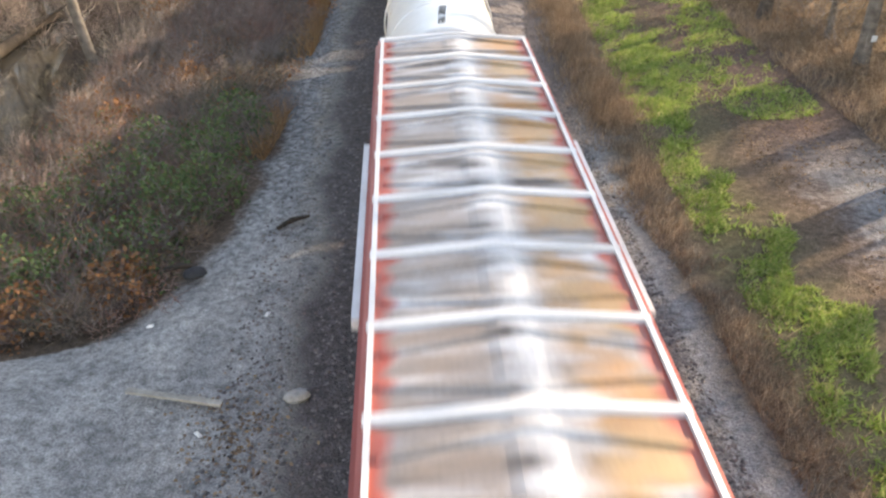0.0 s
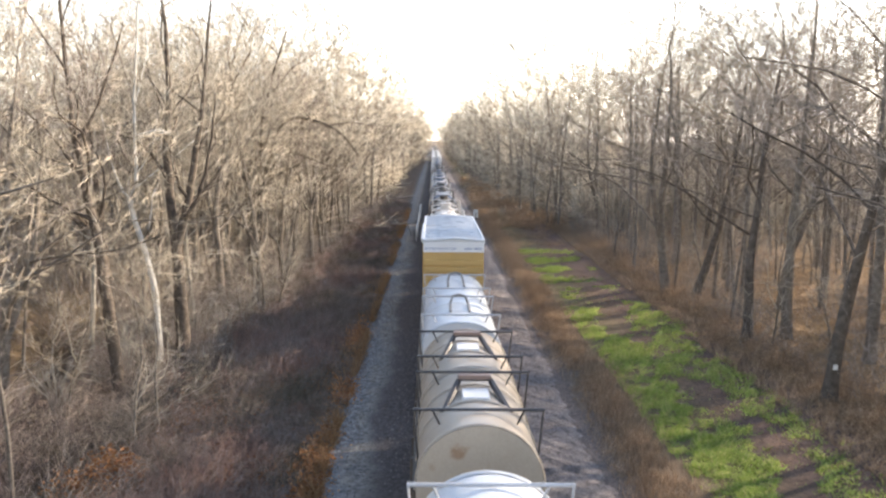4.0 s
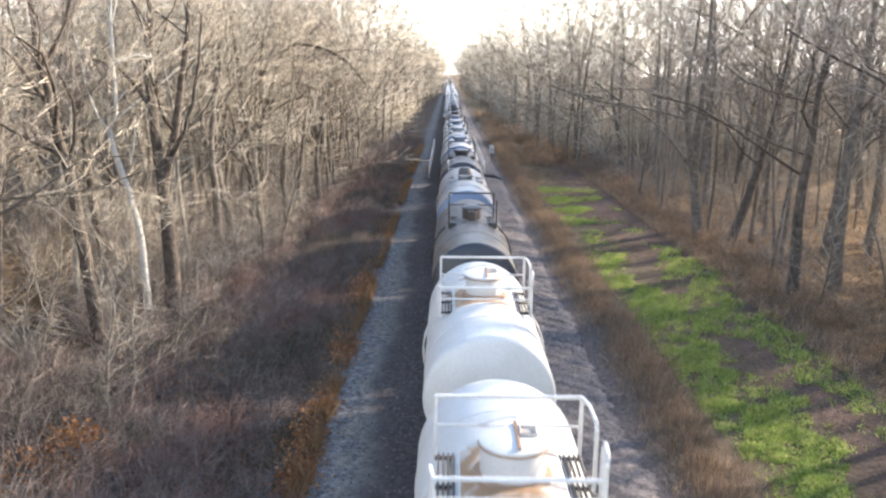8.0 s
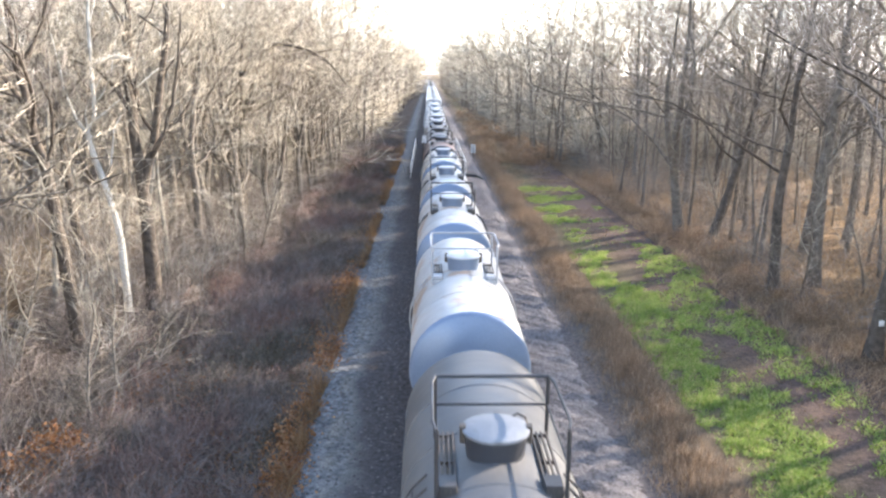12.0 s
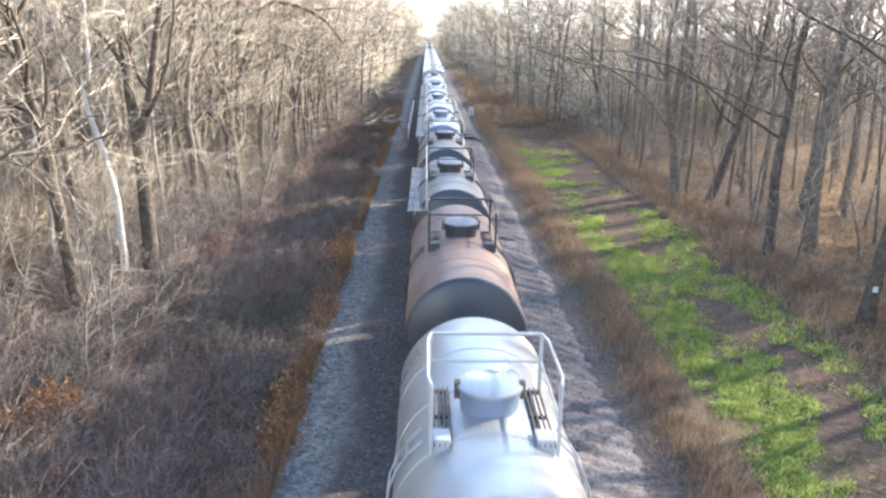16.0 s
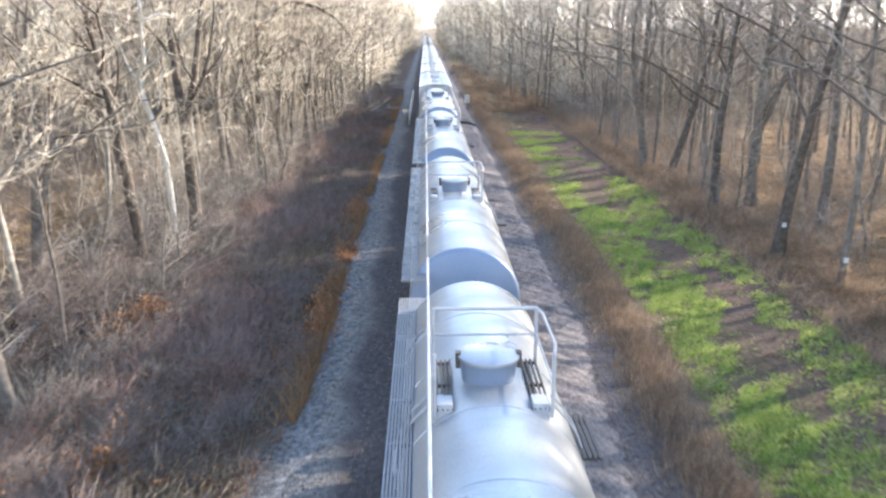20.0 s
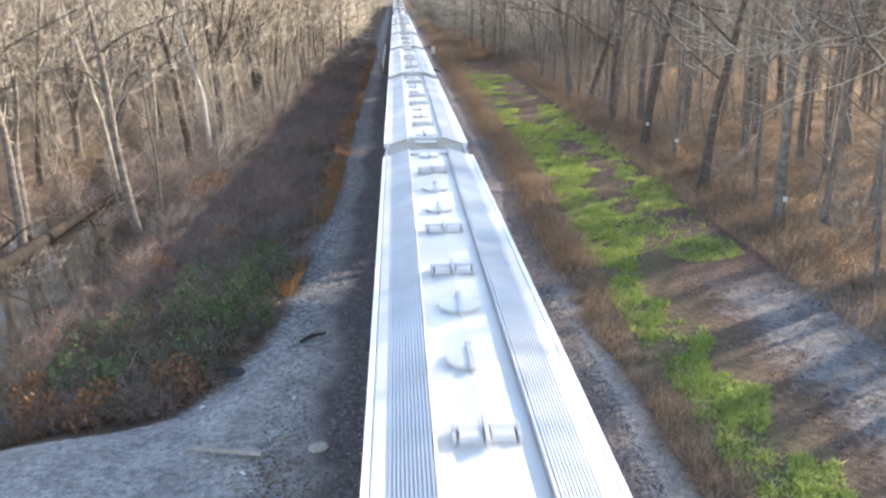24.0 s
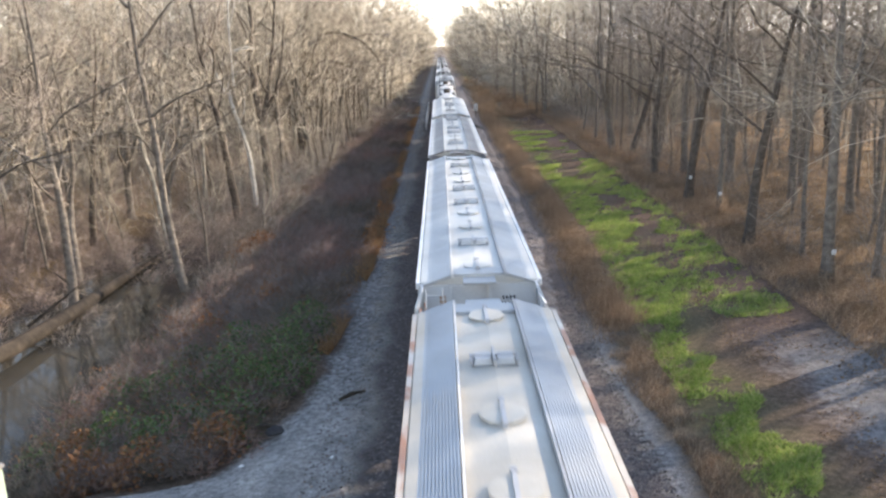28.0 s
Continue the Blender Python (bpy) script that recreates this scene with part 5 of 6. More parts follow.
hero_kind("drooping", "broad dark hardwood with an arching limb that droops", M_BARKDARK, M_TWIGDARK, 321, [
    ([(0, 0, -0.5), (-0.05, 0, 4), (-0.3, 0, 8.2), (-0.9, 0, 13.7), (-1.5, 0, 18)], 0.34, 0.05, 0.4), ([(0.5, 0.3, -0.5), (0.6, 0.3, 4), (0.8, 0.3, 8), (1.1, 0.3, 13), (2.9, 0.3, 19)], 0.34, 0.05, 0.4),
    ([(0.8, 0.2, 7.4), (1.5, 0, 9.3), (2.6, 0, 12.3), (4.6, -0.2, 12.6), (6.7, -0.3, 11.7), (8.2, -0.3, 10)], 0.22, 0.03, 0.35), ([(0.7, 0.2, 6.8), (1.3, 0.4, 8.3), (2.8, 0.5, 10.1), (6.0, 0.6, 9.1)], 0.13, 0.02, 0.3),
    ([(-0.3, 0, 8), (-1.5, 0.2, 11), (-2.4, 0.1, 16)], 0.15, 0.03, 0.3)])
hero_kind("ghost", "crooked tree with very pale flaking bark", M_BARKWHITE, M_TWIG, 331, [
    ([(0, 0, -0.5), (-0.1, 0, 2.2), (-0.35, 0, 4.7), (-1.2, 0, 7.9), (-0.85, 0, 9.2), (-0.75, 0, 13), (-0.3, 0, 19)], 0.20, 0.04, 0.4),
    ([(-0.8, 0, 11.2), (0.2, 0, 11.5), (0.9, 0.1, 11.4)], 0.13, 0.09, 0.6), ([(-1.1, 0, 8.0), (-2.0, 0.2, 9.5), (-2.5, 0.2, 12.5)], 0.09, 0.02, 0.3)])
hero_kind("bowed", "tall bowed hardwood with grey bark and crossing limbs", M_BARKDARK, M_TWIGDARK, 341, [
    ([(0, 0, -0.5), (-0.4, 0, 4), (-0.8, 0.1, 7), (-1.2, 0, 9.5), (-1.6, 0, 12.6), (-1.9, 0, 18.5)], 0.30, 0.05, 0.4),
    ([(-1.2, 0, 9.4), (-2.4, 0.3, 11), (-3.8, 0.4, 12.4)], 0.11, 0.02, 0.2), ([(-1.4, 0, 11), (-0.4, 0.1, 12.6), (0.8, 0.1, 16)], 0.11, 0.02, 0.2), ([(-0.9, 0, 7.6), (-2.6, -0.4, 8.6), (-4.8, -0.5, 10.2)], 0.09, 0.02, 0.2)])


def plant(key, x, y, turn=0.0, size=1.0, side="left"):
    tr, cr, label = TREES[key]
    base = thing("tree", label, "tree", "trees left of the track" if side == "left" else "trees right of the track")
    base.matrix_world = pose(x, y, float(land(x, y)), 0, 0, turn) @ Matrix.Diagonal((size, size, size, 1))
    for name, mesh in (("trunk", tr), ("crown", cr)):
        ob = new(name, mesh)
        ob.parent = base


KNOWN = [("bowed", -15.0, 48.5, 0, 1.0), ("ghost", -14.9, 53.5, 0, 1.0), ("heavy_fork", -14.0, 54.3, 0, 1.0), ("drooping", -14.8, 74.0, 0, 1.0), ("sycamore", -14.0, 33.2, 0, 1.0),
         ("lean", 15.1, 62.8, 0, 1.0), ("fork", 14.3, 65.2, 70, 1.05), ("rough", 14.6, 52.5, 110, 1.0), ("tall", 17.2, 53.8, 10, 1.1), ("tall", 18.9, 49.0, 200, 1.05),
         ("rough", 14.5, 43.8, 20, 1.05), ("stem", 15.2, 66.6, 0, 1.1), ("stem", 15.6, 57.2, 90, 1.0), ("tall", 14.8, 25.7, 130, 1.0), ("rough", 14.1, 32.6, 60, 0.98),
         ("tall", 20.4, 42.3, 130, 1.0), ("thin", 17.0, 26.1, 10, 1.1), ("thin", 14.6, 38.5, 40, 1.1), ("tall", -18.5, 30.3, 300, 0.95), ("pale", -17.6, 41.6, 60, 1.0),
         ("pale", -15.9, 62.3, 160, 0.95), ("wide", -12.4, 88, 30, 1.0), ("twin", -17.5, 84, 230, 1.0), ("rough", -20.5, 62, 200, 1.05), ("fork", -19.5, 47, 250, 0.95),
         ("wide", -20.6, 35.5, 30, 0.95), ("twin", -24, 29, 100, 0.9), ("wide", -23.5, 39, 200, 1.0), ("rough", -21.5, 25.5, 300, 0.9), ("twin", -27, 34, 20, 1.0)]


def make_woods():
    rnd = random.Random(5)
    spots = []
    for key, x, y, turn, size in KNOWN:
        plant(key, x, y, turn, size, "left" if x < 0 else "right")
        spots.append((x, y))

    def scatter(count, x0, x1, y0, y1, gap, keys, side, grown=1.0):
        done = tries = 0
        while done < count and tries < count * 30:
            tries += 1
            x, y = rnd.uniform(x0, x1), rnd.uniform(y0, y1)
            if side == "left" and -19 < x < -11.5 and y < 34:
                continue
            if any((x - a) ** 2 + (y - c) ** 2 < gap * gap for a, c in spots):
                continue
            spots.append((x, y))
            plant(rnd.choice(keys), x, y, rnd.uniform(0, 360), rnd.uniform(0.82, 1.1) * grown, side)
            done += 1

    scatter(56, -38, -16.5, 12, 110, 2.6, ["tall", "fork", "pale", "rough", "wide", "twin"], "left")
    scatter(16, -16, -12.5, 66, 110, 2.6, ["fork", "rough", "wide"], "left")
    scatter(44, -30, -10.5, 36, 100, 1.4, ["sapling", "sapling", "stem"], "left")
    scatter(50, 16.2, 42, 14, 105, 2.2, ["tall", "rough", "thin", "fork", "tall", "fork"], "right", 1.10)
    scatter(150, 14.4, 40, 14, 104, 1.15, ["stem", "stem", "thin", "sapling"], "right", 0.95)

    # the woods farther off, too many to count
    def far(name, sets, spots, label, bark, twig):
        vs, ts, mi, n = [], [], [], 0
        for x, y, k, turn, size in spots:
            for v, t, m in sets[k]:
                c, s = math.cos(turn), math.sin(turn)
                w = v @ np.array([[c, s, 0], [-s, c, 0], [0, 0, 1]], np.float32) * size
                w = w + np.array([x, y, float(land(x, y))], np.float32)
                vs.append(w), ts.append(t + n), mi.append(m)
                n += len(v)
        mesh = fast_mesh(name, np.concatenate(vs), np.concatenate(ts), [bark, twig], np.concatenate(mi))
        tagged(new(name, mesh), label, "woods", kind="stuff")

    sets = [tree_arrays(seed=100 + k, height=22, girth=0.16, twigs=4, fork=0.16, fine=0.036, level=2, kids=9, spread=0.85, sides=3, sprouts=20) for k in range(5)]
    for side in (-1, 1):
        some = []
        for _ in range(250):
            y = (92 + 560 * rnd.random() ** 1.7) if side < 0 else (106 + 546 * rnd.random() ** 1.4)
            near = np.interp(y, [92, 125, 200, 400], [14.0 if side > 0 else 12.0, 11.5 if side > 0 else 10.2, 9.6, 7.0])
            x = near + (46 - near) * rnd.random() ** 1.7
            some.append((side * x, y, rnd.randrange(5), rnd.uniform(0, 6.28), rnd.uniform(0.88, 1.12) * (1.08 if side > 0 else 1.1)))
        for _ in range(90):
            some.append((side * rnd.uniform(42, 95), rnd.uniform(5, 130), rnd.randrange(5), rnd.uniform(0, 6.28), rnd.uniform(0.8, 1.1) * (0.78 if side > 0 else 1.0)))
        for _ in range(16):
            some.append((side * rnd.uniform(16 if side > 0 else 21, 50), rnd.uniform(-45, 8), rnd.randrange(5), rnd.uniform(0, 6.28), rnd.uniform(0.75, 0.95) * (0.7 if side > 0 else 1.0)))
        # pale twigs on the right as well: haze put into their colour
        far("far_woods", sets, some, "distant bare woods along the track", M_BARK, M_TWIG)


make_woods()


# ---- undergrowth ----
def cones(at, way, length, radius):
    """Many three-sided tapering stems."""
    n = len(at)
    side = np.cross(way, np.array([0.31, 0.17, 1.0]))
    side /= np.linalg.norm(side, axis=1, keepdims=True)
    up = np.cross(side, way)
    v = np.empty((n, 4, 3), np.float32)
    for i in range(3):
        a = 2.0944 * i
        v[:, i] = at + radius[:, None] * (math.cos(a) * side + math.sin(a) * up)
    v[:, 3] = at + way * length[:, None]
    k = np.arange(n)[:, None, None] * 4
    t = (k + np.array([[0, 1, 3], [1, 2, 3], [2, 0, 3]])).reshape(-1, 3)
    return v.reshape(-1, 3), t


def leaves(at, way, size):
    """Many small folded leaves."""
    n = len(at)
    side = np.cross(way, RNG.normal(size=(n, 3)))
    side /= np.linalg.norm(side, axis=1, keepdims=True) + 1e-9
    up = np.cross(side, way)
    s = size[:, None]
    v = np.stack([at, at + way * s * 0.5 + side * s * 0.38 + up * s * 0.1, at + way * s, at + way * s * 0.5 - side * s * 0.38 + up * s * 0.1], 1).astype(np.float32)
    k = np.arange(n)[:, None, None] * 4
    t = (k + np.array([[0, 1, 2], [0, 2, 3]])).reshape(-1, 3)
    return v.reshape(-1, 3), t


def blades(at, way, length, width):
    """Many flat tapering blades."""
    n = len(at)
    side = np.cross(way, RNG.normal(size=(n, 3)))
    side /= np.linalg.norm(side, axis=1, keepdims=True) + 1e-9
    w = side * width[:, None]
    v = np.stack([at - w, at + w, at + way * length[:, None]], 1).astype(np.float32)
    return v.reshape(-1, 3), np.arange(n * 3).reshape(-1, 3)


def unit(v):
    return v / np.linalg.norm(v, axis=1, keepdims=True)


def stuff(name, arrays, mat, label, category):
    v, t = arrays
    tagged(new(name, fast_mesh(name, v, t, [mat])), label, category, kind="stuff")


def ground_points(x, y):
    return np.stack([x, y, land(x, y)], 1)


def brush(name, cx, cy, high, wide, stems, mat, label, r=0.010, leafy=0, leaf=0.08, leaf_mat=None):
    """Shrubs at the given places, each a tangle of stems."""
    n = len(cx)
    k = np.repeat(np.arange(n), stems)
    m = len(k)
    ang, rad = RNG.uniform(0, 6.28, m), np.sqrt(RNG.random(m)) * wide[k]
    x, y = cx[k] + rad * np.cos(ang) * 0.6, cy[k] + rad * np.sin(ang) * 0.6
    up = RNG.random(m) * high[k] * 0.75
    at = ground_points(x, y)
    at[:, 2] += up * (1 - 0.5 * rad / wide[k])
    way = unit(np.stack([np.cos(ang) * 0.6, np.sin(ang) * 0.6, RNG.uniform(0.1, 1.2, m)], 1) + RNG.normal(scale=0.45, size=(m, 3)))
    stuff(name, cones(at, way, RNG.uniform(0.35, 1.0, m) * high[k] * 0.55, RNG.uniform(0.6, 1.5, m) * r), mat, label, "undergrowth")
    if leafy:
        k = np.repeat(np.arange(n), leafy)
        m = len(k)
        d = unit(RNG.normal(size=(m, 3)))
        d[:, 2] = np.abs(d[:, 2])
        q = np.cbrt(RNG.uniform(0.25, 1, m))[:, None]
        at = ground_points(cx[k], cy[k]) + d * q * np.stack([wide[k], wide[k], high[k]], 1)
        stuff(name + "_leaves", leaves(at, unit(RNG.normal(size=(m, 3))), RNG.uniform(0.6, 1.4, m) * leaf), leaf_mat, label + " leaves", "undergrowth")


def make_undergrowth():
    # thicket between the road and the woods on the left: three kinds of brush in drifts
    n = 2300
    y = 13 + 130 * RNG.random(n) ** 1.35
    x = -(pad_edge(y) + 0.5 + np.interp(y, [26, 36], [9.0, 6.8]) * RNG.random(n) ** 1.05)
    keep = ~((x < -13.4) & (y < 40))
    x, y = x[keep], y[keep]
    high = RNG.uniform(0.6, 1.8, len(x)) * np.clip((-x - 4.2) / 2.5, 0.45, 1.2) * np.where((y < 30) & (x < -7), 0.8, 1.0)
    wide = RNG.uniform(0.6, 1.3, len(x))
    drift = wave(x, y, 1.5, 3.3) + RNG.normal(scale=0.35, size=len(x))
    for low, top, mat, label in ((-9, -0.25, M_OLIVE, "tangled olive-brown winter brush"), (-0.25, 0.45, M_BRUSH, "dense tangled brown winter brush"), (0.45, 9, M_MAROON, "dense maroon-brown winter brush")):
        k = (drift >= low) & (drift < top)
        brush("thicket", x[k], y[k], high[k], wide[k], 72, mat, label, 0.0085)
    # taller bushes standing out of the thicket
    n = 300
    y = 17 + 62 * RNG.random(n) ** 1.1
    x = -(pad_edge(y) + 1.6 + 7.0 * RNG.random(n))
    kind = RNG.integers(0, 3, n)
    tall = RNG.uniform(1.0, 2.3, n) * np.clip((-x - pad_edge(y)) / 4.0, 0.5, 1.0)
    for k, mat, label in ((0, M_BRUSH, "bushy brown bare bushes on the bank"), (1, M_MAROON, "bushy reddish bare bushes on the bank"), (2, M_TWIGDARK, "bushy grey bare bushes on the bank")):
        q = kind == k
        brush("bank_bush", x[q], y[q], tall[q], 0.45 * tall[q] + 0.35, 100, mat, label, 0.0075)
    # pale shrubs with long arching stems before the first trees
    rnd = random.Random(77)
    for cx, cy, big in ((-14.0, 56.6, 1.15), (-12.7, 57.4, 0.85), (-15.6, 50.6, 1.0), (-12.6, 62.5, 0.9), (-16.4, 45.4, 0.9), (-13.4, 68.0, 1.0), (-12.3, 76.0, 0.9)):
        base = thing("shrub", "bare shrub with long pale arching stems", "shrub", "pale arching shrubs", (cx, cy, float(land(cx, cy)) - 0.05))
        for k in range(16):
            turn, reach, rise = rnd.uniform(0, 6.28), rnd.uniform(0.7, 2.4) * big, rnd.uniform(1.3, 3.0) * big
            dx, dy, drop = math.cos(turn), math.sin(turn), rnd.uniform(0.3, 1.1) * big
            path = [(0.12 * dx, 0.12 * dy, 0), (0.25 * reach * dx, 0.25 * reach * dy, 0.62 * rise), (0.6 * reach * dx, 0.6 * reach * dy, rise), (reach * dx + rnd.uniform(-0.2, 0.2), reach * dy, rise - 0.4 * drop), (1.35 * reach * dx, 1.35 * reach * dy, rise - drop)]
            b = Build().tube(path, [0.028, 0.024, 0.018, 0.012, 0.005], 4)
            for p in path[1:4]:
                for _ in range(3):
                    q = (p[0] + rnd.uniform(-0.6, 0.6), p[1] + rnd.uniform(-0.6, 0.6), p[2] + rnd.uniform(-0.2, 0.7))
                    b.tube([p, q], [0.010, 0.003], 3)
            part("stem", b, M_BARKPALE, base)
    # brush beyond the creek and on its banks
    n = 620
    x, y = RNG.uniform(-36, -20.3, n), RNG.uniform(12, 46, n)
    brush("creek_brush", x, y, RNG.uniform(0.5, 1.7, n), RNG.uniform(0.7, 1.5, n), 70, M_BRUSH, "brown brush and debris beyond the creek", 0.016)
    n = 200
    x, y = -15.4 + 4.4 * RNG.random(n) ** 0.7, RNG.uniform(13, 46, n)
    brush("bank_brush", x, y, RNG.uniform(0.5, 1.5, n), RNG.uniform(0.6, 1.1, n), 80, M_OLIVE, "olive-brown brush on the creek bank", 0.009)
    n = 60
    x, y = RNG.uniform(-19.5, -15.8, n), RNG.uniform(25.5, 31, n)
    brush("bank_brush", x, y, RNG.uniform(0.6, 1.3, n), RNG.uniform(0.5, 0.9, n), 70, M_TWIGDARK, "bare twigs round the fallen log", 0.012)
    # pale thin shrubs where the woods begin on the left
    n = 330
    y = 31 + 120 * RNG.random(n) ** 1.2
    x = -(np.interp(y, [31, 40, 100, 130], [10.6, 11.2, 11.0, 9.4]) + 5.0 * RNG.random(n))
    keep = ~((x < -13.0) & (y < 40))
    x, y = x[keep], y[keep]
    m = len(x)
    brush("pale_shrub", x, y, RNG.uniform(1.2, 3.6, m), RNG.uniform(0.7, 1.5, m), 62, M_TWIGDARK, "pale bare shrubs catching the sun", 0.009)
    # woodland floor brush on the left
    n = 620
    x, y = RNG.uniform(-38, -13, n), RNG.uniform(36, 125, n)
    brush("wood_brush", x, y, RNG.uniform(0.6, 2.4, n), RNG.uniform(0.6, 1.3, n), 60, M_BRUSH, "bare brown brush among the trees", 0.010)
    # tall understorey of thin stems
    n = 170
    x, y = -(12.6 + 24 * RNG.random(n)), 34 + 24 * RNG.random(n)
    brush("understorey", x, y, RNG.uniform(1.0, 3.2, n), RNG.uniform(0.8, 1.6, n), 80, M_BRUSH, "brown thin understorey stems by the creek", 0.009)
    n = 480
    x, y = -(13.0 + 25 * RNG.random(n)), 54 + 85 * RNG.random(n)
    brush("understorey", x, y, RNG.uniform(2.0, 7.0, n), RNG.uniform(0.8, 1.8, n), 70, M_TWIGDARK, "pale thin understorey stems among the trees", 0.011)
    n = 640
    x, y = 14.2 + 42 * RNG.random(n) ** 1.3, 10 + 115 * RNG.random(n)
    brush("understorey", x, y, RNG.uniform(1.5, 5.5, n), RNG.uniform(0.8, 1.8, n), 60, M_TWIGDARK, "brown thin understorey stems among the trees", 0.009)
    # the deep woods behind, twig upon twig
    for s, mat, n in ((-1, M_TWIG, 300), (1, M_TWIGDARK, 520)):
        x, y = s * RNG.uniform(48, 120, n), RNG.uniform(0, 300, n)
        brush("deep_woods", x, y, RNG.uniform(11, 23, n) * (0.62 if s > 0 else 1.0), RNG.uniform(1.5, 3.5, n), 130, mat, "dense bare twigs deep in the woods", 0.05)
    for s in (-1, 1):
        n = 330
        y = 98 + 380 * RNG.random(n) ** 1.3
        x = s * (np.interp(y, [98, 130, 220], [16, 12.5, 11]) + 32 * RNG.random(n) ** 1.6)
        # the same pale tone on both sides, painted haze on the right
        brush("far_twigs", x, y, RNG.uniform(7, 15, n), RNG.uniform(1.5, 3.2, n), 110, M_TWIG, "mass of bare twigs along the distant track", 0.055)
    # tawny edge of the woods on the right
    n = 700
    y = RNG.uniform(14, 110, n)
    x = 12.9 + veer(y) + 2.4 * RNG.random(n) ** 1.3 + 0.6 * wave(0 * y, y, 2.3)
    brush("edge_brush", x, y, RNG.uniform(0.4, 1.6, n) * (0.75 + 0.5 * wave(x, y, 2.0, 4.0)), RNG.uniform(0.5, 1.0, n), 60, M_STRAW, "dry tawny brush at the edge of the woods", 0.009)
    n = 620
    x, y = RNG.uniform(14.5, 38, n), RNG.uniform(12, 120, n)
    brush("edge_brush", x, y, RNG.uniform(0.3, 1.0, n), RNG.uniform(0.5, 1.1, n), 45, M_STRAW, "tawny brush on the woodland floor", 0.010)
    # brush closing the verge farther along
    n = 520
    x, y = RNG.uniform(5.4, 13.5, n), 90 + 130 * RNG.random(n) ** 1.2
    far = np.clip((y - 88) / 25, 0.3, 1.3)
    brush("verge_brush", x, y, RNG.uniform(0.4, 1.5, n) * far, RNG.uniform(0.6, 1.2, n), 60, M_STRAW, "tawny dead weeds closing the verge", 0.012)
    n = 200
    x, y = RNG.uniform(7.5, 14, n), 104 + 110 * RNG.random(n)
    brush("verge_brush", x, y, RNG.uniform(0.8, 2.4, n), RNG.uniform(0.7, 1.4, n), 60, M_WEED, "dark brown brush at the narrowing of the verge", 0.014)
    # evergreen and russet shrubs by the open gravel
    x = np.array([-6.8, -7.8, -8.6, -6.2, -9.6, -8.0, -10.4, -7.2, -9.0, -11.0, -6.0, -5.8, -10.0])
    y = np.array([17.0, 18.0, 15.6, 19.4, 17.6, 20.4, 15.2, 15.4, 14.4, 18.6, 17.6, 21.5, 21.0])
    brush("honeysuckle", x, y, RNG.uniform(1.0, 1.9, 13), RNG.uniform(0.9, 1.3, 13), 80, M_BRUSH, "evergreen shrubs at the gravel edge", 0.010, 700, 0.10, M_GREENBRUSH)
    n = 46
    x, y = RNG.uniform(-13.6, -6.6, n), RNG.uniform(13.8, 25, n)
    brush("honeysuckle", x, y, RNG.uniform(0.5, 1.2, n), RNG.uniform(0.6, 1.2, n), 50, M_OLIVE, "dark evergreen tangle on the slope", 0.009, 150, 0.075, M_GREENBRUSH)
    n = 64
    x, y = RNG.uniform(-13.4, -7.6, n), RNG.uniform(14.5, 30, n)
    brush("slope_bush", x, y, RNG.uniform(0.9, 2.1, n), RNG.uniform(0.5, 1.0, n), 110, M_BRUSH, "brown bare bushes standing on the slope", 0.008, 60, 0.075, M_REDBRUSH)
    n = 60
    x, y = RNG.uniform(-12.5, -6.2, n), RNG.uniform(12.6, 24, n)
    brush("slope_brush", x, y, RNG.uniform(0.5, 1.2, n), RNG.uniform(0.5, 1.0, n), 80, M_MAROON, "reddish brown stems on the slope", 0.008)
    n = 34
    x = RNG.uniform(-12.5, -5.6, n)
    y = np.interp(x, [-12.5, -7.4, -5.6], [12.8, 13.6, 16.6]) + RNG.uniform(-0.2, 1.4, n)
    brush("slope_brush", x, y, RNG.uniform(0.4, 0.9, n), RNG.uniform(0.4, 0.7, n), 90, M_STRAW, "tawny grass clumps at the gravel edge", 0.007)
    x = np.array([-7.2, -9.0, -10.6, -11.4, -10.2, -12.2, -8.4, -10.7, -11.4, -11.9])
    y = np.array([13.9, 13.2, 13.4, 15.0, 24.0, 26.0, 26.5, 37.1, 38.0, 36.4])
    brush("russet_shrub", x, y, np.where(y > 30, 1.9, 1.2), np.where(y > 30, 1.1, 0.9), 60, M_BRUSH, "russet-leaved low shrubs", 0.010, 520, 0.11, M_REDBRUSH)
    # dead leaves caught in the brush
    n = 15000
    y = 13.5 + 36 * RNG.random(n) ** 1.2
    x = -(pad_edge(y) + 0.4 + 7.5 * RNG.random(n))
    keep = wave(x, y, 2.4, 0.9) + RNG.normal(scale=0.4, size=n) > 0.1
    at = ground_points(x[keep], y[keep])
    m = len(at)
    at[:, 2] += RNG.uniform(0.05, 1.0, m) * np.clip((-at[:, 0] - 4.5) / 2.5, 0.3, 1.0)
    stuff("caught_leaves", leaves(at, unit(RNG.normal(size=(m, 3))), RNG.uniform(0.05, 0.11, m)), M_REDBRUSH, "rust-coloured dead leaves caught in brush", "leaves")
    n = 420
    x, y = -4.0 + 0.5 * RNG.normal(size=n), 9.2 + 0.7 * RNG.normal(size=n)
    at = ground_points(x, y)
    at[:, 2] += 0.015
    way = unit(np.stack([RNG.normal(size=n), RNG.normal(size=n), RNG.uniform(-0.05, 0.3, n)], 1))
    stuff("leaf_patch", leaves(at, way, RNG.uniform(0.04, 0.10, n)), M_LITTER, "dry tan leaves blown together on gravel", "leaves")
    # drifts of dead leaves where road and brush meet, toned up as if sunlit
    n = 3400
    k = RNG.integers(0, 4, n)
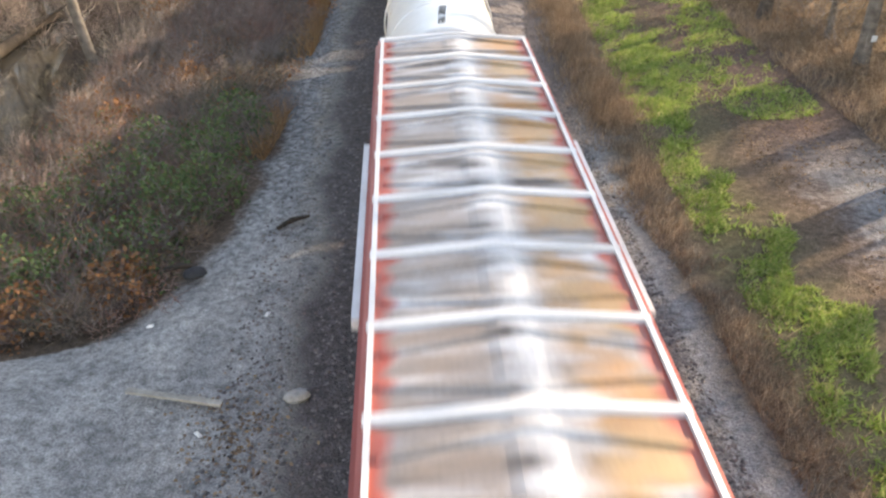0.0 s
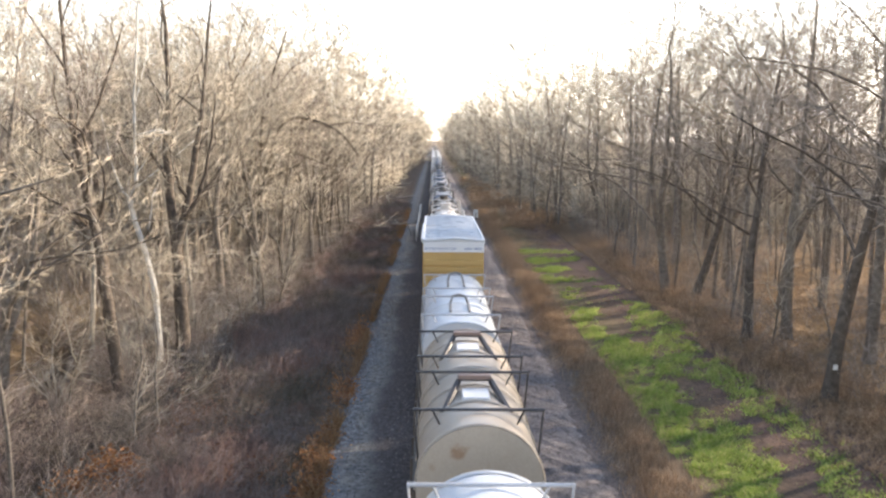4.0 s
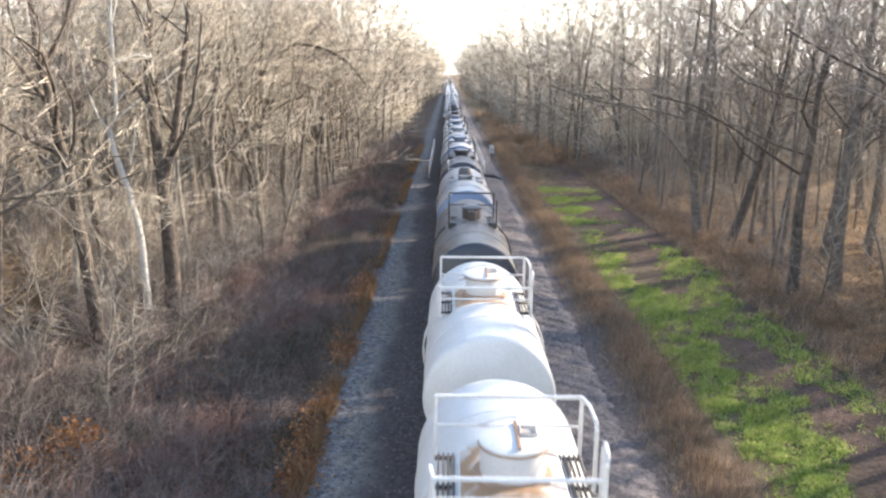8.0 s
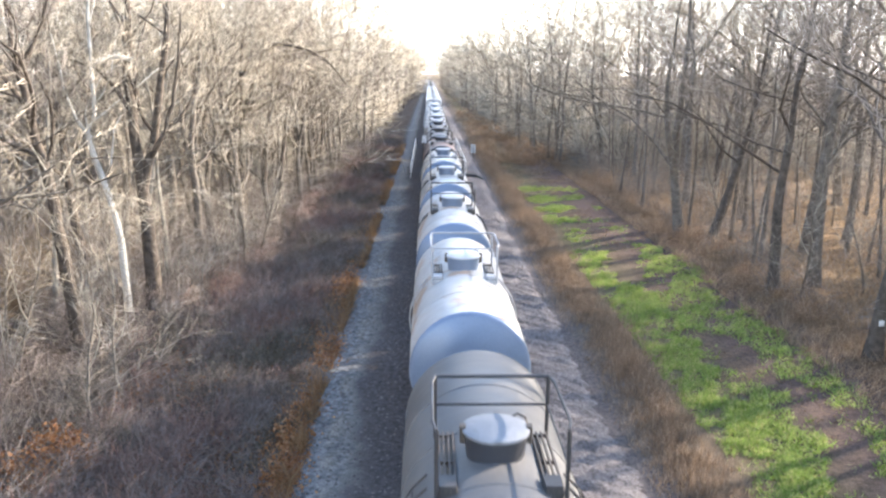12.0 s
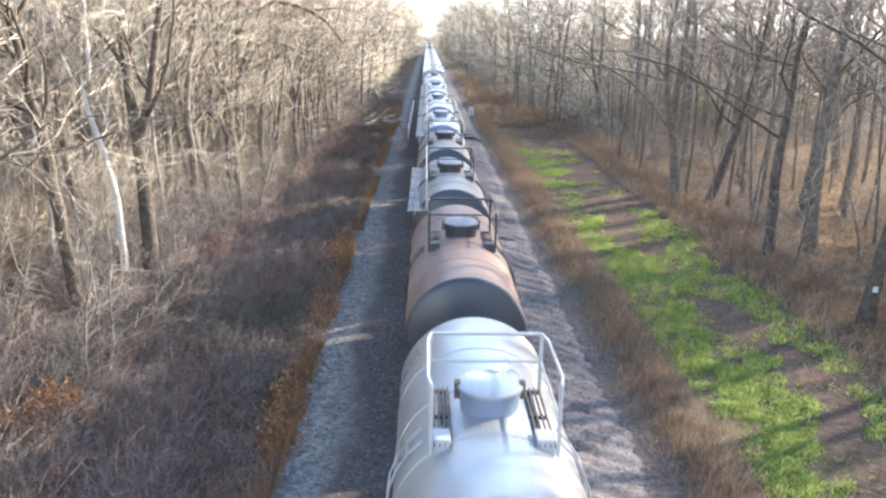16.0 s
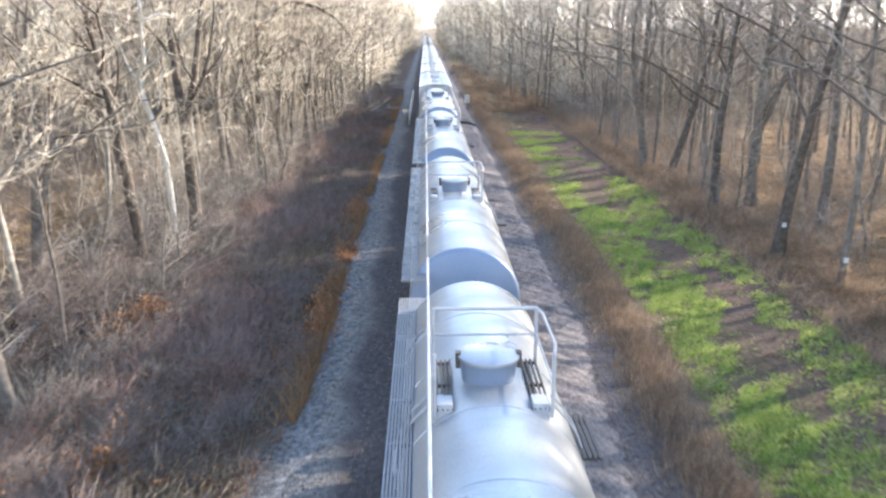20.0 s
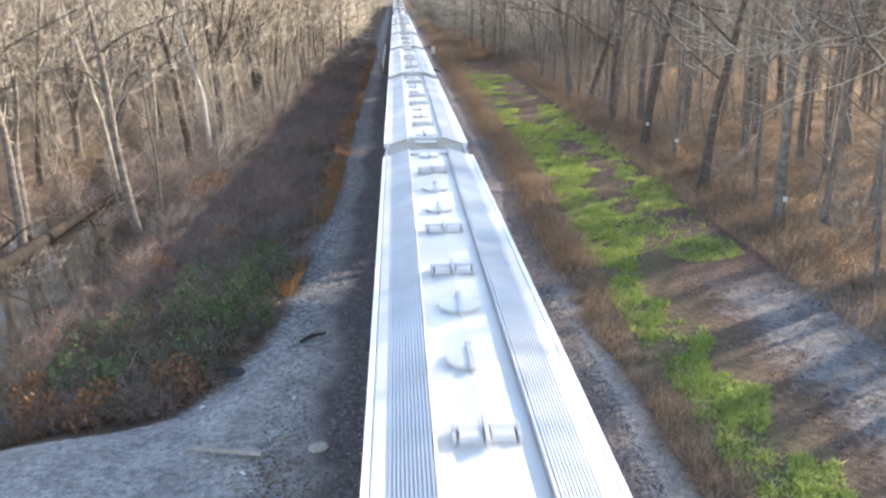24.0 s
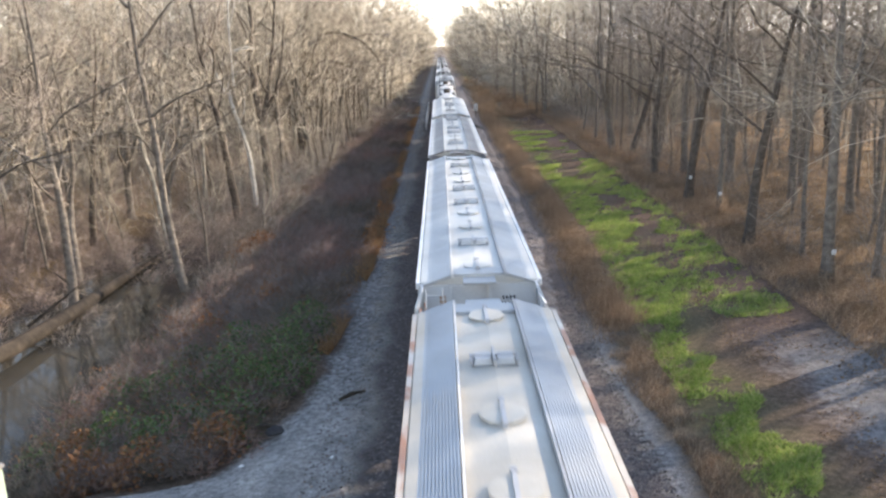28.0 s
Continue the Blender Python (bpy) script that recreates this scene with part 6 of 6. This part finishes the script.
    x = np.array([-4.55, -4.6, -4.7, -4.8])[k] + 0.27 * RNG.normal(size=n)
    y = np.array([35.9, 45.0, 38.6, 54.0])[k] + np.array([0.9, 1.0, 1.4, 1.6])[k] * RNG.normal(size=n)
    at = ground_points(x, y)
    at[:, 2] += RNG.uniform(0.02, 0.55, n) * np.clip((-x - 4.4) / 0.7, 0.1, 1)
    stuff("leaf_drift", leaves(at, unit(RNG.normal(size=(n, 3))), RNG.uniform(0.07, 0.15, n)), M_DRIFT, "orange dead leaves at the road edge, toned as if sunlit", "leaves")
    # orange grass at the road's edge
    n = 9000
    y = 20 + 110 * RNG.random(n)
    x = -(pad_edge(y) + 0.25 + 0.5 * RNG.normal(size=n) ** 2 * 0.5)
    keep = wave(x, y, 1.6, 3.0) > -0.12
    x, y = x[keep], y[keep]
    m = len(x)
    way = unit(np.stack([RNG.normal(scale=0.5, size=m), RNG.normal(scale=0.5, size=m), np.ones(m)], 1))
    stuff("road_edge_grass", cones(ground_points(x, y), way, RNG.uniform(0.3, 0.9, m), RNG.uniform(0.010, 0.022, m)), M_ORANGE, "orange dead grass along the road edge", "grass")
    # dry grass bank right of the ballast
    n = 52000
    y = 2 + 140 * RNG.random(n) ** 1.3
    x = 5.2 + 0.75 * veer(y) + (0.52 + 0.22 * veer(y)) * RNG.normal(size=n) + 0.30 * wave(0 * y, y, 1.2)
    keep = (x > 4.1 + 0.5 * veer(y) + 0.95 * np.clip((19 - y) / 5, 0, 1)) & (wave(x, y, 2.2, 1.0) > -0.35)
    x, y = x[keep], y[keep]
    m = len(x)
    way = unit(np.stack([RNG.normal(scale=0.45, size=m), RNG.normal(scale=0.45, size=m), np.ones(m)], 1))
    stuff("dry_grass_bank", cones(ground_points(x, y), way, RNG.uniform(0.10, 0.48, m), RNG.uniform(0.005, 0.011, m)), M_STRAW, "tall dry brown grass along the ballast", "grass")
    n = 11000
    y = 22 + 110 * RNG.random(n) ** 1.3
    x = 5.15 + 0.75 * veer(y) + 0.42 * RNG.normal(size=n) + 0.25 * wave(0 * y, y, 1.2)
    way = unit(np.stack([RNG.normal(scale=0.3, size=n), RNG.normal(scale=0.3, size=n), np.ones(n)], 1))
    stuff("dead_weeds", cones(ground_points(x, y), way, RNG.uniform(0.3, 0.9, n), RNG.uniform(0.006, 0.011, n)), M_WEED, "tall dark dead weeds between ballast and grass", "weeds")
    # green strip: a near band and a thinner one towards the woods, in patches drawn out along the track
    n = 330000
    y = 3 + 86 * RNG.random(n) ** 1.15
    x = np.where(RNG.random(n) < 0.5, 7.2 + 0.75 * RNG.normal(size=n), RNG.uniform(6.0, 11.9, n))
    clump = wave(x * 1.7 + 3, y * 1.4, 5.5, 1.1) + 0.6 * wave(x, y * 2.2, 8.0, 2.4)
    rut = 1.1 * np.exp(-((x - 9.0 - 0.6 * np.sin(y * 0.19) - 0.3 * np.sin(y * 0.53)) / 0.75) ** 2) * (0.7 + 1.1 * wave(0 * y, y, 1.4, 2.0) + 0.4 * np.sin(y * 0.33 + 0.8))
    patch = 0.8 * wave(x * 1.4, y, 2.0, 2.0) + 0.55 * wave(x, y * 1.5, 3.4, 5.0) + 0.5 * clump + 0.16 - np.abs(x - 7.3) * 0.13 - np.where(y < 22, 0.12, 0.0) + 0.85 * np.exp(-((x - 10.4) / 0.9) ** 2) * (y > 29) - rut
    patch -= 1.1 * np.exp(-((y - 66) / 4.5) ** 2) + np.where(y > 69, 0.25 + 0.9 * np.clip(x - 9.6, 0, 2) - 0.75 * np.sin(y * 1.25), 0)
    wet = ((x - 10.6) / 1.6) ** 2 + ((y - 23.3) / 1.5) ** 2 < 1
    gone = ((x > 7.75 + 0.45 * np.sin(1.7 * y) + 0.35 * clump) & (y < 22)) | (x < 5.9)
    keep = ((RNG.random(n) < 1 / (1 + np.exp(-6 * patch))) & ~gone) | wet
    x, y, tuft = x[keep] + veer(y[keep]), y[keep], np.clip(0.85 + 0.5 * clump[keep], 0.35, 1.6)
    m = len(x)
    way = unit(np.stack([RNG.normal(scale=0.7, size=m), RNG.normal(scale=0.7, size=m), np.full(m, 0.8)], 1))
    stuff("green_verge", blades(ground_points(x, y), way, RNG.uniform(0.06, 0.24, m) * tuft, RNG.uniform(0.012, 0.026, m)), M_GRASS, "patchy bright green winter grass strip", "grass")
    # leaf litter and tawny grass on the woodland edge
    n = 52000
    x, y = 12.4 + 18 * RNG.random(n) ** 1.6, 10 + 120 * RNG.random(n) ** 1.2
    keep = wave(x, y, 1.2, 6.0) > -0.45
    x, y = x[keep], y[keep]
    m = len(x)
    way = unit(np.stack([RNG.normal(scale=0.6, size=m), RNG.normal(scale=0.6, size=m), np.ones(m)], 1))
    stuff("woodland_grass", cones(ground_points(x, y), way, RNG.uniform(0.2, 0.8, m), RNG.uniform(0.006, 0.014, m)), M_STRAW, "tawny dead grass at the woodland edge", "grass")
    n = 75000
    x, y = RNG.uniform(8.6, 28, n), 8 + 90 * RNG.random(n) ** 1.3
    keep = (wave(x, y, 2.6, 1.5) > -0.1) | (x > 13)
    x, y = x[keep], y[keep]
    m = len(x)
    at = ground_points(x, y)
    at[:, 2] += 0.012
    way = unit(np.stack([RNG.normal(size=m), RNG.normal(size=m), RNG.uniform(-0.05, 0.35, m)], 1))
    stuff("leaf_litter", leaves(at, way, RNG.uniform(0.035, 0.10, m)), M_LITTER, "fallen brown leaves on bare soil", "leaves")
    # loose stones
    n = 34000
    y = 2 + 85 * RNG.random(n) ** 1.4
    x = np.where(RNG.random(n) < 0.72, RNG.uniform(1.4, 4.4, n), RNG.uniform(-4.5, -1.4, n))
    at, s = ground_points(x, y), RNG.uniform(0.02, 0.055, n)
    d = np.array([[1, 0, 0], [-1, 0, 0], [0, 1, 0], [0, -1, 0], [0, 0, 0.8]])
    v = (at[:, None] + d * s[:, None, None] * RNG.uniform(0.6, 1.4, (n, 5, 1))).reshape(-1, 3)
    f = np.array([[0, 2, 4], [2, 1, 4], [1, 3, 4], [3, 0, 4]])
    stuff("ballast_stones", (v, (np.arange(n)[:, None, None] * 5 + f).reshape(-1, 3)), M_STONE, "loose crushed ballast stones", "stones")


make_undergrowth()


# ---- small things beside the track ----
def make_small():
    rock = Build().spin([(0.0, 0.16), (0.08, 0.20), (0.16, 0.15), (0.2, 0.03)], 9, "z")
    rock.v = [(x * 1.25 + 0.02 * math.sin(9 * y), y * 0.8, z + 0.02 * math.sin(11 * x)) for x, y, z in rock.v]
    piece("rock", rock, M_ROCK, "single pale rock on dark ballast", "rock", at=(-3.05, 10.1, -0.05))
    for x, y, turn, n in ((-3.75, 16.2, 40, 0.9), (-6.0, 14.3, 10, 0.7)):
        b = Build().tube([(-n / 2, 0, 0.05), (0, 0.05, 0.09), (n / 2, -0.03, 0.06)], [0.05, 0.07, 0.03], 7)
        ob = piece("stick", b, M_LOG, "short dark broken branch on gravel", "branch", smooth=True)
        ob.matrix_world = pose(x, y, -0.02, 0, 0, turn)
    plank = piece("plank", Build().box(-0.9, 0.9, -0.06, 0.06, 0.0, 0.05), M_BARKPALE, "weathered board lying on gravel", "board")
    plank.matrix_world = pose(-5.2, 10.2, -0.02, 0, 0, -14)
    sign = thing("track_sign", "small pale sign on a post beside the track", "sign", at=(4.2, 112, -0.3))
    part("post", Build().tube([(0, 0, 0), (0, 0, 1.5)], 0.05, 6), M_STEEL, sign)
    part("plate", Build().box(-0.28, 0.28, -0.03, 0.03, 0.9, 1.9), M_SIGN, sign, "pale rectangular plate")
    for x, y0 in ((-2.72, 94.0), (2.72, 97.0)):
        rail = thing("bridge_railing", "pale steel railing of a short track bridge", "railing", "bridge railings", at=(x, y0, 0.0))
        for k in range(9):
            part("post", Build().box(-0.04, 0.04, 4.0 * k - 0.04, 4.0 * k + 0.04, -0.3, 1.15), M_RAILWHITE, rail)
        for z in (0.6, 1.12):
            part("rail_bar", Build().box(-0.035, 0.035, -0.1, 32.1, z, z + 0.07), M_RAILWHITE, rail)
    wing = Build().loft([[(2.55, y, -0.7), (4.5, y, -0.9), (4.35, y, -0.25), (3.6, y, 0.12), (2.55, y, 0.2)] for y in (95.2, 96.6)])
    piece("abutment", wing, M_ABUT, "dark weathered concrete abutment beside the track", "abutment")
    bag = Build().spin([(0.0, 0.30), (0.12, 0.36), (0.26, 0.28), (0.36, 0.10), (0.40, 0.02)], 11, "z")
    bag.v = [(x * 0.75 + 0.04 * math.sin(7 * z), y * 0.5 + 0.03 * math.sin(9 * x), z * 0.6) for x, y, z in bag.v]
    piece("rubbish_bag", bag, M_INK, "slumped black rubbish bag at the gravel edge", "bag", smooth=True, at=(-5.7, 14.2, -0.12))
    for x, y, turn in ((-6.15, 12.3, 20), (-3.9, 12.6, 70), (-4.6, 9.3, 140)):
        scrap = Build().add([(-0.07, -0.03, 0.0), (0.07, -0.04, 0.01), (0.08, 0.04, 0.02), (-0.06, 0.04, 0.0), (0.0, 0.0, 0.05)], [(0, 1, 4), (1, 2, 4), (2, 3, 4), (3, 0, 4), (3, 2, 1, 0)])
        ob = piece("litter_scrap", scrap, M_SIGN, "crumpled white scrap lying on gravel", "litter", group="litter on the gravel")
        ob.matrix_world = pose(x, y, -0.03, 0, 0, turn)
    for x, y, z in ((14.8, 25.7 - 0.36, 1.25), (14.5, 43.8 - 0.38, 1.4), (14.6, 38.5 - 0.22, 1.3)):
        piece("tree_tag", Build().box(-0.09, 0.09, -0.015, 0.015, 0, 0.2), M_SIGN, "small white tag nailed to a tree", "tag", at=(x, y, z))
    cab = thing("equipment_cabinet", "pale green trackside cabinet with a lid", "cabinet", at=(-11.9, 10.9, -0.1))
    part("body", Build().box(-0.45, 0.45, -0.3, 0.3, 0, 0.9), M_CABINET, cab)
    part("lid", Build().box(-0.5, 0.5, -0.35, 0.35, 0.9, 1.0, 0.03), M_GREY, cab, "overhanging grey lid")


make_small()


# ---- the train: middle of each car along it, and its length ----
CARS.append((-4.44, box_car(16.72, 4.5, M_RED, M_REDROOF, M_ROOFRIB, M_RED, "red box car with a worn rust-stained roof", track=(-1.0, 3.6))))
CARS.append((10.85, tank_car(12.62, M_WHITE, "white tank car with a rust-stained dome and white railings", M_RAILWHITE, "dome", number=-3.68, near=-1.88, far=0.52, shift=-0.35, wide=0.94)))
CARS.append((27.49, hopper_car(17.66, M_HOPPER, M_HOPROOF, "pale grey covered hopper with ribbed running boards")))
CARS.append((44.22, coil_car(13.65, M_TAN, "dusty tan coil car with rounded hoods", loop="bracket")))
CARS.append((58.56, coil_car(13.22, M_COILHOOD, "pale coil car with a dark emblem on its hood end", marks=True)))
CARS.append((71.28, coil_car(10.43, M_TAN, "tan coil car with black lifting loops", loop="bracket")))
CARS.append((83.85, coil_car(12.16, M_COILHOOD, "silver-grey coil car with looped hoods", low_by=0.42)))
yellow = box_car(12.5, 5.05, M_YELLOW, M_ZINC, M_BOXWHITE, M_YELLOW, "tall yellow box car with a white-banded end and zinc roof", M_BOXWHITE, 15, wavy=True)
letters(yellow, "EXCESS HEIGHT CAR", 0.17, -1.45, -6.250 - 0.046, 4.56, M_BLUEINK)
bars(yellow, [(0.55 + 0.10 * k, 0.605 + 0.10 * k, 4.57, 4.67) for k in range(9) if k != 4], M_BLUEINK, -6.250 - 0.046)
bars(yellow, [(0.28 + 0.10 * k, 0.35 + 0.10 * k, 3.28, 3.31) for k in range(7)] + [(0.36 + 0.10 * k, 0.43 + 0.10 * k, 3.16, 3.19) for k in range(6)], M_STEEL, -6.250 - 0.075)
CARS.append((96.78, yellow))
CARS.append((108.37, tank_car(8.89, M_WHITE, "white tank car with rusty dome top and white railings", M_RAILWHITE, "dome")))
CARS.append((117.88, tank_car(8.89, M_WHITE, "clean white short tank car with white railings", M_RAILWHITE, "dome")))
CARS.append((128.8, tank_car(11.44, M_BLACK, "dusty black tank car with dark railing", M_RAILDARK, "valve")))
CARS.append((141.2, tank_car(11.84, M_PATCHED, "silver tank car with brown rust patches", M_RAILGREY, "bonnet", dome_mat=M_GREY)))
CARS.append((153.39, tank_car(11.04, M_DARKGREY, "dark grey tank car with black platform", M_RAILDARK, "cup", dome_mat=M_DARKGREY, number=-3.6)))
CARS.append((165.05, tank_car(10.77, M_RUSTY_WHITE, "white tank car stained with brown rust", M_RAILGREY, "cup", dome_mat=M_GREY)))
CARS.append((176.31, tank_car(10.23, M_RUSTY_WHITE, "off-white tank car with grimy ends", M_RAILDARK, "cup", dome_mat=M_GREY)))
CARS.append((187.23, tank_car(10.1, M_SILVER, "silver tank car with dark railing", M_RAILDARK, "cup", dome_mat=M_GREY)))
CARS.append((198.08, tank_car(10.1, M_SILVER, "bright silver tank car with grey railing", M_RAILGREY, "cup", dome_mat=M_SILVER)))
CARS.append((209.01, tank_car(10.24, M_BROWN, "brown tank car with dark railing and pale lid", M_RAILDARK, "cup", dome_mat=M_GREY)))
CARS.append((219.85, tank_car(9.93, M_GREY, "grey tank car with a long side walkway", M_RAILDARK, "cup", walkway=True, dome_mat=M_GREY)))
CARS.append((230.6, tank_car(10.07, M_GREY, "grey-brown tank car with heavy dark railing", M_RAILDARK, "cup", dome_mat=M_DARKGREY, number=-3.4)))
CARS.append((242.5, tank_car(12.21, M_SILVER, "silver tank car with a side walkway and round dome", M_RAILGREY, "cup", walkway=True, dome_mat=M_SILVER)))
CARS.append((258.16, tank_car(17.28, M_SILVER, "silver tank car with a side walkway and round dome", M_RAILGREY, "cup", walkway=True, dome_mat=M_SILVER)))
CARS.append((277.27, tank_car(19.45, M_SILVER, "silver tank car with a side walkway and round dome", M_RAILGREY, "cup", walkway=True, dome_mat=M_SILVER)))
CARS.append((297.66, tank_car(19.83, M_BLUESTEEL, "plain silver tank car with looped platform rails", M_RAILGREY, "cup", dome_mat=M_SILVER, patches=(-7.6, -5.9), radius=1.55)))
CARS.append((320.29, hopper_car(23.65, M_HOPPER, M_HOPROOF, "pale grey covered hopper with white roof")))
CARS.append((344.69, hopper_car(23.34, M_HOPPER, M_HOPROOF, "pale grey covered hopper with white roof")))
CARS.append((369.12, hopper_car(23.72, M_HOPPER, M_HOPROOF, "pale grey covered hopper with white roof")))
CARS.append((393.67, hopper_car(23.59, M_RUSTSIDE, M_BEIGEROOF, "covered hopper with rust-streaked sides and beige roof")))
CARS.append((418.05, hopper_car(23.37, M_HOPPER, M_HOPROOF, "blue-grey covered hopper with white hatches")))
CARS.append((442.12, hopper_car(22.97, M_DARKHOP, M_HOPROOF, "dark grey covered hopper with pale roof strip", M_DARKHOP)))
CARS.append((466.12, hopper_car(23.23, M_HOPPER, M_HOPROOF, "pale grey covered hopper")))
CARS.append((489.37, tank_car(20.98, M_WHITE, "white tank car far down the train", M_RAILDARK, "valve")))
CARS.append((511.37, tank_car(20.97, M_WHITE, "white tank car far down the train", M_RAILDARK, "valve")))
CARS.append((533.37, hopper_car(20.98, M_HOPPER, M_HOPROOF, "pale covered hopper far down the train")))
CARS.append((555.37, tank_car(20.98, M_DARKGREY, "dark tank car far down the train", M_RAILDARK, "valve")))
CARS.append((577.37, hopper_car(20.97, M_HOPPER, M_HOPROOF, "pale covered hopper far down the train")))
CARS.append((599.37, tank_car(20.97, M_WHITE, "white tank car far down the train", M_RAILDARK, "valve")))
CARS.append((621.37, tank_car(20.98, M_WHITE, "white tank car far down the train", M_RAILDARK, "valve")))
CARS.append((643.37, hopper_car(20.97, M_HOPPER, M_HOPROOF, "pale covered hopper far down the train")))
CARS.append((665.37, tank_car(20.98, M_DARKGREY, "dark tank car far down the train", M_RAILDARK, "valve")))
CARS.append((687.37, hopper_car(20.98, M_HOPPER, M_HOPROOF, "pale covered hopper far down the train")))
CARS.append((709.37, tank_car(20.98, M_WHITE, "white tank car far down the train", M_RAILDARK, "valve")))
CARS.append((731.37, tank_car(20.98, M_WHITE, "white tank car far down the train", M_RAILDARK, "valve")))
CARS.append((753.37, hopper_car(20.98, M_HOPPER, M_HOPROOF, "pale covered hopper far down the train")))
CARS.append((775.37, tank_car(20.98, M_DARKGREY, "dark tank car far down the train", M_RAILDARK, "valve")))

# Seconds, and how far the train has come.
COME = [
    (0, -12.0), (0.5, -4.64), (1, 2.77), (1.5, 10.11), (2, 17.72), (2.5, 25.06), (3, 32.44), (3.25, 36.23),
    (3.5, 34.89), (4, 36.64), (4.6, 41.29), (5, 46.42), (5.5, 52.73), (6, 58.45), (7, 69.42), (8, 80.53),
    (9, 91.72), (10, 102.82), (11, 114.0), (12, 125.08), (13, 136.22), (14, 147.41), (15, 158.51), (16, 169.61),
    (17, 180.8), (18, 192.24), (19, 203.79), (19.5, 210.05), (19.75, 215.2), (20, 220.56), (20.25, 226.76), (20.5, 233.12),
    (21, 246.15), (21.5, 257.98), (22, 267.7), (22.5, 277.11), (23, 288.13), (24, 309.48), (25, 330.58), (26, 351.47),
    (27, 372.48), (28, 393.72),
]


def motions():
    """The whole train rolls towards the camera and under it."""
    for middle, car in CARS:
        walk(car, [(t, pose(0, middle - come, 0)) for t, come in COME])


motions()
